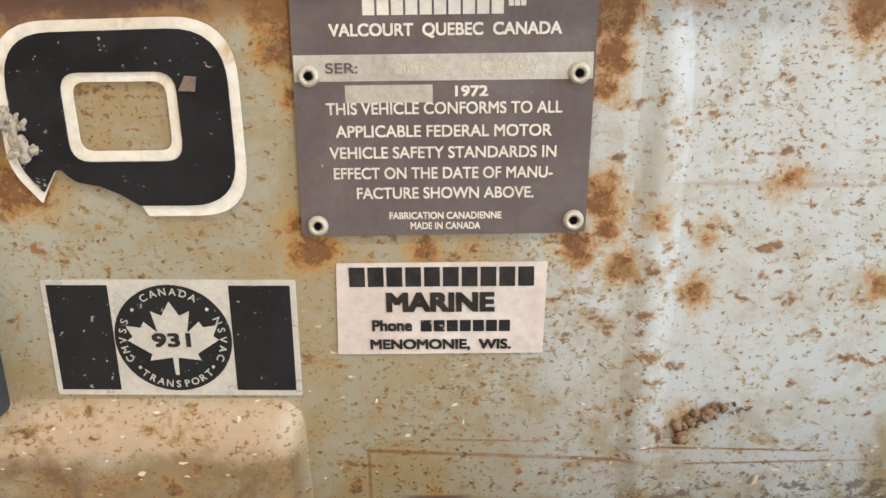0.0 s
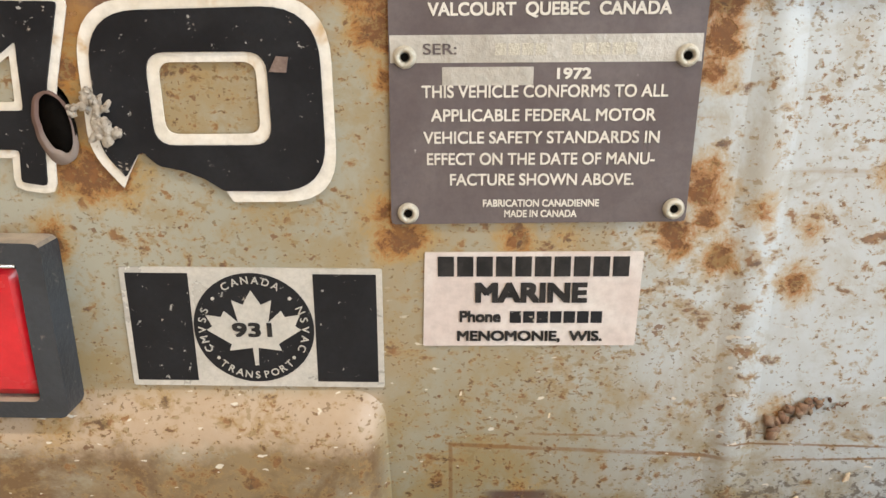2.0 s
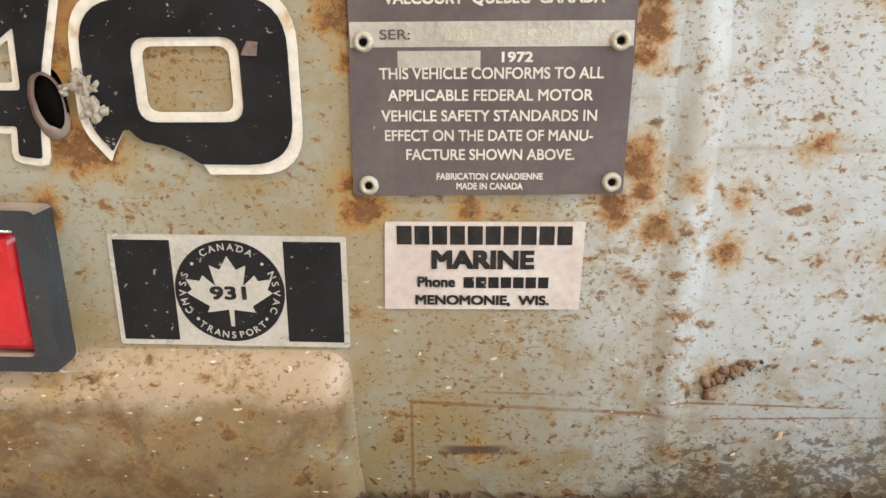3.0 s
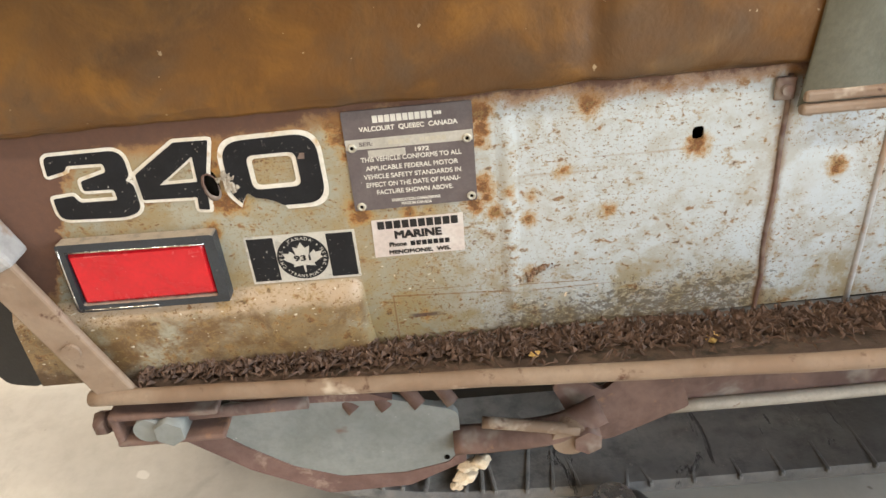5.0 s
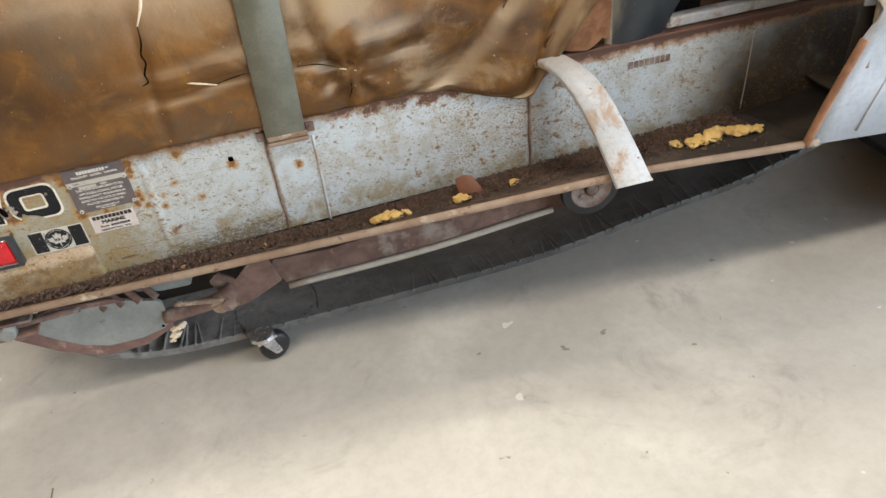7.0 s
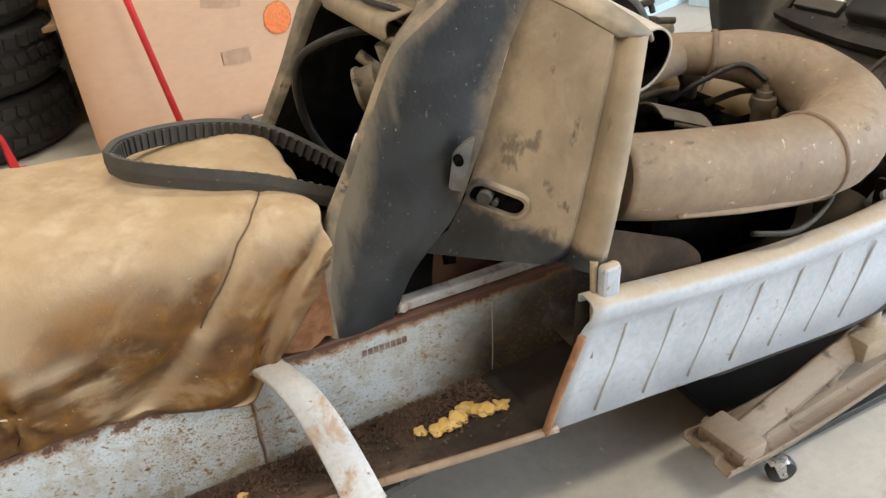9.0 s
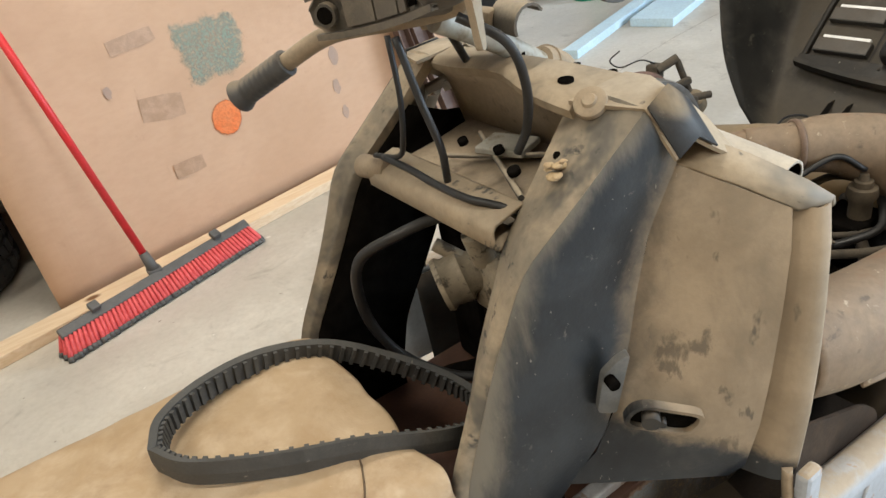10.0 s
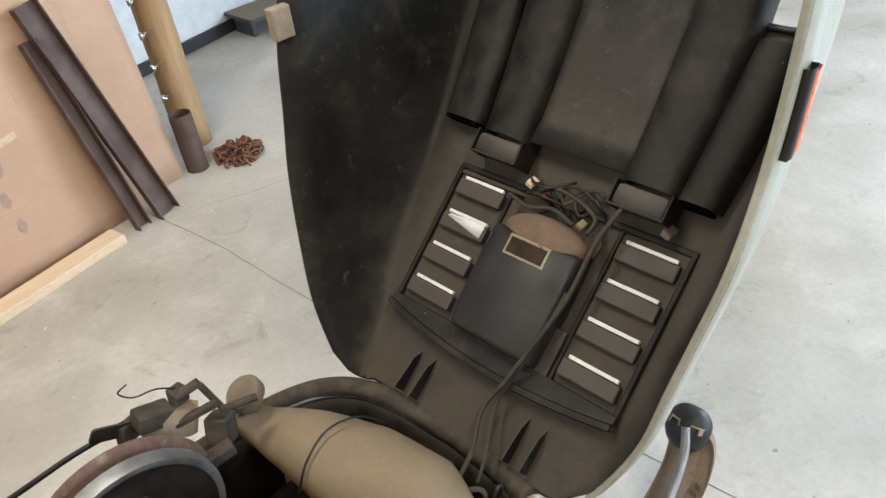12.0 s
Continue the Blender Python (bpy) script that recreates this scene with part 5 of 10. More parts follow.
def build_number():
    root = None
    for digit in ("digit_three", "digit_four", "digit_zero"):
        if digit == "digit_zero":
            white, black = flat_curve(glyph_zero(True), 0.0005), flat_curve(glyph_zero(False), 0.0005)
        else:
            shapes = glyph_three() if digit == "digit_three" else glyph_four()
            if digit == "digit_three":
                white = flat_curve(shapes, 0.0005, 0.0022)
            else:
                white = flat_curve([outset(shapes[0], 0.0022), rounded([(-0.1138, 0.3798), (-0.0977, 0.3798), (-0.0970, 0.3912)], 0.0006, 2)[::-1]], 0.0005)
            black = flat_curve(shapes, 0.0005)
        under = stick("outline", white, M["decal_white"], SLED if root is None else root, Matrix.Translation((0, -0.0006, 0)) @ UPRIGHT, "white outline of the number decal, yellowed")
        if root is None:
            root = under
            root.name = "number_decal"
            tagged(root, "black number 340 decal with white outline, torn")
        stick(digit, black, M["black_ink"], root, Matrix.Translation((0, -0.0011, 0)) @ UPRIGHT, "black digit, scratched")
    # torn backing clinging to the ring
    bm = bmesh.new()
    rng = random.Random(5)
    for k in range(64):
        if k < 46:
            t = rng.uniform(-1, 1)
            c = Vector((-0.0766 - 0.0010 * t + rng.gauss(0, 0.0012), -0.0016 + rng.uniform(-0.0012, 0.0004), 0.3762 + 0.0064 * t))
        else:
            t = rng.random()
            c = Vector((lerp(-0.0842, -0.0775, t), -0.0014 + rng.uniform(-0.0008, 0.0004), lerp(0.3782, 0.3812, t) + rng.gauss(0, 0.0007)))
        m = Matrix.Translation(c) @ Matrix.Rotation(rng.uniform(0, 3), 4, "Y") @ Matrix.Diagonal((rng.uniform(0.6, 1.6), 0.6, rng.uniform(0.6, 1.3), 1))
        bmesh.ops.create_icosphere(bm, subdivisions=2, radius=rng.uniform(0.0006, 0.0015), matrix=m)
    for v in bm.verts:
        v.co += 0.0007 * Vector((noise.noise(v.co * 900), 0.6 * noise.noise(v.co * 800 + Vector((4, 0, 0))), noise.noise(v.co * 850 + Vector((0, 7, 0)))))
    part("torn_backing", smooth(bm, 80), M["fuzz"], root, "torn fuzzy backing")
    bm = bmesh.new()
    ellipse = Matrix.Translation((-0.0877, -0.0017, 0.3745)) @ UPRIGHT @ Matrix.Rotation(radians(11), 4, "Z") @ Matrix.Diagonal((0.64, 1.24, 1, 1))
    lathe(bm, [(0.0060, -0.003), (0.0061, 0.0002), (0.0066, 0.0005), (0.0074, 0.0001), (0.0078, -0.001)], ellipse, 44)
    # the torn lip is broad at the rear and below and gone at the front
    back = ellipse.inverted()
    for v in bm.verts:
        p = back @ v.co
        r = math.hypot(p.x, p.y)
        if r > 0.0060:
            lobe = 0.5 + 0.5 * math.cos(math.atan2(p.y, p.x) - radians(200))
            grown = 0.0060 + (r - 0.0060) * (0.15 + 2.1 * lobe**1.5) + 0.0009 * noise.noise(v.co * 320) * lobe
            p.x, p.y = p.x * grown / r, p.y * grown / r
            v.co = ellipse @ p
        v.co += 0.0005 * Vector((noise.noise(v.co * 260), 0, noise.noise(v.co * 240 + Vector((5, 0, 0)))))
    part("hole_rim", smooth(bm, 60), M["rusty"], TUNNEL, "ragged rusty rim of a hole")
    # near-black disc standing for the shade inside the hole
    bm = bmesh.new()
    lathe(bm, [(0.0, -0.0003), (0.0063, -0.0003), (0.0064, -0.003)], ellipse, 28)
    part("hole_depth", bm, M["dark_hole"], TUNNEL)
    bm = bmesh.new()
    slab(bm, [(-0.0332, 0.3868), (-0.0290, 0.3866), (-0.0283, 0.3902), (-0.0312, 0.3905)], 0.0004, Matrix.Translation((0, -0.0019, 0)))
    part("brown_scrap", bm, M["scrap_brown"], root, "brown scrap stuck on the nought")
    bm = bmesh.new()
    rng = random.Random(15)
    for k in range(46):
        t = rng.random() ** 1.5
        c = Vector((lerp(0.1015, 0.1225, t) + rng.gauss(0, 0.0010), -0.0008, 0.2862 + 0.0088 * math.sin(min(1.0, t * 1.6) * 1.57) + rng.gauss(0, 0.0016 * (1 - t) + 0.0003)))
        m = Matrix.Translation(c) @ Matrix.Rotation(rng.uniform(0, 3), 4, "Y") @ Matrix.Diagonal((rng.uniform(0.7, 1.7), 0.7, 1, 1))
        bmesh.ops.create_icosphere(bm, subdivisions=1, radius=lerp(0.0016, 0.0003, t) * rng.uniform(0.5, 1.2), matrix=m)
    for v in bm.verts:
        v.co += 0.0012 * Vector((noise.noise(v.co * 700), 0, noise.noise(v.co * 750 + Vector((0, 7, 0)))))
    part("dirt_lump", smooth(bm, 80), M["lump"], TUNNEL, "rusty dirt lump with a webbed tail")
    for x, z, w, h in ((0.125, 0.2715, 0.0018, 0.0032), (0.0135, 0.2985, 0.0008, 0.0014), (0.146, 0.2765, 0.0012, 0.0007), (0.1115, 0.2645, 0.0014, 0.0009), (0.082, 0.2775, 0.0008, 0.0010), (0.0385, 0.2915, 0.0006, 0.0014)):
        bm = bmesh.new()
        slab(bm, [(x - w * 0.5, z - h * 0.5), (x + w * 0.4, z - h * 0.3), (x + w * 0.5, z + h * 0.5), (x - w * 0.1, z + h * 0.3)], 0.0006, Matrix.Translation((0, -0.0012, 0)))
        part("pale_flake", bm, M["pale_foam"], TUNNEL)
    # added near-black boxes behind hole and slot, in place of the shade inside
    for x in (-0.1, 0.19):
        bm = bmesh.new()
        box(bm, (x, 0.02, 0.36), (x + 0.03, 0.022, 0.392))
        part("dark_backing", bm, M["dark_hole"], TUNNEL)


build_number()


def bar(bm, x0, x1, z, h, y, index=0):
    box(bm, (x0, y - 0.0001, z - h / 2), (x1, y, z + h / 2), mat_index=index)


def word_bars(name, x0, x1, z, h, y, material, parent, letters):
    """Plain bars in place of a name."""
    step = (x1 - x0) / letters
    for k in range(letters):
        bm = bmesh.new()
        bar(bm, x0 + k * step + step * 0.08, x0 + (k + 1) * step - step * 0.08, z, h, y)
        part(name, bm, material, parent)


def build_plate():
    bm = bmesh.new()
    slab(bm, rounded([(-0.0045, 0.3480), (0.0713, 0.3486), (0.0722, 0.4125), (-0.0036, 0.4125)], 0.0012, 2), 0.0009, Matrix.Translation((0, -0.0012, 0)))
    plate = part("serial_plate", bm, M["plate"], SLED, "brown enamelled serial plate with pale lettering, riveted on")
    y = -0.00125
    bm = bmesh.new()
    box(bm, (-0.0036, y - 0.0001, 0.3886), (0.0714, y, 0.3951))
    part("serial_strip", bm, M["bare"], plate, "bare aluminium serial strip")
    bm = bmesh.new()
    box(bm, (0.0090, y - 0.0001, 0.3832), (0.0312, y, 0.3876))
    part("date_box", bm, M["bare"], plate)
    word_bars("maker_bars", 0.0140, 0.0492, 0.4066, 0.0044, y, M["white_ink"], plate, 10)
    word_bars("maker_bars", 0.0500, 0.0545, 0.4072, 0.0020, y, M["white_ink"], plate, 3)
    for body, size, z, x0, x1, b in (("VALCOURT  QUEBEC  CANADA", 0.0041, 0.4008, 0.0058, 0.0632, 0.00010), ("1972", 0.0036, 0.3858, 0.0366, 0.0447, 0.00010),
                                     ("THIS VEHICLE CONFORMS TO ALL", 0.0042, 0.3816, 0.0040, 0.0640, 0.00006), ("APPLICABLE FEDERAL MOTOR", 0.0042, 0.3758, 0.0062, 0.0615, 0.00006),
                                     ("VEHICLE SAFETY STANDARDS IN", 0.0042, 0.3703, 0.0044, 0.0630, 0.00006), ("EFFECT ON THE DATE OF MANU-", 0.0042, 0.3649, 0.0050, 0.0620, 0.00006),
                                     ("FACTURE SHOWN ABOVE.", 0.0042, 0.3596, 0.0108, 0.0572, 0.00006), ("FABRICATION CANADIENNE", 0.0026, 0.3535, 0.0192, 0.0488, 0.00006), ("MADE IN CANADA", 0.0026, 0.3507, 0.0247, 0.0432, 0.00006)):
        words("lettering", body, size, (x0 + x1) / 2, y - 0.00008, z, M["white_ink"], plate, x1 - x0, b)
    words("lettering", "SER:", 0.0036, 0.0085, y - 0.0002, 0.3917, M["plate"], plate, 0.008, 0.00004)
    # faint stamped figures as bars
    word_bars("stamped_bar", 0.0215, 0.0345, 0.3917, 0.0028, y - 0.0001, M["rivet"], plate, 4)
    word_bars("stamped_bar", 0.0400, 0.0560, 0.3917, 0.0028, y - 0.0001, M["rivet"], plate, 5)
    for x, z in ((0.0, 0.390), (0.068, 0.390), (0.0, 0.351), (0.068, 0.352)):
        bm = bmesh.new()
        lathe(bm, [(0.0, 0.0003), (0.0012, 0.0003), (0.0014, 0.0011), (0.0020, 0.0013), (0.0026, 0.0008), (0.0028, 0.0)], Matrix.Translation((x, -0.0013, z)) @ UPRIGHT, 20)
        rod(bm, (x, -0.0012, z), (x, -0.0020, z), 0.0010, sides=10, mat_index=1)
        part("rivet", bm, [M["rivet"], M["dark_hole"]], plate)
    return plate


build_plate()


def maple_leaf(cx, cz, s):
    half = [(0.0, 1.0), (0.19, 0.62), (0.42, 0.74), (0.32, 0.16), (0.60, 0.46), (0.68, 0.30), (1.0, 0.36), (0.88, 0.06), (1.0, -0.04), (0.50, -0.42), (0.56, -0.60), (0.06, -0.52), (0.04, -1.0)]
    pts = half + [(-x, y) for x, y in half[::-1] if x > 0]
    return [(cx + x * s * 1.16, cz + y * s) for x, y in pts]


def build_transport_label():
    y = -0.0006
    tilt = Matrix.Translation((-0.0427, 0, 0.3182)) @ Matrix.Rotation(radians(0.6), 4, "Y") @ Matrix.Translation((0.0427, 0, -0.3182))
    bm = bmesh.new()
    slab(bm, rounded([(-0.0785, 0.3005), (-0.0077, 0.3005), (-0.0077, 0.3358), (-0.0785, 0.3358)], 0.0006, 2), 0.0006, tilt @ Matrix.Translation((0, y, 0)))
    label = part("transport_label", bm, M["foil"], SLED, "silver and black transport label with a maple leaf")
    for x0, x1 in ((-0.0770, -0.0600), (-0.0263, -0.0093)):
        bm = bmesh.new()
        slab(bm, [(x0, 0.3022), (x1, 0.3022), (x1, 0.3342), (x0, 0.3342)], 0.0001, tilt @ Matrix.Translation((0, y - 0.0001, 0)))
        part("black_bar", bm, M["black_ink"], label)
    bm = bmesh.new()
    slab(bm, oval(-0.0432, 0.3182, 0.0166, 0.0162, 48), 0.0001, Matrix.Translation((0, y - 0.0001, 0)))
    part("black_disc", bm, M["black_ink"], label)
    leaf = flat_curve([maple_leaf(-0.0432, 0.3183, 0.0112)], 0.0001)
    stick("maple_leaf", leaf, M["foil"], label, Matrix.Translation((0, y - 0.0002, 0)) @ UPRIGHT, "silver maple leaf")
    words("lettering", "931", 0.0056, -0.0430, y - 0.0004, 0.3177, M["letter_black"], label, 0.0104, 0.00018)
    for body, mid_angle, span in (("CANADA", 90, 58), ("TRANSPORT", 270, 82), ("CMVSS", 181, 47), ("NSVAC", -1, 47)):
        flip = body == "TRANSPORT"
        for k, ch in enumerate(body):
            t = k / (len(body) - 1) - 0.5
            a = mid_angle + (span * t if flip else -span * t)
            r = 0.0141
            words("lettering", ch, 0.0030, -0.0432 + r * math.cos(radians(a)), y - 0.0003, 0.3182 + r * math.sin(radians(a)), M["foil"], label, None, 0.00002, 270 - a if flip else 90 - a)
    for a in (140, 40, 220, -40):
        bm = bmesh.new()
        slab(bm, oval(-0.0432 + 0.0137 * math.cos(radians(a)), 0.3183 + 0.0137 * math.sin(radians(a)), 0.0005, 0.0005, 10), 0.0001, Matrix.Translation((0, y - 0.0003, 0)))
        part("dot", bm, M["foil"], label)


build_transport_label()


def build_dealer_label():
    bm = bmesh.new()
    slab(bm, rounded([(0.0032, 0.3130), (0.0610, 0.3132), (0.0617, 0.3402), (0.0040, 0.3400)], 0.0004, 2), 0.0005, Matrix.Translation((0, -0.0005, 0)))
    label = part("dealer_label", bm, M["label_pink"], SLED, "small worn silver dealer sticker with black lettering")
    y = -0.00055
    word_bars("name_bar", 0.0070, 0.0585, 0.3361, 0.0056, y, M["letter_black"], label, 10)
    words("lettering", "MARINE", 0.0074, 0.0322, y - 0.00012, 0.3284, M["letter_black"], label, 0.0292, 0.00035)
    words("lettering", "Phone", 0.0044, 0.0187, y - 0.00012, 0.3216, M["letter_black"], label, 0.0108, 0.00016)
    word_bars("number_bar", 0.0265, 0.0520, 0.3216, 0.0034, y, M["black_ink"], label, 7)
    words("lettering", "MENOMONIE,  WIS.", 0.0040, 0.0322, y - 0.00012, 0.3159, M["letter_black"], label, 0.0392, 0.00014)


build_dealer_label()


def build_reflector():
    outer = rounded([(-0.1945, 0.2965), (-0.0935, 0.2955), (-0.0930, 0.3455), (-0.1925, 0.3475)], 0.0025, 3)
    inner = rounded([(-0.1895, 0.3015), (-0.1005, 0.3005), (-0.0998, 0.3395), (-0.1875, 0.3415)], 0.002, 3)
    me = flat_curve([outer, inner[::-1]], 0.009)
    ref = stick("reflector", me, M["bezel"], SLED, Matrix.Translation((0, -0.0052, 0)) @ UPRIGHT, "rectangular red side reflector in a dark bezel")
    bm = bmesh.new()
    nx, nz = 30, 13
    x0, x1, z0, z1 = -0.1890, -0.1002, 0.3010, 0.3400
    grid = []
    for j in range(nz + 1):
        row = []
        for i in range(nx + 1):
            e = min(i, nx - i, j, nz - j)
            row.append((lerp(x0, x1, i / nx), -0.0088 if e else -0.006, lerp(z0, z1, j / nz)))
        grid.append(row)
    sheet(bm, grid, 0.001)
    part("lens", smooth(bm, 30), M["red_lens"], ref, "scratched red lens")
    bm = bmesh.new()
    tube(bm, [(-0.1880, -0.0097, 0.3415), (-0.145, -0.0098, 0.3405), (-0.1000, -0.0097, 0.3395)], 0.0006, 6, 3)
    tube(bm, [(-0.1915, -0.0097, 0.3440), (-0.1925, -0.0098, 0.32), (-0.1935, -0.0097, 0.2985)], 0.0007, 6, 3)
    tube(bm, [(-0.1930, -0.0097, 0.2982), (-0.165, -0.0098, 0.2980), (-0.140, -0.0097, 0.2978)], 0.0006, 6, 3)
    part("trim", bm, M["chrome"], ref, "thin chrome trim line")


build_reflector()


def build_faded_mark():
    """A worn red-brown mark stencilled on the tunnel; it cannot be read."""
    word_bars("faded_mark", 0.785, 0.853, 0.3865, 0.011, -0.0007, M["rusty"], TUNNEL, 8)


build_faded_mark()

# ---- the snowmobile: underside, console, engine bay, hood ----


M["junk"] = plain("dark_dusty_junk", (0.040, 0.034, 0.026), (0.095, 0.078, 0.057), 30, 0.85)


def mirror(p):
    return (p[0], 2 * YC - p[1], p[2])


M["arm_rust"] = plain("arm_red_rust", (0.19, 0.115, 0.098), (0.145, 0.084, 0.07), 30, 0.8, spots=[((0.28, 0.20, 0.165), 50, 0.56, 0.70)])
M["wear"] = plain("pale_wear_strip", (0.42, 0.37, 0.30), (0.50, 0.45, 0.37), 30, 0.6, spots=[((0.20, 0.13, 0.09), 50, 0.60, 0.70)])


def build_undercarriage():
    # drive track: one closed belt
    side = curve_points([(-0.10, 0, 0.20), (-0.135, 0, 0.155), (-0.10, 0, 0.095), (-0.02, 0, 0.055), (0.12, 0, 0.043), (0.45, 0, 0.043), (0.68, 0, 0.050), (0.87, 0, 0.078), (1.04, 0, 0.100), (1.18, 0, 0.140), (1.30, 0, 0.20), (1.27, 0, 0.265), (1.05, 0, 0.275), (0.5, 0, 0.225), (0.0, 0, 0.215), (-0.10, 0, 0.20)], 7)
    bm = bmesh.new()
    grid = []
    for k, p in enumerate(side[:-1]):
        q = side[(k + 1) % (len(side) - 1)] - side[k - 1]
        out = Vector((q.z, 0, -q.x)).normalized()
        w = [p + Vector((0, y, 0)) + out * h for y, h in ((0.028, -0.006), (0.026, 0.0), (0.028, 0.008), (0.06, 0.009), (0.30, 0.009), (0.340, 0.008), (0.342, 0.0), (0.340, -0.006), (0.30, -0.007), (0.06, -0.007))]
        grid.append(w)
    grid.append(grid[0])
    sheet(bm, grid, close=True)
    bmesh.ops.remove_doubles(bm, verts=bm.verts, dist=1e-5)
    track = part("drive_track", smooth(bm, 50), M["rubber"], SLED, "cracked black rubber drive track")
    line = curve_points([(-0.05, 0, 0.07), (0.12, 0, 0.046), (0.45, 0, 0.046), (0.68, 0, 0.053), (0.87, 0, 0.081), (1.04, 0, 0.103), (1.17, 0, 0.14)], 10)
    rng = random.Random(8)
    for k in range(2, len(line) - 1, 1):
        p = line[k]
        bm = bmesh.new()
        j = rng.uniform(-0.006, 0.006)
        way = (line[k + 1] - line[k - 1]).normalized()
        m = Matrix.Translation(p + Vector((j, 0, 0))) @ Matrix.Rotation(-math.atan2(way.z, way.x), 4, "Y") @ Matrix.Rotation(radians(rng.uniform(-14, 14)), 4, "Z")
        box(bm, (-0.0018, 0.0245, -0.001), (0.0022, 0.078, 0.0045), 0.001, m=m, segments=1)
        part("cleat", bm, M["rubber"], track)
    # slide rail and its pale wear strip
    bm = bmesh.new()
    slab(bm, [(0.22, 0.080), (0.40, 0.082), (0.74, 0.096), (0.74, 0.150), (0.60, 0.150), (0.30, 0.128), (0.20, 0.135)], 0.006, Matrix.Translation((0, 0.088, 0)))
    rail = part("slide_rail", bm, M["rusty"], SLED, "rust-brown suspension rail")
    bm = bmesh.new()
    tube(bm, [(0.222, 0.084, 0.077), (0.46, 0.084, 0.080), (0.70, 0.084, 0.099)], 0.0062, 8, 6)
    part("wear_strip", bm, M["wear"], rail, "pale wear strip")
    # idler wheel
    bm = bmesh.new()
    m = Matrix.Translation((0.752, 0.045, 0.158)) @ UPRIGHT
    lathe(bm, [(0.0, 0.010), (0.012, 0.012), (0.014, 0.006), (0.030, 0.003), (0.036, 0.008), (0.040, 0.009), (0.052, 0.008), (0.054, 0.0), (0.052, -0.010), (0.0, -0.010)], m, 32)
    wheel = part("idler_wheel", smooth(bm, 60), M["black_rubber"], SLED, "dark rubber idler wheel with rusty hub")
    bm = bmesh.new()
    lathe(bm, [(0.0, 0.0135), (0.010, 0.0135), (0.0115, 0.0075), (0.030, 0.0045), (0.0375, 0.0095)], m, 28)
    for k in range(5):
        a = 2 * math.pi * k / 5
        rod(bm, m @ Vector((0.021 * math.cos(a), 0.021 * math.sin(a), 0.004)), m @ Vector((0.021 * math.cos(a), 0.021 * math.sin(a), 0.008)), 0.004)
    part("hub", bm, M["rusty"], wheel)
    # rear swing arm with peeling paint
    bm = bmesh.new()
    outline = rounded([(-0.165, 0.192), (-0.105, 0.208), (-0.02, 0.200), (0.045, 0.178), (0.045, 0.128), (0.0, 0.108), (-0.06, 0.105), (-0.115, 0.135), (-0.165, 0.176)], 0.008, 3)
    slab(bm, outline, 0.006, Matrix.Translation((0, -0.004, 0)))
    arm = part("rear_arm", bm, M["arm_paint"], SLED, "grey arm plate with rusty peeling edges")
    bm = bmesh.new()
    slab(bm, rounded([(-0.178, 0.186), (-0.118, 0.134), (-0.062, 0.102), (0.002, 0.104), (0.048, 0.126), (0.047, 0.140), (0.034, 0.126), (0.0, 0.118), (-0.05, 0.119), (-0.085, 0.134), (-0.118, 0.160), (-0.150, 0.190)], 0.003, 3), 0.0075, Matrix.Translation((0, -0.005, 0)))
    part("rusty_edge", bm, M["arm_rust"], arm, "red-brown rusted lower edge")
    bm = bmesh.new()
    slab(bm, rounded([(-0.120, 0.206), (-0.085, 0.1985), (-0.040, 0.1965), (0.0, 0.1935), (-0.02, 0.203), (-0.100, 0.2105)], 0.003, 3), 0.0072, Matrix.Translation((0, -0.0046, 0)))
    part("rust_patch", bm, M["arm_rust"], arm)
    bm = bmesh.new()
    rod(bm, (0.033, -0.002, 0.131), (0.033, -0.0048, 0.131), 0.0022)
    part("bolt_hole", bm, M["dark_hole"], arm)
    # axle bracket and adjuster bolts at the rear end
    bm = bmesh.new()
    box(bm, (-0.198, -0.025, 0.212), (-0.12, 0.02, 0.217), 0.002)
    box(bm, (-0.198, -0.025, 0.188), (-0.12, 0.02, 0.193), 0.002)
    box(bm, (-0.198, -0.024, 0.189), (-0.192, 0.02, 0.215), 0.002)
    bracket = part("axle_bracket", bm, M["rusty"], SLED, "rusty adjuster bracket")
    bm = bmesh.new()
    rod(bm, (-0.213, -0.012, 0.202), (-0.205, -0.012, 0.202), 0.009, sides=6)
    rod(bm, (-0.205, -0.012, 0.202), (-0.06, -0.012, 0.205), 0.0045)
    part("adjuster_bolt", bm, M["rusty"], bracket)
    bm = bmesh.new()
    rod(bm, (-0.155, -0.031, 0.203), (-0.155, -0.010, 0.203), 0.011, 0.0115, 6)
    rod(bm, (-0.172, -0.026, 0.203), (-0.172, -0.010, 0.203), 0.010, sides=16)
    part("axle_nut", bm, M["arm_paint"], bracket)
    # springs, rocker and links half hidden under the board
    def link(name, line, r, material="rusty", flat=1.0, parent=SLED, label=""):
        bm = bmesh.new()
        tube(bm, line, r, 10, 5, flat=flat)
        return part(name, bm, M[material], parent, label)

    strut = link("torsion_arm", [(0.040, -0.006, 0.150), (0.075, -0.008, 0.152), (0.118, -0.010, 0.158), (0.150, -0.006, 0.170)], 0.011, flat=0.5, label="rusty torsion arm")
    bm = bmesh.new()
    slab(bm, rounded([(0.122, 0.120), (0.162, 0.122), (0.221, 0.150), (0.208, 0.196), (0.190, 0.206), (0.154, 0.172), (0.130, 0.192), (0.116, 0.180), (0.128, 0.152)], 0.004, 3), 0.005, Matrix.Translation((0, 0.010, 0)))
    rocker = part("rocker_plate", bm, M["rusty"], SLED, "forked rusty rocker plate")
    bm = bmesh.new()
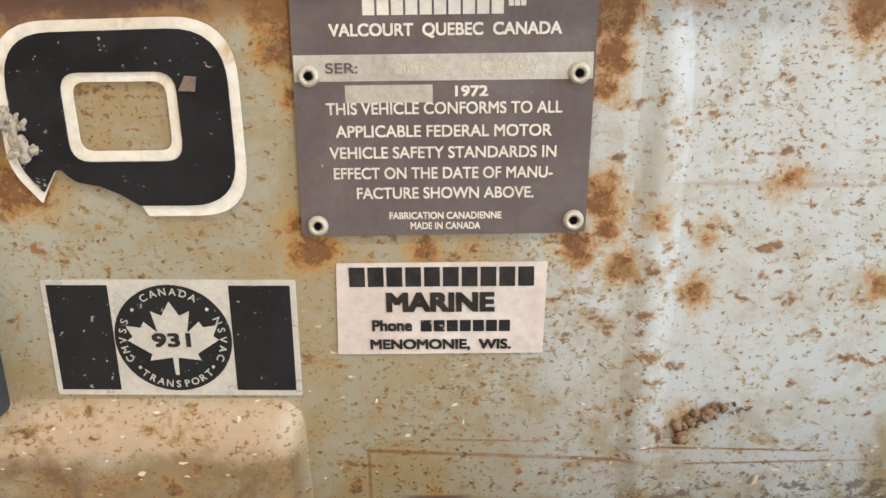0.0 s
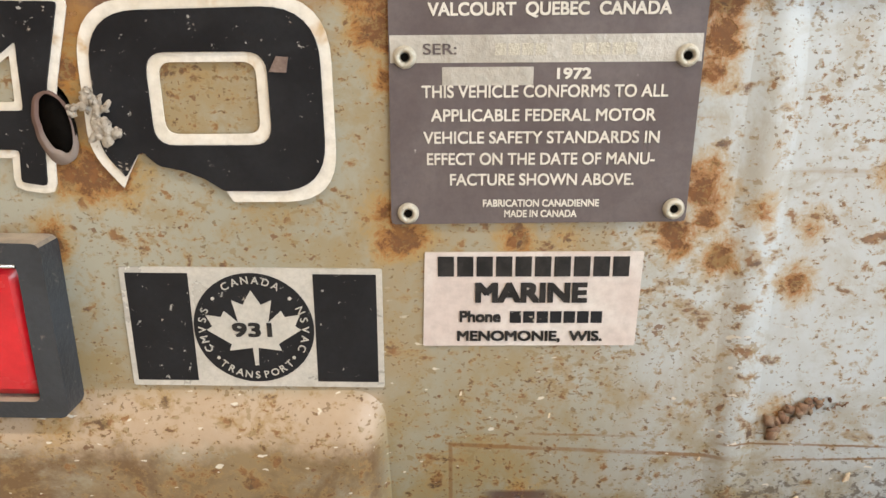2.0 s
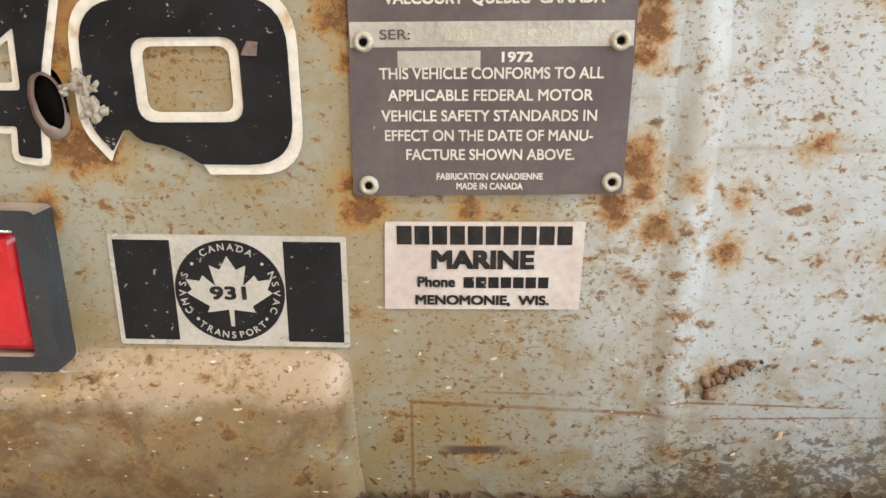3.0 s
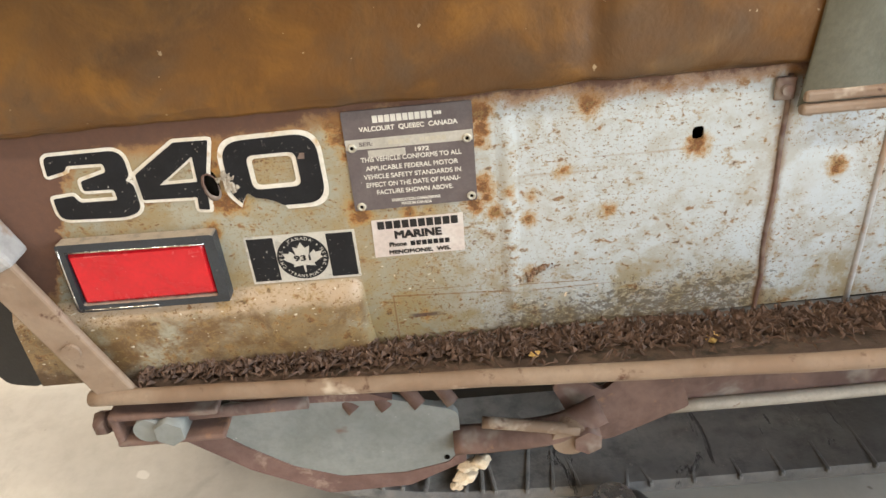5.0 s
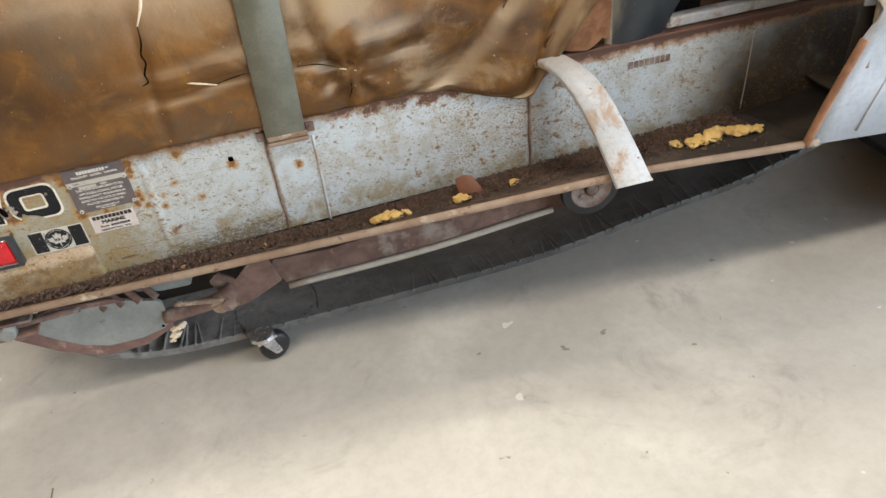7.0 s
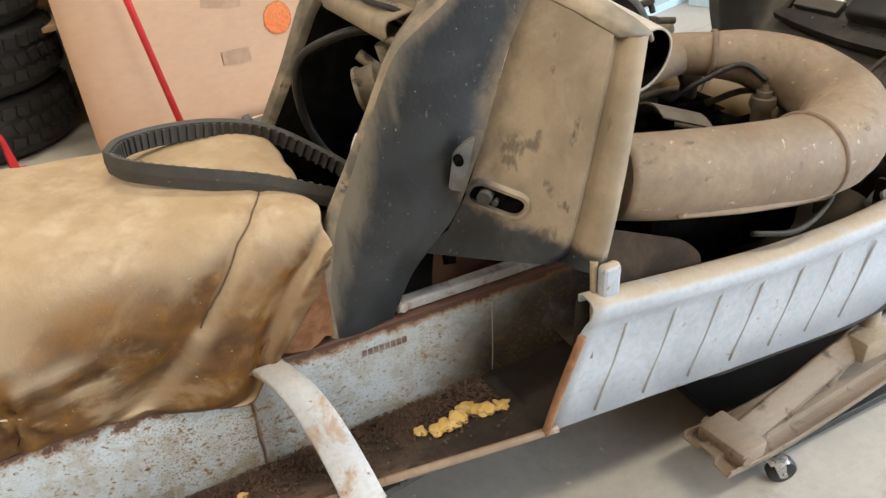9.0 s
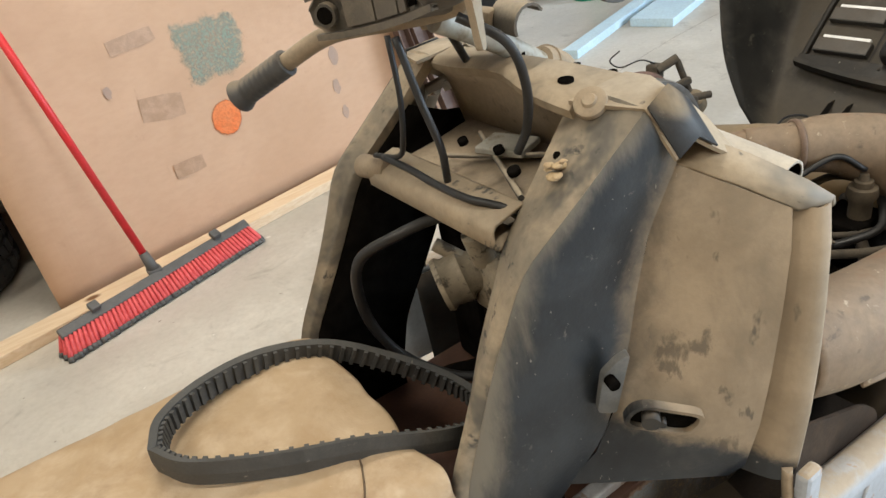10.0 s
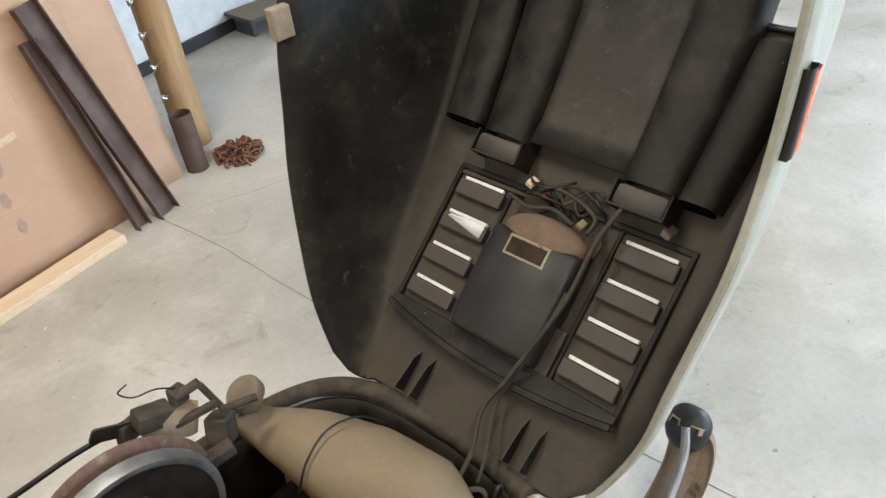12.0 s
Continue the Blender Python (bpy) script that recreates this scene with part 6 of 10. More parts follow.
    rod(bm, (0.138, 0.012, 0.152), (0.138, -0.022, 0.152), 0.011, sides=6)
    part("rocker_bolt", bm, M["rusty"], rocker)
    bm = bmesh.new()
    rod(bm, (0.126, -0.006, 0.152), (0.126, -0.018, 0.152), 0.016, 0.014, 18)
    part("rocker_bush", smooth(bm), M["lip"], rocker)
    link("pull_rod", [(0.062, -0.012, 0.172), (0.10, -0.014, 0.166), (0.132, -0.016, 0.160)], 0.0045, "lip", parent=rocker)
    bm = bmesh.new()
    slab(bm, rounded([(0.010, 0.188), (0.045, 0.178), (0.088, 0.176), (0.096, 0.192), (0.060, 0.208), (0.018, 0.208)], 0.004, 3), 0.004, Matrix.Translation((0, 0.020, 0)))
    part("upper_arm_plate", bm, M["arm_paint"], SLED, "grey painted arm plate")
    for k in range(4):
        bm = bmesh.new()
        rod(bm, (-0.048 + 0.024 * k, 0.010, 0.205 + 0.003 * (k % 2)), (-0.030 + 0.024 * k, -0.004, 0.186), 0.0055, sides=10)
        part("spring_coil", smooth(bm), M["rusty"], strut)
    link("cross_shaft", [(-0.03, 0.06, 0.19), (0.02, 0.03, 0.187), (0.07, 0.04, 0.20), (0.12, 0.08, 0.19)], 0.006)
    # dark inner side seen between the links
    bm = bmesh.new()
    slab(bm, rounded([(-0.06, 0.13), (0.20, 0.13), (0.24, 0.215), (-0.06, 0.225)], 0.01, 2), 0.004, Matrix.Translation((0, 0.060, 0)))
    part("skid_plate", bm, M["dark_metal"], SLED, "dark inner skid plate")
    # rear flap and its bar
    bm = bmesh.new()
    m = Matrix.Translation((-0.187, -0.014, 0.240)) @ Matrix.Rotation(radians(-22), 4, "Y")
    box(bm, (-0.013, -0.008, -0.012), (0.013, -0.002, 0.24), 0.002, m=m)
    box(bm, (-0.013, -0.002, -0.012), (-0.009, 0.012, 0.24), 0.001, m=m)
    rod(bm, m @ Vector((0, -0.006, 0.038)), m @ Vector((0, -0.0105, 0.038)), 0.006)
    bar_ = part("rear_bar", bm, M["lip"], SLED, "dull worn metal bar at the tail")
    bm = bmesh.new()
    box(bm, (-0.0150, -0.0100, 0.105), (0.0150, 0.0130, 0.25), 0.003, m=m)
    part("bar_sleeve", bm, M["rail_paint"], bar_, "grey metal sleeve on the bar")
    bm = bmesh.new()
    slab(bm, rounded([(-0.200, 0.300), (-0.232, 0.262), (-0.253, 0.226), (-0.272, 0.207), (-0.296, 0.212), (-0.330, 0.30), (-0.31, 0.37)], 0.006, 3), 0.30, Matrix.Translation((0, 0.028, 0)))
    part("snow_flap", bm, M["black_rubber"], SLED, "black rubber snow flap")


build_undercarriage()


M["latch_grey"] = plain("latch_grey_metal", (0.12, 0.125, 0.125), (0.17, 0.17, 0.165), 30, 0.5)
M["pale_tube"] = plain("pale_dusty_tube", (0.33, 0.325, 0.285), (0.42, 0.41, 0.365), 12, 0.55, 0.1, spots=[((0.20, 0.165, 0.11), 22, 0.52, 0.70)])
M["housing_face"] = plain("dusty_housing_face", (0.115, 0.103, 0.085), (0.17, 0.15, 0.122), 40, 0.75)
M["leg_dust"] = plain("leg_edge_dust", (0.20, 0.17, 0.125), (0.335, 0.275, 0.195), 13, 0.75, spots=[((0.085, 0.078, 0.066), 10, 0.48, 0.66), ((0.05, 0.048, 0.043), 34, 0.60, 0.70)])
M["bared"] = plain("bared_foam", (0.50, 0.38, 0.22), (0.42, 0.31, 0.19), 80, 0.9)


def straight(line, n):
    """Even steps along straight stretches, with a little rounding at the corners."""
    pts = [Vector(a).lerp(Vector(b), k / n) for a, b in zip(line, line[1:]) for k in range(n)] + [Vector(line[-1])]
    return [p if k in (0, len(pts) - 1) else pts[k - 1].lerp(pts[k + 1], 0.5).lerp(p, 0.4) for k, p in enumerate(pts)]


def build_console():
    # near leg: black outer face between the rear edge and the crease
    rear = [(0.748, 0.004, 0.425), (0.745, 0.006, 0.500), (0.764, 0.016, 0.590), (0.832, 0.035, 0.690), (0.890, 0.044, 0.775), (0.958, 0.040, 0.850), (1.03, 0.045, 0.905)]
    crease = [(0.836, 0.002, 0.425), (0.868, -0.010, 0.500), (0.930, -0.028, 0.575), (0.985, -0.022, 0.660), (1.035, 0.0, 0.735), (1.084, 0.022, 0.803), (1.135, 0.050, 0.872)]
    # where the dusty rear and top of the leg turns into its black outer face
    bound = [(0.757, -0.001, 0.425), (0.756, -0.001, 0.500), (0.778, 0.004, 0.590), (0.828, 0.010, 0.690), (0.874, 0.004, 0.784), (0.948, -0.003, 0.836), (1.020, -0.009, 0.888)]
    crease[-1] = (1.041, -0.025, 0.833)
    crease[-2] = (1.012, -0.016, 0.770)
    crease[-3] = (0.993, -0.017, 0.716)
    crease[3] = (0.966, -0.027, 0.660)
    crease[2] = (0.926, -0.029, 0.575)
    top_in = [(0.768, 0.018, 0.428), (0.768, 0.020, 0.500), (0.788, 0.032, 0.588), (0.842, 0.050, 0.690), (0.893, 0.056, 0.782), (0.962, 0.068, 0.842), (1.012, 0.070, 0.893)]
    console = None
    for side in (lambda p: p, mirror):
        near = side is not mirror
        push = -1 if near else 1
        lines = [[Vector(side(p)) for p in straight(l, 6)] for l in (rear[:4] + [(0.884, 0.040, 0.783), (0.950, 0.040, 0.842), (1.012, 0.040, 0.897)], bound, crease, top_in)]
        bm = bmesh.new()
        grid = []
        for r, b, c, i in zip(*lines):
            grid.append([b, b.lerp(c, 0.10) + Vector((0, push * 0.003, 0)), b.lerp(c, 0.35) + Vector((0, push * 0.005, 0)), b.lerp(c, 0.65) + Vector((0, push * 0.004, 0)), b.lerp(c, 0.88), c])
        sheet(bm, grid, 0.004)
        ob = part("console_leg", smooth(bm, 60), M["console_side"], SLED if console is None else console, "black moulded console leg, scuffed and dusty")
        if console is None:
            console = ob
            console.name = "console"
            tagged(console, "scuffed black moulded console, dusty")
        # dusty rear edge, widening into a broad saddle on top
        bm = bmesh.new()
        grid = []
        for k, (r, b, c, i) in enumerate(zip(*lines)):
            t = k / (len(lines[0]) - 1)
            if not near:
                r = b.lerp(r, lerp(0.35, 1.0, max(0.0, (t - 0.5) / 0.5)))
                i = r.lerp(i, 0.4)
            mid = r.lerp(b, 0.45)
            grid.append([b + Vector((0.001, 0, 0)), b.lerp(r, 0.3) + Vector((-0.002, push * 0.001, 0.002)), mid + Vector((-0.003, 0, 0.003)), r, r.lerp(i, 0.6), i, i + Vector((0.010, 0, -0.010))])
        sheet(bm, grid, 0.003)
        part("leg_edge", smooth(bm, 70), M["leg_dust"], console, "dust-covered rear edge and top")
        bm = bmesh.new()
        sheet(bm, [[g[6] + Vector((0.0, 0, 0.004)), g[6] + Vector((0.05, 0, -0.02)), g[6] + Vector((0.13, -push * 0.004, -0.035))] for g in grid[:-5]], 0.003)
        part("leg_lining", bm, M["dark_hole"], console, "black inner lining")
        # folded black tip where leg, deck and side panel meet
        bm = bmesh.new()
        shoulder = [[(0.990, 0.056, 0.894), (1.000, 0.020, 0.893), (1.018, -0.009, 0.889), (1.030, -0.034, 0.842)],
                    [(1.066, 0.056, 0.898), (1.066, 0.025, 0.899), (1.060, 0.004, 0.895), (1.048, -0.040, 0.858)],
                    [(1.080, 0.056, 0.884), (1.082, 0.024, 0.882), (1.080, -0.002, 0.876), (1.070, -0.043, 0.842)],
                    [(1.110, 0.056, 0.868), (1.112, 0.022, 0.862), (1.108, -0.006, 0.850), (1.096, -0.045, 0.824)],
                    [(1.118, 0.056, 0.80), (1.124, 0.02, 0.80), (1.126, 0.0, 0.80), (1.124, -0.05, 0.796)]]
        sheet(bm, [[side(p) for p in row] for row in shoulder], 0.004)
        part("console_shoulder", smooth(bm, 50), M["console_dusty"], console, "dusty shoulder of the console")
        bm = bmesh.new()
        tip = [[Vector(side(shoulder[k][j])) + Vector((0.0005, push * 0.0035, 0.0025)) for j in (2, 3)] for k in (0, 1, 2)]
        sheet(bm, tip, 0.002)
        part("console_tip", bm, M["console_black"], console, "black corner of the console")
        # flared side panel with a flange at its front and a turned-in lower edge
        cr = [(0.880, -0.012, 0.525), (0.915, -0.026, 0.556), (0.940, -0.030, 0.60), (0.966, -0.026, 0.66), (0.995, -0.016, 0.72), (1.014, -0.016, 0.773), (1.040, -0.024, 0.832)]
        fl = [(1.022, -0.118, 0.514), (1.030, -0.129, 0.530), (1.040, -0.134, 0.585), (1.052, -0.133, 0.64), (1.066, -0.130, 0.70), (1.082, -0.124, 0.752), (1.098, -0.112, 0.787)]
        fo = [(1.052, -0.156, 0.512), (1.056, -0.158, 0.527), (1.068, -0.157, 0.585), (1.080, -0.153, 0.64), (1.093, -0.146, 0.70), (1.106, -0.137, 0.752), (1.120, -0.125, 0.787)]
        bm = bmesh.new()
        grid = []
        rows_ = 18
        for k in range(rows_ + 1):
            t = k / rows_ * 6
            i = min(int(t), 5)
            c, f, o = (Vector(l[i]).lerp(Vector(l[i + 1]), t - i) for l in (cr, fl, fo))
            h = max(0.0, (t - 0.6) / 5.4)
            swell = math.sin(math.pi * min(1, h * 0.94 + 0.03)) * 0.014
            row = [c]
            for q in (0.06, 0.15, 0.25, 0.35, 0.45, 0.55, 0.65, 0.75, 0.85, 0.94):
                p = c.lerp(f, q)
                p.y -= swell * math.sin(math.pi * q)
                row.append(p)
            row += [f + Vector((0.0, 0.009, 0)), f + Vector((0.007, 0.011, 0)), f.lerp(o, 0.30) + Vector((0.004, 0.001, 0)), f.lerp(o, 0.6) + Vector((0.001, -0.002, 0)), o, o + Vector((0.012, 0.004, 0))]
            grid.append([side(p) for p in row])
        sheet(bm, grid, 0.004)
        part("side_panel", smooth(bm, 60), M["console_side"], console, "dust-covered flared side panel")
        # upper lip of the side panel, running forward to the cowl
        bm = bmesh.new()
        lip = ([(1.040, -0.024, 0.834), (1.070, -0.070, 0.813), (1.098, -0.112, 0.789), (1.126, -0.124, 0.787)], [(1.078, -0.008, 0.846), (1.104, -0.056, 0.826), (1.128, -0.100, 0.802), (1.136, -0.122, 0.789)], [(1.092, 0.0, 0.838), (1.116, -0.05, 0.816), (1.138, -0.095, 0.790), (1.140, -0.121, 0.779)])
        sheet(bm, [[side(p) for p in r] for r in lip], 0.004)
        part("panel_lip", bm, M["console_dusty"], console)
    # narrow top deck, tray below it and rear cross bar
    bm = bmesh.new()
    grid, front = [], []
    for k in range(13):
        y = lerp(0.052, 0.313, k / 12)
        arch = 0.006 * math.sin(math.pi * k / 12)
        back = 0.986 + 0.028 * min(1.0, max(0.0, (y - 0.06) / 0.13)) + 0.004 * math.sin(y * 40)
        ridge = 1.072 - 0.020 * min(1.0, max(0.0, (y - 0.03) / 0.15))
        front.append([(1.050, y, 0.800), (1.034, y, 0.862), (back + 0.002, y, 0.884 + arch)])
        grid.append([(back + 0.001, y, 0.876 + arch), (back - 0.003, y, 0.886 + arch), (back + 0.004, y, 0.893 + arch), (lerp(back, ridge, 0.5), y, 0.894 + arch), (ridge - 0.006, y, 0.897 + arch), (ridge, y, 0.894 + arch), (ridge + 0.008, y, 0.884 + arch), (ridge + 0.040, y, 0.866), (ridge + 0.046, y, 0.858), (ridge + 0.048, y, 0.80)])
    sheet(bm, grid, 0.004)
    part("top_deck", smooth(bm, 50), M["console_dusty"], console, "dusty top deck of the console")
    bm = bmesh.new()
    sheet(bm, front, 0.003)
    part("deck_front", bm, M["dusty_metal"], console, "dusty wall under the deck")
    bm = bmesh.new()
    sheet(bm, [[(0.940, y, 0.780), (0.950, y, 0.792), (0.99, y, 0.796), (1.048, y, 0.806)] for y in (0.060, 0.12, 0.18, 0.24, 0.300)], 0.003)
    tray = part("console_tray", bm, M["dusty_metal"], console, "dusty tray behind the cross bar")
    for line, r in (([(0.945, 0.085, 0.803), (0.975, 0.150, 0.806), (1.010, 0.230, 0.815)], 0.0035), ([(0.955, 0.235, 0.806), (0.985, 0.180, 0.808), (1.015, 0.120, 0.814)], 0.003)):
        bm = bmesh.new()
        tube(bm, line, r, 8, 5)
        part("tray_rod", bm, M["housing"], tray)
    bm = bmesh.new()
    box(bm, (-0.022, -0.030, -0.004), (0.022, 0.030, 0.004), 0.002, m=Matrix.Translation((1.005, 0.175, 0.815)) @ Matrix.Rotation(radians(20), 4, "Z"))
    part("tray_plate", bm, M["pale_tube"], tray, "bare bracket plate")
    for x, y, z, r in ((0.968, 0.12, 0.8135, 0.007), (0.982, 0.16, 0.822, 0.006), (0.978, 0.22, 0.819, 0.006)):
        bm = bmesh.new()
        rod(bm, (x, y, z - 0.003), (x - 0.002, y, z + 0.003), r, sides=14)
        part("bolt_hole", bm, M["dark_hole"], tray)
    bm = bmesh.new()
    sheet(bm, [[(0.922, y, 0.780), (0.892, y, 0.776), (0.886, y, 0.781), (0.885, y, 0.799), (0.890, y, 0.806), (0.924, y, 0.814), (0.931, y, 0.811), (0.932, y, 0.790)] for y in (0.060, 0.15, 0.22, 0.290)], 0.004)
    part("cross_bar", bm, M["console_dusty"], console, "dusty cross bar")
    bm = bmesh.new()
    rod(bm, (0.900, 0.262, 0.802), (0.893, 0.312, 0.797), 0.013, 0.0145)
    part("bar_end", bm, M["dusty_metal"], console)
    rng = random.Random(12)
    bm = bmesh.new()
    for k in range(9):
        bmesh.ops.create_icosphere(bm, subdivisions=2, radius=rng.uniform(0.003, 0.007), matrix=Matrix.Translation((0.945 + rng.gauss(0, 0.006), 0.030 + rng.gauss(0, 0.005), 0.846 + rng.gauss(0, 0.004))) @ Matrix.Diagonal((1.2, 1, 0.45, 1)))
    for v in bm.verts:
        v.co += 0.002 * Vector((noise.noise(v.co * 400), noise.noise(v.co * 380 + Vector((3, 0, 0))), 0))
    part("bared_foam", smooth(bm, 80), M["bared"], console, "pale bared patch on the console edge")
    bm = bmesh.new()
    rod(bm, (0.897, 0.112, 0.797), (0.889, 0.112, 0.797), 0.005)
    part("fixing_hole", bm, M["dark_hole"], console)
    bm = bmesh.new()
    rod(bm, (0.972, 0.049, 0.846), (0.962, 0.047, 0.852), 0.004)
    part("fixing_hole", bm, M["dark_hole"], console)
    for x, y, z, r in ((1.021, 0.091, 0.8975, 0.008), (1.092, 0.150, 0.882, 0.005), (1.100, 0.105, 0.879, 0.005), (1.055, 0.195, 0.900, 0.004)):
        bm = bmesh.new()
        rod(bm, (x, y, z - 0.004), (x, y, z + 0.002), r, sides=14)
        part("fixing_hole", bm, M["dark_hole"], console)
    bm = bmesh.new()
    lathe(bm, [(0.0, 0.0075), (0.006, 0.0075), (0.0075, 0.0045), (0.013, 0.0045), (0.0155, 0.003), (0.016, -0.002), (0.014, -0.008)], Matrix.Translation((0.998, 0.036, 0.893)) @ Matrix.Rotation(radians(-38), 4, "Y") @ Matrix.Rotation(radians(18), 4, "X"), 22)
    part("knob", smooth(bm, 50), M["dusty_metal"], console, "dusty choke knob")
    bm = bmesh.new()
    lathe(bm, [(0.0, 0.003), (0.003, 0.0028), (0.005, 0.001), (0.005, 0.0)], Matrix.Translation((0.852, 0.0, 0.608)) @ UPRIGHT @ Matrix.Rotation(radians(-10), 4, "X"), 14)
    part("screw", bm, M["rivet"], console)
    # ignition opening with key latch
    bm = bmesh.new()
    m = Matrix.Translation((0.959, -0.076, 0.609)) @ Matrix.Rotation(radians(-38), 4, "Z") @ Matrix.Rotation(radians(14), 4, "X") @ Matrix.Rotation(radians(24), 4, "Y")
    me = flat_curve([rounded([(-0.039, -0.0195), (0.039, -0.0195), (0.039, 0.0195), (-0.039, 0.0195)], 0.019, 6), rounded([(-0.034, -0.0150), (0.034, -0.0150), (0.034, 0.0150), (-0.034, 0.0150)], 0.0146, 6)[::-1]], 0.009)
    frame_ = stick("switch_bezel", me, M["console_side"], console, m @ UPRIGHT, "moulded oval recess")
    bm = bmesh.new()
    slab(bm, rounded([(-0.035, -0.0160), (0.035, -0.0160), (0.035, 0.0160), (-0.035, 0.0160)], 0.0150, 6), 0.003, m @ Matrix.Translation((0, 0.001, 0)))
    part("recess", bm, M["dark_hole"], frame_)
    bm = bmesh.new()
    rod(bm, m @ Vector((-0.014, 0.004, 0.002)), m @ Vector((-0.017, -0.012, 0.003)), 0.009)
    rod(bm, m @ Vector((0.0, 0.004, -0.003)), m @ Vector((-0.002, -0.008, -0.002)), 0.004)
    part("switch", bm, M["grey_box"], frame_)
    bm = bmesh.new()
    slab(bm, rounded([(-0.013, -0.034), (0.006, -0.036), (0.010, 0.014), (0.012, 0.036), (0.002, 0.030), (-0.012, 0.012)], 0.005, 3), 0.010, Matrix.Translation((0.930, -0.042, 0.648)) @ Matrix.Rotation(radians(-30), 4, "Z") @ Matrix.Rotation(radians(8), 4, "Y"))
    latch = part("hood_latch", bm, M["latch_grey"], console, "dull grey hood latch")
    bm = bmesh.new()
    rod(bm, (0.926, -0.040, 0.657), (0.9225, -0.0505, 0.657), 0.006)
    part("latch_hole", bm, M["dark_hole"], latch)
    return console


CONSOLE = build_console()


def build_handlebar():
    c = Vector((0.935, 0.19, 0.99))
    bm = bmesh.new()
    tube(bm, [(1.505, 0.225, 0.592), (1.36, 0.23, 0.69), (1.23, 0.245, 0.785), (1.17, 0.235, 0.830), (1.10, 0.212, 0.872), (1.02, 0.20, 0.925), (0.95, 0.195, 0.965)], 0.0125, 14, 6)
    column = part("steering_column", bm, M["pale_tube"], SLED, "dusty bare steering column tube")
    bm = bmesh.new()
    a, b = Vector((1.10, 0.212, 0.872)), Vector((1.13, 0.222, 0.853))
    rod(bm, a, b, 0.023, 0.023, 20)
    rod(bm, a - (b - a) * 0.3, a, 0.018, 0.021, 20)
    part("column_collar", smooth(bm), M["dusty_metal"], column)
    bm = bmesh.new()
    tube(bm, [(0.897, -0.098, 1.040), (0.911, 0.016, 1.033), (0.92, 0.08, 1.022), (0.945, 0.15, 0.985), (0.935, 0.24, 0.965), (0.90, 0.33, 0.950), (0.868, 0.40, 0.918), (0.822, 0.455, 0.882)], 0.011, 12, 6)
    bar_ = part("handlebar", bm, M["dusty_metal"], SLED, "bent steel handlebar with rubber grips, turned aside")
    for a, b, r, mt in (((0.911, 0.018, 1.033), (0.8965, -0.100, 1.040), 0.0172, "smooth_grip"), ((0.868, 0.400, 0.918), (0.818, 0.460, 0.880), 0.0165, "grip")):
        a, b = Vector(a), Vector(b)
        bm = bmesh.new()
        m = Matrix.Translation(a) @ (b - a).to_track_quat("Z", "Y").to_matrix().to_4x4()
        L = (b - a).length
        prof = [(0.012, 0.0), (r, 0.001)]
        for k in range(8):
            z = L * (0.08 + 0.8 * k / 8)
            prof += [(r, z), (r - (0.0004 if mt == "smooth_grip" else 0.0012), z + L * 0.03), (r, z + L * 0.06)]
        prof += [(r + 0.004, L * 0.95), (r + 0.004, L * 0.99), (r, L), (0.007, L + 0.001), (0.0065, L - 0.004), (0.0, L - 0.004)]
        lathe(bm, prof, m, 24)
        g = part("grip", smooth(bm, 50), M[mt], bar_, "grey rubber grip")
        bm = bmesh.new()
        rod(bm, m @ Vector((0, 0, L - 0.0035)), m @ Vector((0, 0, L - 0.0015)), 0.0062)
        part("grip_plug", bm, M["brass"], g)
    bm = bmesh.new()
    rod(bm, (0.916, 0.095, 1.0205), (0.911, 0.016, 1.033), 0.0130, 0.0128, 20)
    part("bare_bar", smooth(bm), M["steel"], bar_, "bare silver stretch of the bar")
    # crescent control housing curving round the clamp
    def arc(t, a, b, c):
        a, b, c = Vector(a), Vector(b), Vector(c)
        return a * (1 - t) * (1 - 2 * t) + b * 4 * t * (1 - t) + c * t * (2 * t - 1)

    def brim(t):
        return arc(t, (0.871, 0.323, 0.995), (0.908, 0.238, 1.017), (0.896, 0.105, 1.044))

    def sill(t):
        return arc(t, (0.874, 0.318, 0.953), (0.911, 0.242, 0.962), (0.901, 0.110, 0.998))

    def top_far(t):
        return arc(t, (0.890, 0.334, 0.990), (0.972, 0.258, 1.020), (0.952, 0.100, 1.030))

    def low_far(t):
        return arc(t, (0.892, 0.330, 0.958), (0.978, 0.252, 0.968), (0.960, 0.105, 0.985))

    bm = bmesh.new()
    grid = []
    for t in np.linspace(0.0, 1.0, 22):
        a, b, c, d = brim(t), top_far(t), low_far(t), sill(t)
        end = min(1.0, 6 * t + 0.35, 6 * (1 - t) + 0.35)
        lump = 0.0035 * noise.noise((t * 7, 1, 3)) + 0.006 * math.exp(-((t - 0.55) / 0.18) ** 2)
        mid = (a + b + c + d) / 4
        ring = [a, a.lerp(b, 0.12) + Vector((0, 0, 0.006 + lump * 0.4)), a.lerp(b, 0.4) + Vector((0, 0, 0.012 + lump)), a.lerp(b, 0.75) + Vector((0, 0, 0.011 + lump)), b + Vector((0, 0, 0.004)), b.lerp(c, 0.2) + Vector((0.004, 0.003, 0)), b.lerp(c, 0.7), c, c.lerp(d, 0.5) + Vector((0, 0, -0.006)), d, d.lerp(a, 0.10) + Vector((0.004, 0.003, 0)), d.lerp(a, 0.88) + Vector((0.004, 0.003, 0))]
        grid.append([mid.lerp(p, end) for p in ring])
    sheet(bm, grid, close=True)
    bm.verts.ensure_lookup_table()
    bm.faces.new(list(bm.verts[:12]))
    bm.faces.new(list(bm.verts[-12:]))
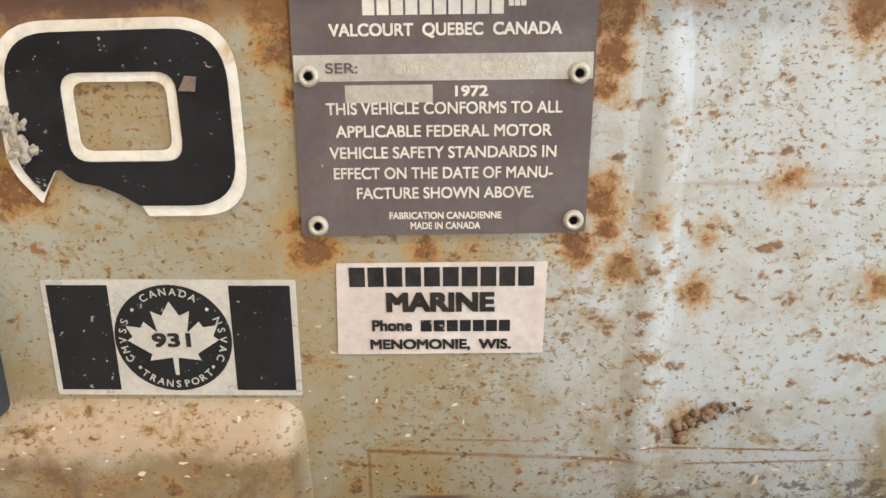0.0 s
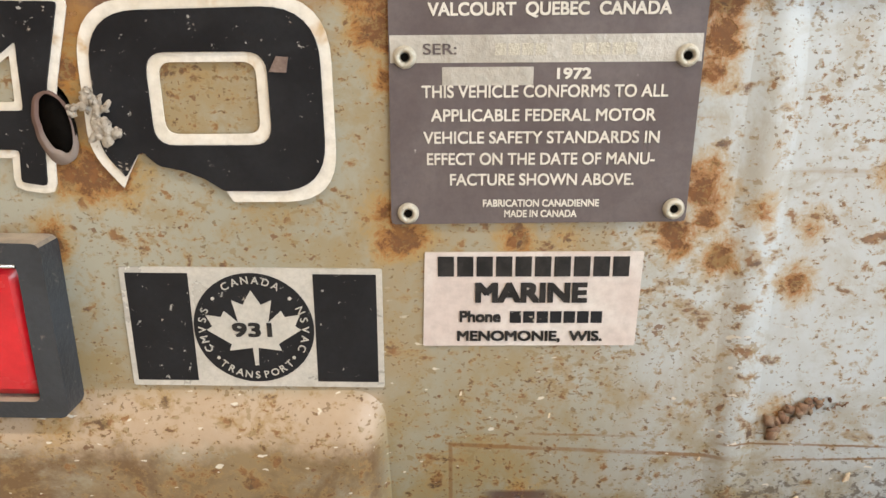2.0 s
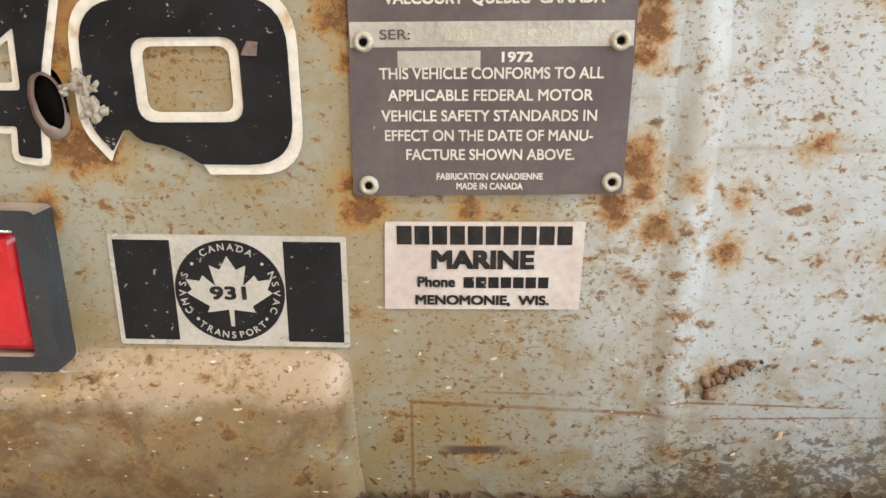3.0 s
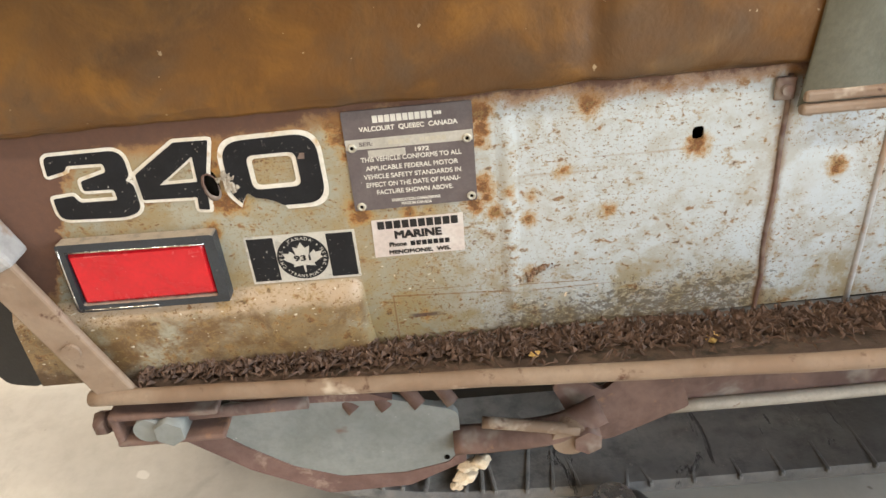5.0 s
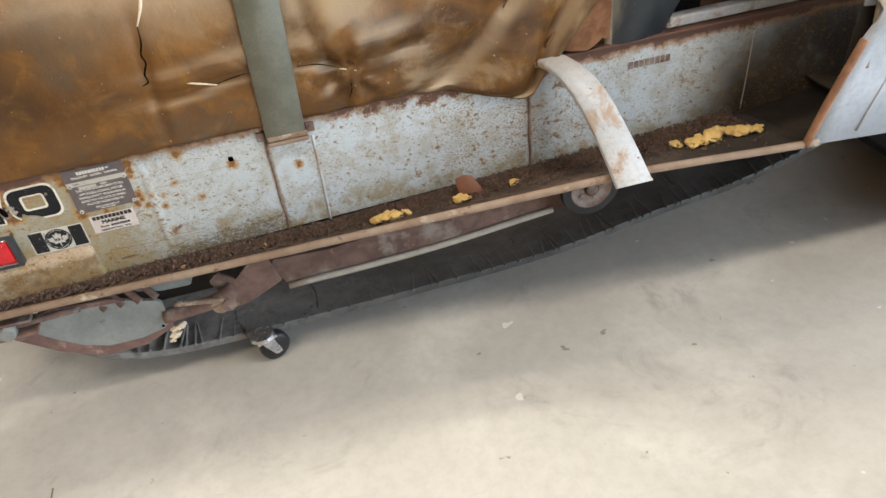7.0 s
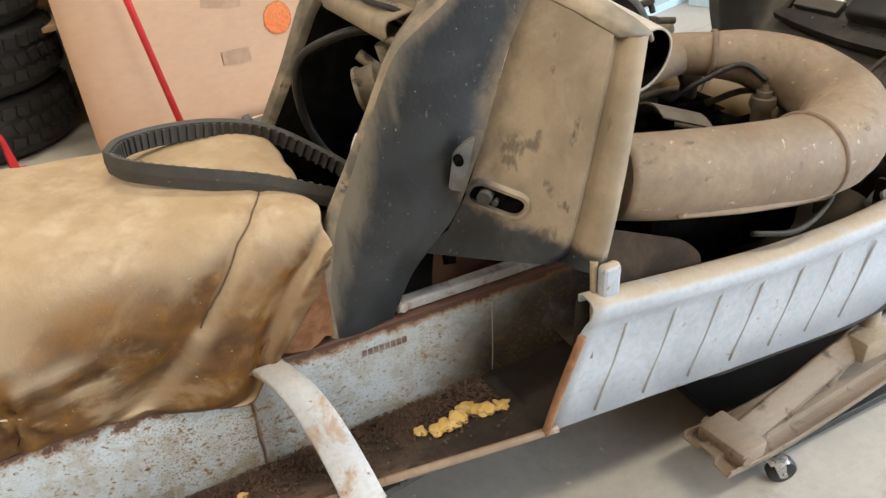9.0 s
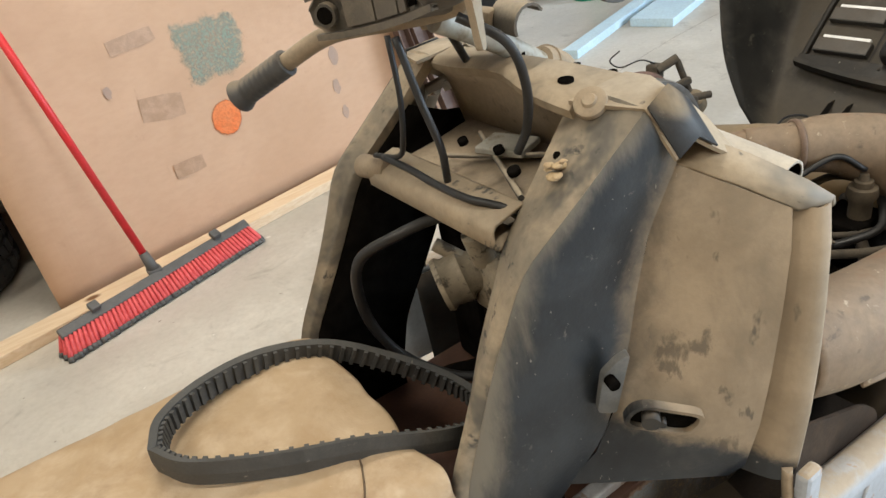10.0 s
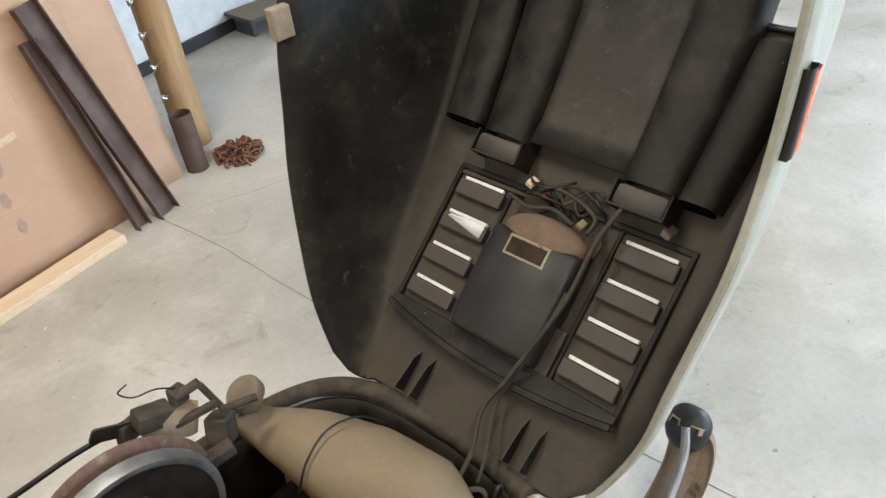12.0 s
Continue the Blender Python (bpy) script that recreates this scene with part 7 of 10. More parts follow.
    bmesh.ops.recalc_face_normals(bm, faces=bm.faces)
    pad = part("bar_housing", smooth(bm, 60), M["housing"], bar_, "dusty grey crescent control housing")

    def face(t, h, out):
        p = sill(t).lerp(brim(t), h)
        along_ = (brim(min(t + 0.02, 1)) - brim(max(t - 0.02, 0)))
        return p + Vector((along_.y, -along_.x, 0)).normalized() * out

    for low, high, out, name in ((0.90, 1.04, 0.0035, "housing_brim"), (-0.04, 0.10, 0.0030, "housing_sill")):
        bm = bmesh.new()
        sheet(bm, [[face(t, low, -0.004), face(t, low, out), face(t, high, out), face(t, high, -0.004)] for t in np.linspace(0.03, 0.97, 22)], 0.002)
        part(name, smooth(bm, 60), M["housing_face"], pad, "dusty thin rim")
    for t0, t1 in ((0.27, 0.50), (0.515, 0.69), (0.705, 0.76)):
        bm = bmesh.new()
        sheet(bm, [[face(t, 0.15, -0.004), face(t, 0.16, 0.0005), face(t, 0.84, 0.0005), face(t, 0.85, -0.004)] for t in np.linspace(t0, t1, 8)], 0.002)
        part("housing_panel", smooth(bm, 60), M["housing_face"], pad, "dusty flush panel")
    for t, h0, h1, w in ((0.82, 0.2, 0.8, 0.022), (0.91, 0.35, 0.70, 0.014)):
        bm = bmesh.new()
        sheet(bm, [[face(q, h0, -0.001), face(q, h1, -0.001)] for q in np.linspace(t - w, t + w, 4)], 0.003)
        part("housing_slot", bm, M["dark_hole"], pad, "dark slot")
    a, b = face(0.14, 0.5, -0.003), face(0.14, 0.5, 0.004)
    for r, r2, reach, mt, name in ((0.0135, 0.0125, 1.0, "housing", "button_ring"), (0.0095, 0.009, 1.25, "dark_hole", "kill_button")):
        bm = bmesh.new()
        rod(bm, a, a.lerp(b, reach), r, r2, 20)
        part(name, smooth(bm), M[mt], pad)
    for t, q in ((0.42, 0.92), (0.60, 0.95), (0.50, 0.55)):
        p = brim(t).lerp(top_far(t), q) + Vector((0, 0, 0.012))
        bm = bmesh.new()
        lathe(bm, [(0.0, 0.002), (0.004, 0.0015), (0.006, -0.001), (0.007, -0.010)], Matrix.Translation(p), 12)
        part("cover_bolt", smooth(bm, 50), M["dusty_metal"], pad)
    # socket where the near bar leaves the housing, clamp strap and cast lever block in front
    bm = bmesh.new()
    tube(bm, [(0.925, 0.140, 1.012), (0.918, 0.108, 1.018), (0.914, 0.088, 1.022)], [0.026, 0.022, 0.0165], 18, 4)
    part("bar_socket", smooth(bm, 50), M["housing"], pad, "dusty bar socket")
    bm = bmesh.new()
    box(bm, (-0.055, -0.011, -0.012), (0.055, 0.011, 0.012), 0.003, m=Matrix.Translation((1.018, 0.268, 0.945)) @ Matrix.Rotation(radians(-66), 4, "Z") @ Matrix.Rotation(radians(8), 4, "Y"))
    box(bm, (-0.030, -0.016, -0.010), (0.030, 0.016, 0.010), 0.004, m=Matrix.Translation((0.995, 0.240, 0.955)) @ Matrix.Rotation(radians(-30), 4, "Z"))
    block = part("lever_block", smooth(bm, 40), M["dusty_metal"], pad, "dusty cast lever block")
    bm = bmesh.new()
    strap = []
    for k in range(9):
        g = radians(lerp(-20, 150, k / 8))
        c = Vector((1.052 - 0.022 * math.cos(g), 0.0, 0.935 + 0.022 * math.sin(g)))
        strap.append([c + Vector((0.010, 0.225, 0)), c + Vector((-0.006, 0.165, 0.002))])
    sheet(bm, strap, 0.003)
    part("clamp_strap", smooth(bm, 70), M["housing"], block, "curled dusty clamp strap")
    bm = bmesh.new()
    tube(bm, [(0.905, 0.20, 0.96), (0.905, 0.175, 0.90), (0.91, 0.16, 0.85), (0.915, 0.165, 0.80), (0.93, 0.17, 0.74), (0.95, 0.19, 0.68)], 0.0042, 8)
    tube(bm, [(0.905, 0.215, 0.96), (0.90, 0.205, 0.90), (0.897, 0.212, 0.85), (0.90, 0.235, 0.826), (0.895, 0.28, 0.818)], 0.0032, 8)
    tube(bm, [(0.905, 0.09, 0.99), (0.93, 0.06, 0.965), (0.95, 0.065, 0.92), (0.962, 0.085, 0.872), (0.955, 0.095, 0.845)], 0.0045, 8)
    tube(bm, [(0.896, 0.262, 0.820), (0.898, 0.21, 0.818), (0.896, 0.16, 0.816), (0.898, 0.11, 0.815), (0.910, 0.078, 0.812), (0.935, 0.056, 0.795)], 0.004, 8)
    tube(bm, [(0.93, 0.165, 0.765), (0.895, 0.180, 0.768), (0.858, 0.200, 0.757), (0.828, 0.235, 0.730), (0.818, 0.246, 0.690), (0.825, 0.248, 0.63), (0.85, 0.235, 0.575), (0.89, 0.19, 0.545), (0.94, 0.15, 0.54)], 0.0065, 10)
    part("control_cable", bm, M["black_rubber"], bar_, "black control cables")
    bm = bmesh.new()
    slab(bm, rounded([(-0.020, 0.022), (0.014, 0.026), (0.016, 0.0), (0.006, -0.040), (0.002, -0.068), (-0.008, -0.066), (-0.012, -0.03)], 0.006, 3), 0.006, Matrix.Translation((0.893, 0.044, 1.036)) @ Matrix.Rotation(radians(35), 4, "Z") @ Matrix.Rotation(radians(-8), 4, "Y"))
    rod(bm, (0.894, 0.040, 1.046), (0.886, 0.034, 1.046), 0.004, sides=10)
    part("brake_lever", bm, M["dusty_metal"], bar_, "bent lever bracket")


build_handlebar()


M["cast_brown"] = plain("dusty_plug", (0.075, 0.06, 0.042), (0.12, 0.095, 0.065), 30, 0.75)


def build_engine():
    # block and fins are near-black: the bay's shade is put into their colour
    bm = bmesh.new()
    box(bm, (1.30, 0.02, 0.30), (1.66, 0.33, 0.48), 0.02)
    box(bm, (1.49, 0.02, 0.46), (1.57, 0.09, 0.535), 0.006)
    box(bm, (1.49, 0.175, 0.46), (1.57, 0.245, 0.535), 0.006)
    engine = part("engine", bm, M["dark_hole"], SLED, "finned engine block, near-black for the shade in the bay")
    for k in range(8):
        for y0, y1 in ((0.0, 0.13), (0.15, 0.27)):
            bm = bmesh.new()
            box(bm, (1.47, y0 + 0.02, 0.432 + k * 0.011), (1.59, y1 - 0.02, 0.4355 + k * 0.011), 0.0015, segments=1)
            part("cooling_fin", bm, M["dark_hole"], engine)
    for x, y, z in ((1.531, 0.042, 0.590), (1.531, 0.21, 0.590)):
        bm = bmesh.new()
        lathe(bm, [(0.0, 0.014), (0.006, 0.013), (0.008, 0.004), (0.013, 0.003), (0.013, -0.006), (0.020, -0.007), (0.022, -0.02), (0.016, -0.03), (0.016, -0.075)], Matrix.Translation((x, y, z)), 18)
        part("spark_plug", smooth(bm, 50), M["cast_brown"], engine)
    bm = bmesh.new()
    tube(bm, [(1.531, 0.042, 0.61), (1.50, 0.07, 0.635), (1.45, 0.10, 0.61), (1.42, 0.14, 0.57)], 0.0045, 8)
    tube(bm, [(1.60, 0.06, 0.56), (1.55, 0.02, 0.55), (1.50, 0.0, 0.54), (1.44, 0.03, 0.53)], 0.006, 8)
    part("ignition_lead", bm, M["black_rubber"], engine)
    for line, r, mt in (([(1.36, 0.03, 0.555), (1.45, -0.01, 0.530), (1.56, -0.04, 0.505)], 0.007, "junk"), ([(1.40, 0.10, 0.545), (1.48, 0.03, 0.53), (1.57, 0.0, 0.52)], 0.005, "junk"), ([(1.42, -0.04, 0.50), (1.50, 0.02, 0.515), (1.58, 0.09, 0.53)], 0.009, "dark_metal"),
                        ([(1.50, 0.135, 0.55), (1.56, 0.10, 0.572), (1.585, 0.04, 0.560), (1.57, -0.02, 0.545)], 0.006, "cast_brown"), ([(1.36, 0.27, 0.50), (1.46, 0.25, 0.535), (1.56, 0.26, 0.53)], 0.008, "junk")):
        bm = bmesh.new()
        tube(bm, line, r, 8, 5)
        part("engine_strut", bm, M[mt], engine)
    bm = bmesh.new()
    sheet(bm, [[(1.300 + 0.06 * q, lerp(0.085, 0.020, t) - 0.02 * q, 0.606 - 0.02 * q + 0.014 * math.sin(math.pi * t)) for t in np.linspace(0, 1, 7)] for q in (0, 0.6, 1.3)], 0.003)
    part("cooling_shroud", smooth(bm, 60), M["cast_brown"], engine, "dusty bent tin shroud")
    # carburettor seen between the console legs
    bm = bmesh.new()
    lathe(bm, [(0.020, 0.0), (0.030, 0.0), (0.032, 0.006), (0.028, 0.012), (0.030, 0.03), (0.024, 0.036), (0.024, 0.08), (0.0, 0.08)], Matrix.Translation((0.884, 0.172, 0.690)) @ Matrix.Rotation(radians(75), 4, "Y") @ Matrix.Rotation(radians(25), 4, "X"), 24)
    box(bm, (0.915, 0.105, 0.655), (0.965, 0.160, 0.725), 0.010)
    rod(bm, (0.925, 0.135, 0.72), (0.915, 0.135, 0.758), 0.014)
    rod(bm, (0.915, 0.165, 0.715), (0.895, 0.185, 0.735), 0.008)
    rod(bm, (0.94, 0.13, 0.66), (0.935, 0.13, 0.625), 0.020, 0.016, 18)
    part("carburettor", smooth(bm, 45), M["brass_dusty"], SLED, "dusty carburettor")
    # coloured near-black in place of the shade between the console legs
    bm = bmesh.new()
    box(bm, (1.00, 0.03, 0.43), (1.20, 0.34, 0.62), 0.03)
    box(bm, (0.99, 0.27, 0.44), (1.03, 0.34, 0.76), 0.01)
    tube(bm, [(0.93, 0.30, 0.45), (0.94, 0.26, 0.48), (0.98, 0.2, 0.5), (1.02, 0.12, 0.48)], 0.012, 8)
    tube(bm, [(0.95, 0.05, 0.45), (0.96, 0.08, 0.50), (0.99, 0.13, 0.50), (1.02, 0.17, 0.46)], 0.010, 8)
    part("chain_case", smooth(bm, 40), M["dark_hole"], SLED, "chain case and linkage, near-black for the shade behind the console")
    # drive clutch
    m = Matrix.Translation((1.398, 0.345, 0.596)) @ UPRIGHT @ Matrix.Diagonal((1.14, 1.14, 1.0, 1))
    bm = bmesh.new()
    lathe(bm, [(0.018, 0.050), (0.030, 0.050), (0.034, 0.020), (0.06, 0.012), (0.095, 0.016), (0.112, 0.028), (0.118, 0.028), (0.120, 0.020), (0.120, 0.004), (0.112, 0.0), (0.03, -0.012), (0.0, -0.012)], m, 48)
    clutch = part("drive_pulley", smooth(bm, 45), M["steel"], SLED, "bare steel drive pulley with dark inner face")
    bm = bmesh.new()
    lathe(bm, [(0.0, 0.056), (0.016, 0.056), (0.017, 0.0505), (0.031, 0.0505), (0.036, 0.0215), (0.06, 0.0135), (0.093, 0.0172), (0.108, 0.027)], m, 40)
    part("pulley_face", smooth(bm, 45), M["dark_metal"], clutch)
    for k in range(6):
        a = 2 * math.pi * k / 6
        bm = bmesh.new()
        rod(bm, m @ Vector((0.05 * math.cos(a), 0.05 * math.sin(a), 0.012)), m @ Vector((0.05 * math.cos(a), 0.05 * math.sin(a), 0.034)), 0.010, 0.008)
        part("clutch_weight", smooth(bm), M["dark_metal"], clutch)
    bm = bmesh.new()
    lathe(bm, [(0.0, -0.030), (0.118, -0.030), (0.124, -0.026), (0.126, -0.020), (0.118, -0.012), (0.05, -0.012)], m, 48)
    part("rusted_sheave", smooth(bm, 45), M["rusty"], clutch, "rust-red rear sheave")
    # brake caliper and cable over the pulley
    bm = bmesh.new()
    box(bm, (-0.030, -0.02, -0.018), (0.030, 0.02, 0.014), 0.005, m=Matrix.Translation((1.51, 0.45, 0.668)) @ Matrix.Rotation(radians(20), 4, "Y"))
    caliper = part("brake_caliper", smooth(bm), M["junk"], SLED, "dusty brake caliper with cable and levers")
    for lo, hi, at, turn in (((-0.014, -0.012, -0.012), (0.014, 0.012, 0.016), (1.555, 0.44, 0.683), 10), ((-0.034, -0.010, -0.022), (0.030, 0.010, 0.012), (1.485, 0.475, 0.655), 25), ((-0.04, -0.006, -0.007), (0.04, 0.006, 0.007), (1.56, 0.41, 0.655), -30), ((-0.02, -0.02, -0.03), (0.02, 0.02, 0.02), (1.585, 0.395, 0.615), 35), ((-0.03, -0.012, -0.012), (0.03, 0.012, 0.012), (1.55, 0.36, 0.60), -12)):
        bm = bmesh.new()
        box(bm, lo, hi, 0.004, m=Matrix.Translation(at) @ Matrix.Rotation(radians(turn), 4, "Z") @ Matrix.Rotation(radians(turn * 0.6), 4, "Y"))
        part("linkage_block", bm, M["junk"], caliper)
    bm = bmesh.new()
    turn = Matrix.Translation((1.532, 0.447, 0.645)) @ Matrix.Rotation(radians(-28), 4, "Z") @ Matrix.Rotation(radians(18), 4, "Y")
    sheet(bm, [[turn @ Vector((x, y * w, z)) for y, z in ((-0.022, -0.026), (-0.024, 0.010), (-0.012, 0.026), (0.012, 0.026), (0.024, 0.010), (0.022, -0.026))] for x, w in ((-0.044, 0.55), (-0.036, 0.9), (0.0, 1.05), (0.030, 0.95), (0.042, 0.6))], 0.004)
    part("caliper_casting", smooth(bm, 50), M["dusty_metal"], caliper, "dusty cast caliper body")
    bm = bmesh.new()
    slab(bm, rounded([(-0.055, -0.012), (0.050, -0.020), (0.055, 0.004), (-0.050, 0.012)], 0.006, 3), 0.005, Matrix.Translation((1.468, 0.462, 0.668)) @ Matrix.Rotation(radians(25), 4, "Y"))
    part("caliper_plate", bm, M["dark_metal"], caliper)
    for p, q, r in (((1.55, 0.43, 0.69), (1.585, 0.415, 0.705), 0.008), ((1.47, 0.47, 0.668), (1.445, 0.48, 0.66), 0.007), ((1.585, 0.415, 0.70), (1.60, 0.40, 0.64), 0.006), ((1.60, 0.42, 0.62), (1.66, 0.40, 0.615), 0.007)):
        bm = bmesh.new()
        rod(bm, p, q, r, sides=10)
        part("linkage_pin", smooth(bm), M["junk"], caliper)
    bm = bmesh.new()
    tube(bm, [(1.445, 0.48, 0.66), (1.38, 0.475, 0.670), (1.28, 0.45, 0.69), (1.17, 0.39, 0.75), (1.06, 0.29, 0.855), (0.96, 0.19, 0.955)], 0.0046, 8)
    tube(bm, [(1.555, 0.44, 0.70), (1.53, 0.45, 0.712), (1.50, 0.47, 0.705), (1.485, 0.48, 0.72), (1.50, 0.47, 0.735)], 0.0014, 6)
    part("brake_cable", bm, M["black_rubber"], caliper)
    # intake silencer behind the console
    bm = bmesh.new()
    a, b = Vector((1.190, 0.240, 0.768)), Vector((1.224, -0.018, 0.714))
    m2 = Matrix.Translation(a) @ (b - a).to_track_quat("Z", "Y").to_matrix().to_4x4()
    L = (b - a).length
    lathe(bm, [(0.0, 0.0), (0.04, 0.0), (0.046, 0.006), (0.046, L * 0.55), (0.0472, L * 0.57), (0.046, L * 0.59), (0.046, L), (0.043, L), (0.043, L * 0.4)], m2, 36)
    silencer = part("intake_silencer", smooth(bm, 50), M["cream_dust"], SLED, "pale dusty intake silencer with dark open end")
    bm = bmesh.new()
    lathe(bm, [(0.0, L * 0.7), (0.0425, L * 0.7), (0.0425, L * 0.995)], m2, 36)
    part("silencer_bore", bm, M["dark_hole"], silencer)


M["cream_dust"] = plain("cream_dusty_tin", (0.44, 0.395, 0.33), (0.54, 0.49, 0.41), 9, 0.65, spots=[((0.25, 0.17, 0.10), 40, 0.64, 0.72)])
M["brass_dusty"] = plain("dusty_cast_metal", (0.33, 0.29, 0.22), (0.24, 0.205, 0.15), 30, 0.6, 0.2, spots=[((0.07, 0.06, 0.045), 60, 0.55, 0.66)])
build_engine()


M["clamp"] = plain("dull_clamp", (0.15, 0.10, 0.07), (0.21, 0.145, 0.10), 40, 0.75)


def build_exhaust():
    bm = bmesh.new()
    tube(bm, [(1.44, 0.175, 0.640), (1.485, 0.132, 0.640), (1.545, 0.095, 0.632), (1.60, 0.035, 0.606), (1.605, -0.045, 0.575), (1.53, -0.105, 0.560), (1.43, -0.122, 0.560), (1.32, -0.118, 0.572), (1.19, -0.105, 0.590), (1.12, -0.09, 0.600)],
         [0.033, 0.036, 0.045, 0.058, 0.064, 0.065, 0.064, 0.061, 0.058, 0.055], 26, 6)
    pipe = part("exhaust_pipe", bm, M["pipe"], SLED, "fat U-bent tan dusty exhaust pipe")
    bm = bmesh.new()
    tube(bm, [(1.22, 0.340, 0.575), (1.30, 0.290, 0.612), (1.37, 0.232, 0.632), (1.425, 0.188, 0.640), (1.475, 0.142, 0.641)], [0.024, 0.025, 0.026, 0.029, 0.034], 20, 6)
    tube(bm, [(1.24, 0.135, 0.560), (1.30, 0.146, 0.600), (1.37, 0.155, 0.626), (1.445, 0.158, 0.638)], [0.026, 0.027, 0.028, 0.031], 18, 6)
    part("header_pipe", bm, M["pipe"], pipe)
    for p, way, r in (((1.490, 0.127, 0.6405), (0.75, -0.6, -0.05), 0.040), ((1.44, -0.121, 0.560), (1, 0.12, 0), 0.0665)):
        bm = bmesh.new()
        m = Matrix.Translation(p) @ Vector(way).to_track_quat("Z", "Y").to_matrix().to_4x4()
        lathe(bm, [(r - 0.003, -0.005), (r, -0.004), (r + 0.001, 0.0), (r, 0.004), (r - 0.003, 0.005)], m, 30)
        part("clamp_band", smooth(bm, 60), M["clamp"], pipe)
    bm = bmesh.new()
    line = [(1.18, -0.150, 0.556), (1.30, -0.168, 0.540), (1.42, -0.172, 0.528), (1.52, -0.160, 0.526), (1.60, -0.11, 0.535), (1.655, -0.04, 0.552)]
    tube(bm, line, 0.006, 8, 6, flat=0.4)
    part("pipe_seam", bm, M["pipe"], pipe)
    bm = bmesh.new()
    tube(bm, [(1.30, -0.17, 0.50), (1.38, -0.178, 0.485), (1.46, -0.16, 0.495), (1.50, -0.14, 0.53)], 0.004, 8)
    part("pipe_hanger", bm, M["dark_metal"], pipe)


build_exhaust()


M["cap_brown"] = plain("dusty_cap", (0.15, 0.125, 0.085), (0.22, 0.18, 0.125), 30, 0.8)


def build_tank():
    bm = bmesh.new()
    tube(bm, [(1.638, 0.462, 0.545), (1.665, 0.425, 0.508), (1.702, 0.34, 0.486), (1.725, 0.22, 0.482), (1.738, 0.10, 0.486), (1.745, 0.03, 0.482)], [0.026, 0.042, 0.072, 0.094, 0.094, 0.06], 28, 6, flat=0.9)
    tank = part("fuel_tank", bm, M["tank"], SLED, "yellowed plastic fuel tank, dirty")
    bm = bmesh.new()
    lathe(bm, [(0.022, -0.03), (0.024, 0.0), (0.0, 0.0)], Matrix.Translation((1.660, 0.452, 0.580)) @ Matrix.Rotation(radians(-12), 4, "Y"), 20)
    lathe(bm, [(0.0, 0.021), (0.026, 0.023), (0.032, 0.021), (0.035, 0.016), (0.035, 0.012), (0.0335, 0.011), (0.0345, 0.009), (0.0345, 0.001), (0.028, 0.0)], Matrix.Translation((1.664, 0.450, 0.576)) @ Matrix.Rotation(radians(-22), 4, "Y"), 28)
    part("tank_cap", smooth(bm, 40), M["cap_brown"], tank, "ribbed dusty filler cap")
    bm = bmesh.new()
    tube(bm, [(1.62, 0.27, 0.50), (1.655, 0.275, 0.550), (1.71, 0.28, 0.574), (1.77, 0.27, 0.558), (1.81, 0.26, 0.51)], 0.0022, 6)
    part("tank_band", bm, M["black_rubber"], tank)


build_tank()


def build_bay_clutter():
    """Brackets, hoses and bits crammed between the exhaust and the pan."""
    rng = random.Random(77)
    root = None
    for k in range(16):
        x, y = rng.uniform(1.66, 1.84), rng.uniform(-0.125, 0.10)
        if x > 1.80 and y < -0.06:
            x -= 0.08
        w, d, h = rng.uniform(0.012, 0.04), rng.uniform(0.008, 0.03), rng.uniform(0.02, 0.07)
        bm = bmesh.new()
        turn = Matrix.Translation((x, y, rng.uniform(0.34, 0.44))) @ Matrix.Rotation(rng.uniform(0, 3), 4, "Z") @ Matrix.Rotation(rng.uniform(-0.5, 0.5), 4, "X")
        if k % 3:
            box(bm, (-w, -d * 0.4, -h * 0.5), (w, d * 0.4, h * 0.5), 0.003, m=turn)
        else:
            slab(bm, rounded([(-w, -h * 0.5), (w, -h * 0.4), (w * 0.7, h * 0.5), (-w * 0.5, h * 0.6)], 0.006, 3), 0.004, turn)
        ob = part("bay_bracket", bm, M[("junk", "shield", "dark_metal", "arm_paint")[k % 4]], SLED if root is None else root, "greasy bracket in the engine bay" if root is None else "")
        root = root or ob
    bm = bmesh.new()
    box(bm, (-0.018, -0.003, -0.016), (0.018, 0.003, 0.016), 0.003, m=Matrix.Translation((1.775, -0.075, 0.455)) @ Matrix.Rotation(radians(35), 4, "Z") @ Matrix.Rotation(radians(-35), 4, "X"))
    part("pale_tag", bm, M["white_paint"], root, "pale plastic tag")
    bm = bmesh.new()
    slab(bm, rounded([(-0.05, -0.03), (0.045, -0.035), (0.05, 0.03), (-0.04, 0.035)], 0.012, 3), 0.006, Matrix.Translation((1.70, -0.135, 0.415)) @ Matrix.Rotation(radians(-40), 4, "X"))
    part("mould_plate", bm, M["arm_paint"], root, "mottled grey plate")
    for k in range(7):
        x0, y0 = rng.uniform(1.64, 1.80), rng.uniform(-0.12, 0.08)
        bm = bmesh.new()
        tube(bm, [(x0, y0, 0.38), (x0 + rng.uniform(-0.03, 0.05), y0 + rng.uniform(-0.03, 0.03), rng.uniform(0.44, 0.50)), (x0 + rng.uniform(0.0, 0.08), y0 + rng.uniform(-0.04, 0.04), rng.uniform(0.42, 0.50)), (x0 + rng.uniform(0.02, 0.1), y0 + rng.uniform(-0.05, 0.05), 0.38)], rng.uniform(0.002, 0.005), 7, 6)
        part("bay_hose", bm, M["black_rubber" if k % 2 else "junk"], root)


build_bay_clutter()


M["orange_rust"] = plain("orange_rust", (0.30, 0.15, 0.075), (0.20, 0.10, 0.055), 40, 0.85)
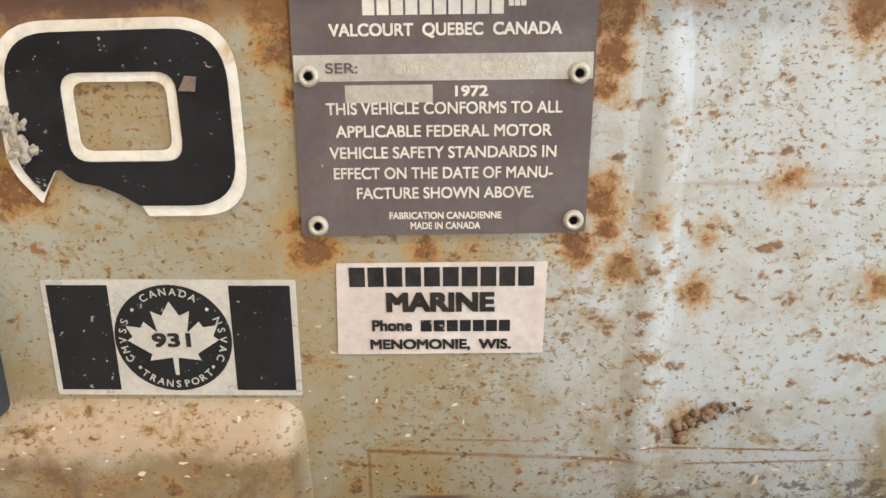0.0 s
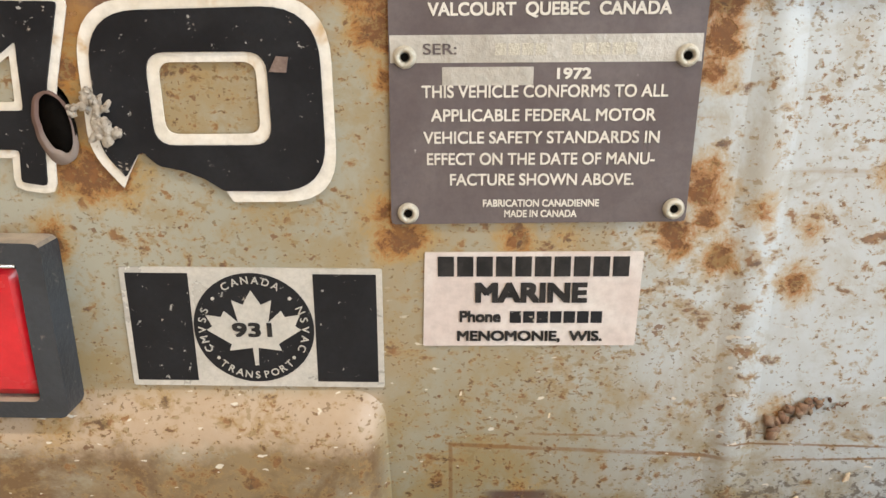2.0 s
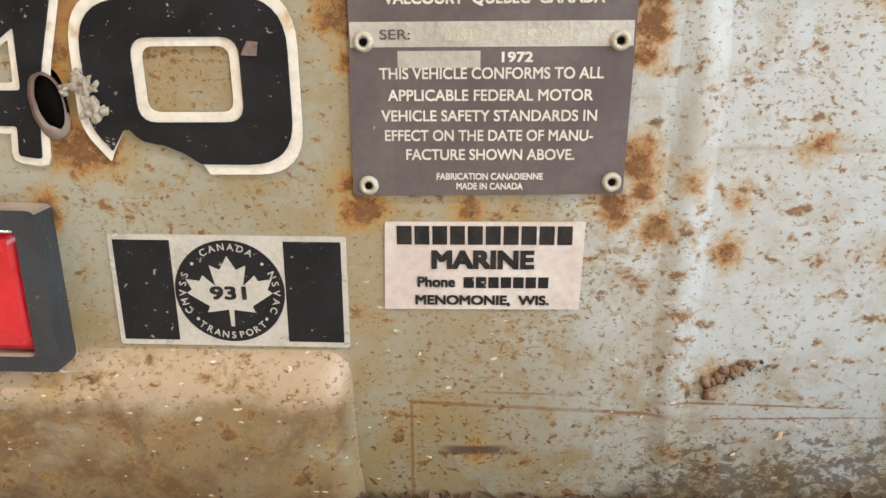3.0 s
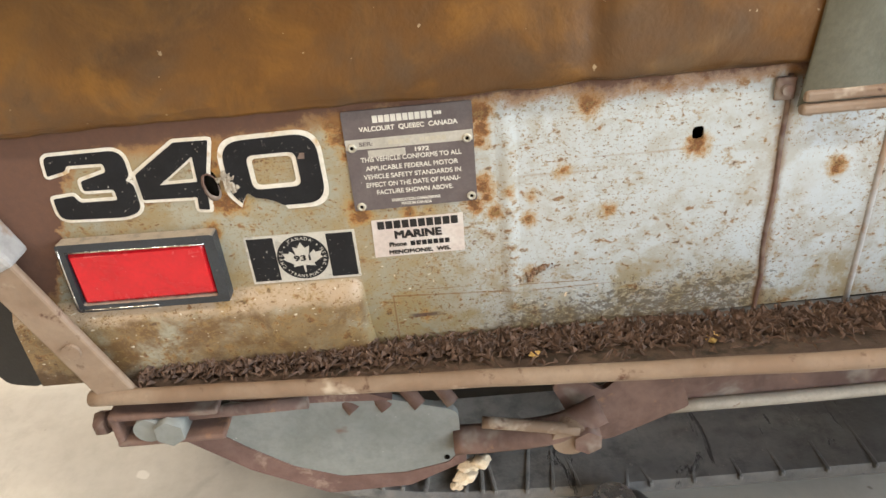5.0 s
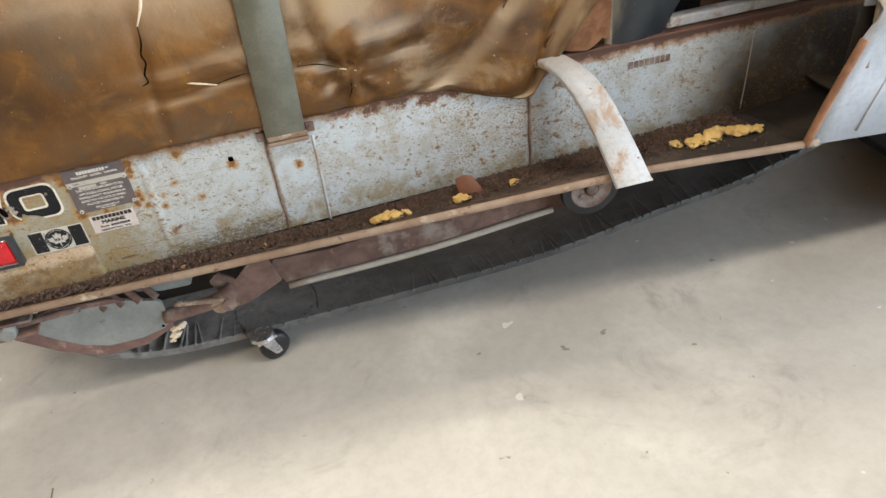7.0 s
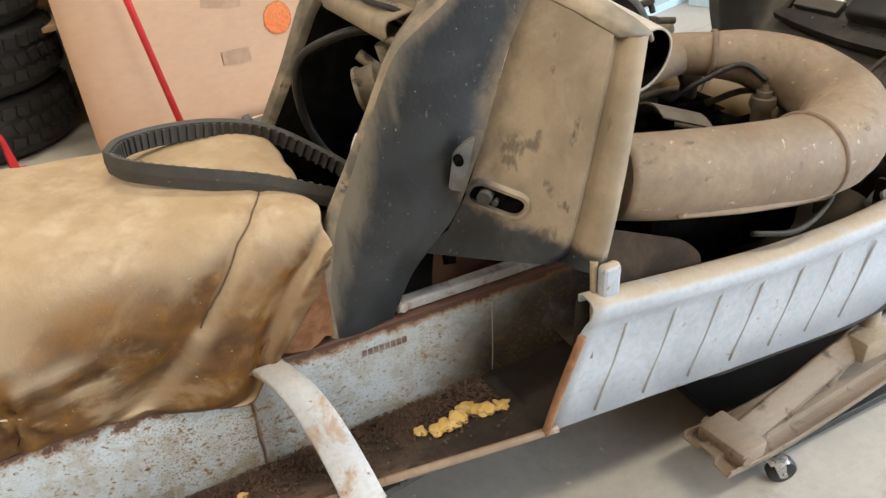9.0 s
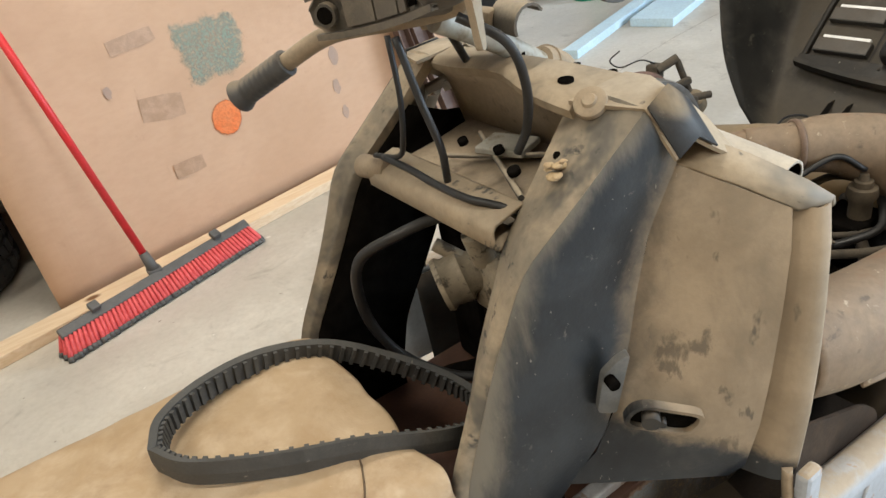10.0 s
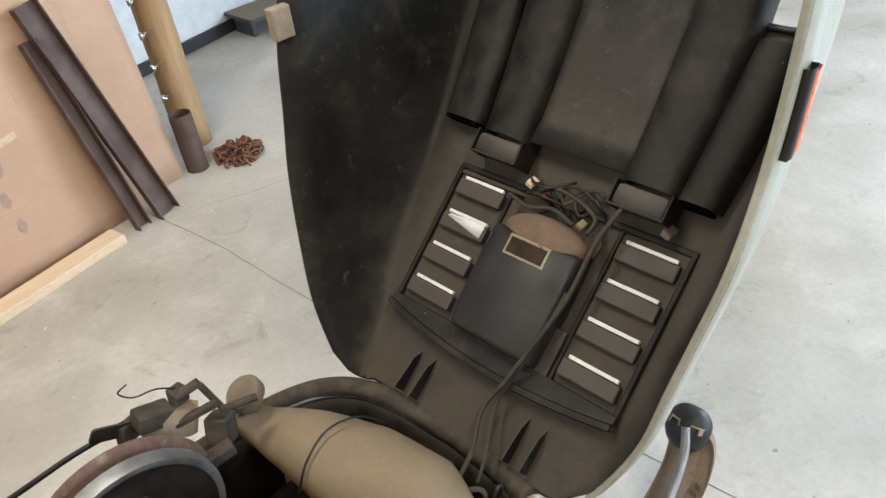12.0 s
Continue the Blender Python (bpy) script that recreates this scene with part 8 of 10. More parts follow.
M["rib_grime"] = plain("rib_grime", (0.33, 0.345, 0.36), (0.41, 0.42, 0.43), 40, 0.7)


def build_belly_pan():
    def rim():
        pts = [(1.03, -0.178, 0.489), (1.20, -0.180, 0.470), (1.39, -0.178, 0.452), (1.58, -0.172, 0.448), (1.74, -0.148, 0.450), (1.845, -0.095, 0.445), (1.905, 0.0, 0.43), (1.925, YC, 0.425)]
        return pts
    near = curve_points(rim(), 8)
    line = near + [Vector(mirror(p)) for p in near[::-1][1:]]
    bm = bmesh.new()
    grid = []
    n = len(line)
    for k, p in enumerate(line):
        q = line[min(k + 1, n - 1)] - line[max(k - 1, 0)]
        out = Vector((q.y, -q.x, 0)).normalized()
        t = min(k, n - 1 - k) / (n / 2)
        low = lerp(0.300, 0.20, min(1, t * 1.5))
        lean = -0.062 if k in (0, n - 1) else -0.062 * max(0, 1 - t * 9)
        grid.append([p - out * 0.028 + Vector((0, 0, -0.012)), p - out * 0.028 + Vector((0, 0, -0.001)), p - out * 0.020 + Vector((0, 0, 0.005)), p - out * 0.002 + Vector((0, 0, 0.003)), p + out * 0.007 + Vector((0, 0, -0.005)), p + out * 0.009 + Vector((lean * 0.1, 0, -0.020)), p + out * 0.005 + Vector((lean * 0.15, 0, -0.028)),
                     p - out * 0.002 + Vector((lean * 0.2, 0, -0.046)), Vector((p.x, p.y, lerp(p.z, low, 0.55))) + Vector((lean * 0.6, 0, 0)), Vector((p.x, p.y, low)) + Vector((lean, 0, 0)) - out * 0.002, Vector((p.x, p.y, low - 0.004)) + Vector((lean, 0, 0)) - out * 0.008])
    sheet(bm, grid, 0.003)
    pan = part("belly_pan", bm, M["white_paint"], SLED, "white ribbed side panel and nose pan, dusty on its rim")
    # black rubber seal on the far rim
    bm = bmesh.new()
    far = [p for p in line[n // 2 - 8:] if p.x > 1.20]
    tube(bm, [p + Vector((0, 0, 0.001)) + (Vector((1.35, YC, 0.43)) - p).normalized() * 0.010 for p in far], 0.0200, 12, 2)
    part("rim_seal", bm, M["junk"], pan, "dark perished rim seal")
    # slanted ribs
    for k in range(7):
        x = 1.047 + 0.0820 * k
        bm = bmesh.new()
        z0, z1 = lerp(0.306, 0.270, k / 6), lerp(0.438, 0.402, k / 6)
        y = (-0.1780, -0.1788, -0.1790, -0.1785, -0.1770, -0.1755, -0.1735)[k]
        tube(bm, [(x, y, z0), (x + 0.022, y, (z0 + z1) / 2), (x + 0.043, y, z1)], 0.0022, 8, 3)
        part("rib", bm, M["rib_grime"], pan)
    bm = bmesh.new()
    tube(bm, [(0.966, -0.1782, 0.301), (0.985, -0.1788, 0.36), (1.004, -0.179, 0.41), (1.018, -0.179, 0.445)], 0.0055, 8, 3)
    part("rusty_edge", bm, M["orange_rust"], pan)
    # dark sheet added inside the pan, its colour standing for the bay's shade
    bm = bmesh.new()
    liner = []
    for k, p in enumerate(line):
        q = line[min(k + 1, n - 1)] - line[max(k - 1, 0)]
        out = Vector((q.y, -q.x, 0)).normalized()
        liner.append([p - out * 0.030 + Vector((0, 0, -0.012)), p - out * 0.033 + Vector((0, 0, -0.08)), p - out * 0.040 + Vector((0, 0, -0.20))])
    sheet(bm, liner, 0.002)
    part("pan_shade_sheet", bm, M["dark_metal"], pan, "dark sheet inside the pan, standing for the bay's shade")
    # floor of the pan, coloured dark for the bay's shade
    bm = bmesh.new()
    sheet(bm, [[(x, y, z) for x, z in ((1.10, 0.30), (1.30, 0.245), (1.60, 0.22), (1.80, 0.235), (1.88, 0.30))] for y in (-0.165, 0.0, YC, 0.36, 0.53)], 0.004)
    part("pan_floor", bm, M["dark_metal"], pan, "pan floor, coloured dark for the bay's shade")
    # white tab behind the side panel and the stay next to it
    bm = bmesh.new()
    box(bm, (1.048, -0.176, 0.43), (1.076, -0.160, 0.532), 0.006, m=Matrix())
    part("side_tab", bm, M["white_paint"], pan, "white bracket tab")
    # its brown is taken darker to paint in the shadow on this inner face
    bm = bmesh.new()
    slab(bm, rounded([(1.075, 0.38), (1.24, 0.38), (1.235, 0.478), (1.20, 0.512), (1.06, 0.572)], 0.02, 4), 0.004, Matrix.Translation((0, -0.150, 0)))
    part("heat_shield", bm, M["shield"], pan, "dull brown inner shield")
    bm = bmesh.new()
    box(bm, (0.845, 0.004, 0.428), (1.17, 0.024, 0.444), 0.003)
    rod(bm, (0.852, -0.004, 0.440), (0.852, 0.02, 0.440), 0.006)
    box(bm, (0.825, 0.012, 0.425), (0.845, 0.06, 0.45), 0.004)
    part("hinge_rail", bm, M["rail_paint"], SLED, "scuffed metal rail on the tunnel edge")
    # stay between console flange and pan
    bm = bmesh.new()
    tube(bm, [(1.052, -0.150, 0.53), (1.050, -0.156, 0.49), (1.046, -0.165, 0.44), (1.040, -0.170, 0.40)], 0.011, 12, 4, flat=0.5)
    part("side_stay", bm, M["dusty_metal"], pan)
    # tunnel top inside the bay, seen past the leg
    bm = bmesh.new()
    sheet(bm, [[(x, y, 0.422 + 0.004 * noise.noise((x * 20, y * 20, 1))) for x in np.linspace(0.84, 1.24, 9)] for y in (0.024, 0.08, 0.18, 0.28, 0.345)], 0.003)
    part("bay_floor", bm, M["tunnel_top"], SLED, "rusty brown tunnel top under the console")
    return pan


build_belly_pan()


SPINE = [(1.905, 0.440), (1.965, 0.490), (2.062, 0.588), (2.152, 0.666), (2.242, 0.746), (2.335, 0.840), (2.42, 0.945), (2.50, 1.06), (2.555, 1.19)]
CREASE = [0.215, 0.262, 0.290, 0.315, 0.338, 0.360, 0.382, 0.400, 0.415]
RIM = [(1.862, 0.245, 0.430), (1.866, 0.285, 0.500), (1.880, 0.340, 0.600), (1.905, 0.375, 0.715), (1.935, 0.402, 0.850), (1.965, 0.416, 0.960), (1.990, 0.424, 1.070), (2.03, 0.430, 1.19), (2.08, 0.435, 1.32)]


CREASE_NEAR = [0.205, 0.235, 0.258, 0.270, 0.278, 0.278, 0.270, 0.260, 0.250]
RIM_NEAR = [(1.93, 0.244, 0.430), (1.948, 0.284, 0.486), (1.97, 0.334, 0.610), (1.986, 0.360, 0.737), (2.008, 0.384, 0.86), (2.024, 0.400, 0.951), (2.070, 0.400, 1.045), (2.09, 0.402, 1.15), (2.096, 0.404, 1.26)]


def along(line, v):
    t = v * (len(line) - 1)
    i = min(int(t), len(line) - 2)
    f = t - i
    a, b, c, d = (Vector(line[min(max(k, 0), len(line) - 1)]) for k in (i - 1, i, i + 1, i + 2))
    return 0.5 * (2 * b + (c - a) * f + (2 * a - 5 * b + 4 * c - d) * f**2 + (3 * b - a - 3 * c + d) * f**3)


def hood_point(u, v):
    """The hood's shell: u from far side to near side (-1..1), v from the hinge up."""
    c, r = along(SPINE, v), along(RIM if u < 0 else RIM_NEAR, v)
    w = along([(k, 0.0) for k in (CREASE if u < 0 else CREASE_NEAR)], v).x
    s = abs(u)
    a, b = Vector((c.x, w, c.y)), r
    if s < 0.6:
        q = s / 0.6
        p = Vector((c.x, w * q, c.y)) + (b - a) * 0.03 * q**3
    else:
        q = (s - 0.6) / 0.4
        k = a + Vector((0, (r.y - w) * 0.55 + 0.006, 0))
        p = (1 - q) ** 2 * (a + (b - a) * 0.03) + 2 * q * (1 - q) * k + q * q * b
    return Vector((p.x, YC - math.copysign(p.y, u), p.z))


def hood_frame(u, v, lift=0.0):
    """A pose on the hood's inner face: x across towards the near side, y up the hood, z out of it."""
    p = hood_point(u, v)
    up = (hood_point(u, min(1, v + 0.02)) - hood_point(u, max(0, v - 0.02))).normalized()
    x = Vector((0, -1, 0))
    z = x.cross(up).normalized()
    z = z if z.x < 0 else -z
    m = Matrix((x, up, z)).transposed().to_4x4()
    return Matrix.Translation(p + z * lift) @ m


def build_hood():
    bm = bmesh.new()
    nu, nv = 56, 48
    grid = []
    for j in range(nv + 1):
        v = j / nv
        row = []
        for i in range(nu + 1):
            u = -1 + 2 * i / nu
            # the hinge edge is a rounded tongue
            q = min(1.0, max(0.0, abs(u) - 0.40) / 0.60)
            vv = max(v, 0.14 * (1 - math.sqrt(1 - q**4))) if u < 0 else max(v, 0.20 * (1 - math.sqrt(1 - q**2.4)))
            row.append(hood_point(u, vv))
        grid.append(row)
    sheet(bm, grid)
    # opening high on the near side
    bm.faces.ensure_lookup_table()
    gone = [bm.faces[j * nu + i] for j in range(42, 47) for i in range(38, 46) if not (j in (42, 46) and i in (38, 45))]
    bmesh.ops.delete(bm, geom=gone, context="FACES_ONLY")
    bmesh.ops.remove_doubles(bm, verts=bm.verts, dist=1e-5)
    bmesh.ops.dissolve_degenerate(bm, edges=bm.edges, dist=1e-5)
    bmesh.ops.recalc_face_normals(bm, faces=bm.faces)
    inside = sum(f.normal.x for f in bm.faces) < 0
    bmesh.ops.solidify(bm, geom=bm.faces[:], thickness=0.006 if inside else -0.006)
    bm.normal_update()
    for f in bm.faces:
        f.smooth = True
        f.material_index = 0
    hood = part("hood", bm, [M["hood_in"], M["hood_out"]], SLED, "opened moulded hood, its black inside facing back")
    me = hood.data
    for p in me.polygons:
        c = p.center
        if p.normal.x > 0.05 and p.normal.z < 0.75 and p.normal.dot(Vector((c.x - 1.9, c.y - YC, c.z - 0.9))) > 0.10:
            p.material_index = 1
    return hood


HOOD = build_hood()


def on_hood(bm, lo, hi, m, bevel=0.003, index=0):
    box(bm, lo, hi, bevel, m=m, mat_index=index)


def build_hood_fittings():
    # the louvre frame: plane through its lower and upper edge
    low, high = Vector((2.0326, 0.5638)), Vector((2.255, 0.7587))
    rise = (high - low).length
    way = (high - low).normalized()
    up = Vector((way.x, 0, way.y))
    x = Vector((0, -1, 0))
    z = x.cross(up).normalized()
    z = z if z.x < 0 else -z
    m = Matrix.Translation((low.x, YC, low.y)) @ Matrix((x, up, z)).transposed().to_4x4()
    W = 0.262
    bm = bmesh.new()
    for a, b in (((-W, -0.012, -0.02), (W, 0.004, 0.012)), ((-W, rise - 0.004, -0.02), (W, rise + 0.008, 0.010)), ((-W, -0.01, -0.02), (-W + 0.010, rise, 0.012)), ((W - 0.010, -0.01, -0.02), (W, rise, 0.012)),
                 ((-0.125, 0.0, -0.02), (-0.117, rise, 0.006)), ((0.117, 0.0, -0.02), (0.125, rise, 0.006))):
        on_hood(bm, a, b, m)
    frame_ = part("louvre_frame", bm, M["duct"], HOOD, "black moulded louvre frame")
    for side in (-1, 1):
        for k in range(4):
            y = lerp(0.030, rise - 0.045, k / 3)
            bm = bmesh.new()
            x0, x1 = sorted((side * 0.130, side * 0.245))
            on_hood(bm, (x0, y - 0.012, -0.012), (x1, y + 0.020, 0.014), m @ Matrix.Translation((0, 0, 0)) , 0.003)
            part("louvre", bm, M["grey_box"], frame_)
            # solid pale strip, its white standing for daylight through the slot
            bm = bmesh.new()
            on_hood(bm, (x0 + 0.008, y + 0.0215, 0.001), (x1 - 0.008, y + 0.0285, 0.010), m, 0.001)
            part("louvre_slot", bm, M["slot_light"], frame_, "pale strip standing for daylight in the louvre slot")
    bm = bmesh.new()
    on_hood(bm, (-0.25, rise * 0.95, -0.01), (-0.03, rise * 0.98, 0.012), m, 0.002)
    part("louvre_rib", bm, M["hood_in"], frame_)
    bm = bmesh.new()
    on_hood(bm, (-0.118, 0.0, -0.005), (0.118, rise * 0.3, 0.012), m, 0.004)
    part("louvre_panel", bm, M["hood_in"], frame_)
    # apron below the louvres, its lower edge bowed, with a raised lip
    bm = bmesh.new()
    grid = []
    for k in range(21):
        u = -1 + 2 * k / 20
        sag = 0.010 + 0.026 * (1 - u * u)
        grid.append([m @ Vector((u * W, y, h)) for y, h in ((0.004, 0.014), (-sag * 0.6, 0.015), (-sag, 0.017), (-sag - 0.002, 0.024), (-sag - 0.009, 0.024), (-sag - 0.012, 0.010))])
    sheet(bm, grid, 0.002)
    part("louvre_apron", smooth(bm, 50), M["duct"], frame_, "bowed black apron under the louvres")
    for k in range(7):
        bm = bmesh.new()
        rod(bm, m @ Vector((-0.09 + 0.03 * k, -0.008, 0.013)), m @ Vector((-0.09 + 0.03 * k, -0.008, 0.0185)), 0.0035, sides=8)
        part("apron_stud", bm, M["dark_metal"], frame_)
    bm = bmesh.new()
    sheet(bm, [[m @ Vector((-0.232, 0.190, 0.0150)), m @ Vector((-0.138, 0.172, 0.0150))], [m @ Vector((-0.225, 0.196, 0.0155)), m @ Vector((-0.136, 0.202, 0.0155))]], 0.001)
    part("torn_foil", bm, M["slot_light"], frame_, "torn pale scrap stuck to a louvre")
    # headlamp housing in the middle
    bm = bmesh.new()
    grid = []
    for k, (y, h, w) in enumerate(((0.004, 0.0, 0.088), (0.005, 0.040, 0.089), (0.008, 0.047, 0.091), (0.016, 0.050, 0.093), (0.115, 0.055, 0.097), (0.204, 0.058, 0.095), (0.214, 0.052, 0.092), (0.220, 0.0, 0.090))):
        grid.append([m @ Vector(p) for p in ((-w, y, -0.01), (-w, y, h * 0.85), (-w + 0.01, y, h), (w - 0.01, y, h), (w, y, h * 0.85), (w, y, -0.01))])
    sheet(bm, grid)
    lamp = part("headlamp_housing", smooth(bm, 35), M["lamp_black"], HOOD, "dark headlamp housing with a worn label")
    bm = bmesh.new()
    lathe(bm, [(0.0, 0.012), (0.04, 0.011), (0.060, 0.006), (0.068, -0.004), (0.070, -0.03)], m @ Matrix.Translation((0.006, 0.222, 0.046)) @ Matrix.Diagonal((1.28, 0.56, 1, 1)), 28)
    part("lamp_back", bm, M["lamp_brown"], lamp, "brown dusty back of the headlamp")
    bm = bmesh.new()
    on_hood(bm, (-0.048, 0.166, 0.0560), (0.042, 0.206, 0.0595), m, 0.001)
    lab = part("lamp_label", bm, M["brass_dusty"], lamp)
    bm = bmesh.new()
    on_hood(bm, (-0.043, 0.171, 0.0590), (0.037, 0.201, 0.0602), m, 0.0005)
    part("label_field", bm, M["shield"], lab)
    # four air ducts up the hood, ending in mouths over the louvres
    for x, w, y0, y1, h, mouth in ((-0.290, 0.050, 0.485, 0.93, 0.050, 0), (-0.165, 0.056, 0.475, 0.93, 0.066, 1), (0.150, 0.054, 0.470, 0.93, 0.070, 1), (0.232, 0.034, 0.470, 0.765, 0.050, 0)):
        bm = bmesh.new()
        grid = []
        for k in range(11):
            v = min(0.985, 0.175 + lerp(y0, y1, k / 10) * 0.88)
            f = hood_frame(0.0, v)
            f = Matrix.Translation(Vector((0, -x * (1 + 0.10 * (k / 10)), 0))) @ f
            grow = 1.0 + 0.10 * math.sin(math.pi * k / 10)
            grid.append([f @ Vector((math.copysign(w * grow * abs(math.cos(a)) ** 0.7, math.cos(a)), 0, h * max(0.0, math.sin(a)) ** 0.5)) for a in (math.pi * q / 18 for q in range(19))])
        sheet(bm, grid, 0.003)
        duct = part("air_duct", smooth(bm, 60), M["duct"], HOOD, "black moulded air duct")
        f = Matrix.Translation(Vector((0, -x, 0))) @ hood_frame(0.0, 0.175 + (y0 - 0.012) * 0.88)
        if mouth:
            bm = bmesh.new()
            box(bm, (-w * 0.92, -0.036, 0.004), (w * 0.92, 0.006, h * 0.90), 0.010, m=f)
            end = part("duct_mouth", smooth(bm, 40), M["grey_box"], duct)
            bm = bmesh.new()
            for p, q in (((-w, -0.038, h * 0.86), (w, -0.033, h * 0.96)), ((-w, -0.038, 0.0), (-w + 0.004, 0.01, h * 0.94)), ((w - 0.004, -0.038, 0.0), (w, 0.01, h * 0.94))):
                box(bm, p, q, 0.0012, m=f)
            part("wire_clip", bm, M["dark_metal"], end)
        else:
            # near-black block standing for the shade inside the open duct end
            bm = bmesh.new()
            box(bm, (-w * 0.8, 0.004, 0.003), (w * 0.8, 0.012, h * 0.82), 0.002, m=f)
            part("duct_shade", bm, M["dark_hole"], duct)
    # moulded liner between the inner ducts, with a curled lower edge
    bm = bmesh.new()
    grid = []
    for k in range(9):
        v = lerp(0.600, 0.985, k / 8)
        f = hood_frame(0.0, v)
        grid.append([f @ Vector((lerp(-0.12, 0.11, q / 8), 0, 0.030 + (0.006 if k == 0 else 0.0) + 0.002 * noise.noise((q, k * 0.7, 3)))) for q in range(9)])
    sheet(bm, grid, 0.004)
    part("hood_liner", bm, M["hood_in"], HOOD, "black moulded liner between the ducts")
    # hinge ears near the lower edge
    for y in (0.315, 0.045):
        for off in (-0.018, 0.020):
            bm = bmesh.new()
            f = Matrix.Translation((0, y - YC + off, 0)) @ hood_frame(0.0, 0.095)
            slab(bm, [(-0.040, 0.0), (0.052, 0.0), (0.03, 0.020), (-0.035, 0.034)], 0.003, f @ Matrix.Rotation(radians(90), 4, "Z"))
            part("hinge_ear", bm, M["hood_in"], HOOD)
    # wiring
    bm = bmesh.new()
    g = lambda x, y, h=0.03: m @ Vector((x, y, h))  # noqa: E731
    tube(bm, [g(0.13, 0.33, 0.06), g(0.115, 0.25, 0.065), g(0.112, 0.14, 0.062), g(0.095, 0.06, 0.058), g(0.068, -0.03, 0.040), g(0.045, -0.10, 0.030), (1.87, 0.105, 0.50), (1.82, 0.095, 0.48)], 0.0048, 8)
    tube(bm, [g(0.105, 0.15, 0.060), g(0.098, 0.07, 0.055), g(0.075, -0.02, 0.032), g(0.060, -0.08, 0.02), (1.88, 0.085, 0.49), (1.84, 0.07, 0.47)], 0.0032, 8)
    tube(bm, [g(-0.06, 0.290, 0.03), g(-0.02, 0.312, 0.04), g(0.03, 0.308, 0.035), g(0.08, 0.288, 0.04), g(0.085, 0.255, 0.05)], 0.004, 8)
    tube(bm, [g(-0.11, 0.275, 0.03), g(-0.05, 0.262, 0.05), g(0.0, 0.275, 0.045), g(0.05, 0.262, 0.045)], 0.004, 8)
    part("wiring", bm, M["wire_brown"], HOOD, "dusty dark wiring loom")
    for p, mt, r in ((g(-0.075, 0.310, 0.03), "pale_foam", 0.012), (g(0.205, 0.315, 0.025), "brass_dusty", 0.014), (g(-0.035, 0.292, 0.04), "red_plastic", 0.005), (g(0.065, 0.268, 0.045), "tank", 0.010)):
        bm = bmesh.new()
        box(bm, (-r, -r * 0.7, -r * 0.5), (r, r * 0.7, r * 0.5), r * 0.25, m=Matrix.Translation(p) @ Matrix.Rotation(0.5, 4, "X"))
        part("connector", bm, M[mt], HOOD)
    rng = random.Random(21)
    for k in range(9):
        x0, x1 = rng.uniform(-0.12, 0.02), rng.uniform(0.0, 0.12)
        y0 = rng.uniform(0.265, 0.335)
        bm = bmesh.new()
        tube(bm, [g(x0, y0, 0.015), g(lerp(x0, x1, 0.3), y0 + rng.uniform(-0.03, 0.03), rng.uniform(0.02, 0.05)), g(lerp(x0, x1, 0.7), y0 + rng.uniform(-0.03, 0.03), rng.uniform(0.02, 0.05)), g(x1, y0 + rng.uniform(-0.03, 0.02), 0.02)], rng.uniform(0.0016, 0.0034), 6, 5)
        part("wire", bm, M["wire_brown" if k % 2 else "black_rubber"], HOOD)
    for x0, y0, w_, h_ in ((-0.045, 0.275, 0.030, 0.014), (0.03, 0.300, 0.024, 0.012), (0.098, 0.245, 0.016, 0.022)):
        bm = bmesh.new()
        slab(bm, rounded([(-w_, -h_), (w_ * 0.6, -h_), (w_, h_ * 0.2), (w_ * 0.2, h_), (-w_ * 0.8, h_ * 0.7)], 0.004, 3), 0.006, m @ Matrix.Translation((x0, y0, 0.035)) @ Matrix.Rotation(radians(-80), 4, "X"))
        part("lamp_bracket", bm, M["shield"], lamp)
    bm = bmesh.new()
    ring = [hood_point(lerp(0.357, 0.643, a), lerp(0.875, 0.979, b)) for a, b in ((0.1, 0), (0.5, -0.02), (0.9, 0), (1, 0.2), (1, 0.8), (0.9, 1), (0.5, 1), (0.1, 1), (0, 0.8), (0, 0.2), (0.1, 0), (0.3, -0.01))]
    tube(bm, [p + Vector((-0.004, 0, 0.003)) for p in ring], 0.006, 8, 4)
    part("opening_lip", bm, M["lamp_black"], HOOD, "black lip of the hood opening")
    # pale outer flange of the near rim, with its side marker
    bm = bmesh.new()
    grid = []
    for k in range(30):
        v = lerp(0.08, 1.0, k / 29)
        p = hood_point(1.0, v)
        wdt = 0.010 + 0.010 * min(1, v * 1.6)
        grid.append([p + Vector((-0.003, 0.004, 0)), p + Vector((-0.006, -0.003, 0.0)), p + Vector((0.004, -0.007, 0)), p + Vector((wdt, -0.008, 0)), p + Vector((wdt + 0.03, -0.006, 0)), p + Vector((wdt + 0.03, 0.0, 0)), p + Vector((0.004, 0.006, 0))])
    sheet(bm, grid, close=True)
    part("hood_rim", bm, M["hood_out"], HOOD, "pale cream painted hood rim")
    for lo, hi, off, mt, nm in ((0.785, 0.905, 0.012, "black_rubber", "marker_base"), (0.79, 0.90, 0.022, "orange_lens", "side_marker")):
        bm = bmesh.new()
        grid = []
        for k in range(6):
            p = hood_point(1.0, lerp(lo, hi, k / 5)) + Vector((off, -0.009, 0))
            grid.append([p + Vector((0, 0.002, 0)), p + Vector((0, -0.007, 0)), p + Vector((0.010, -0.009, 0)), p + Vector((0.022, -0.007, 0)), p + Vector((0.022, 0.002, 0))])
        sheet(bm, grid, close=True)
        part(nm, bm, M[mt], HOOD)
    bm = bmesh.new()
    p = hood_point(-1.0, 0.80)
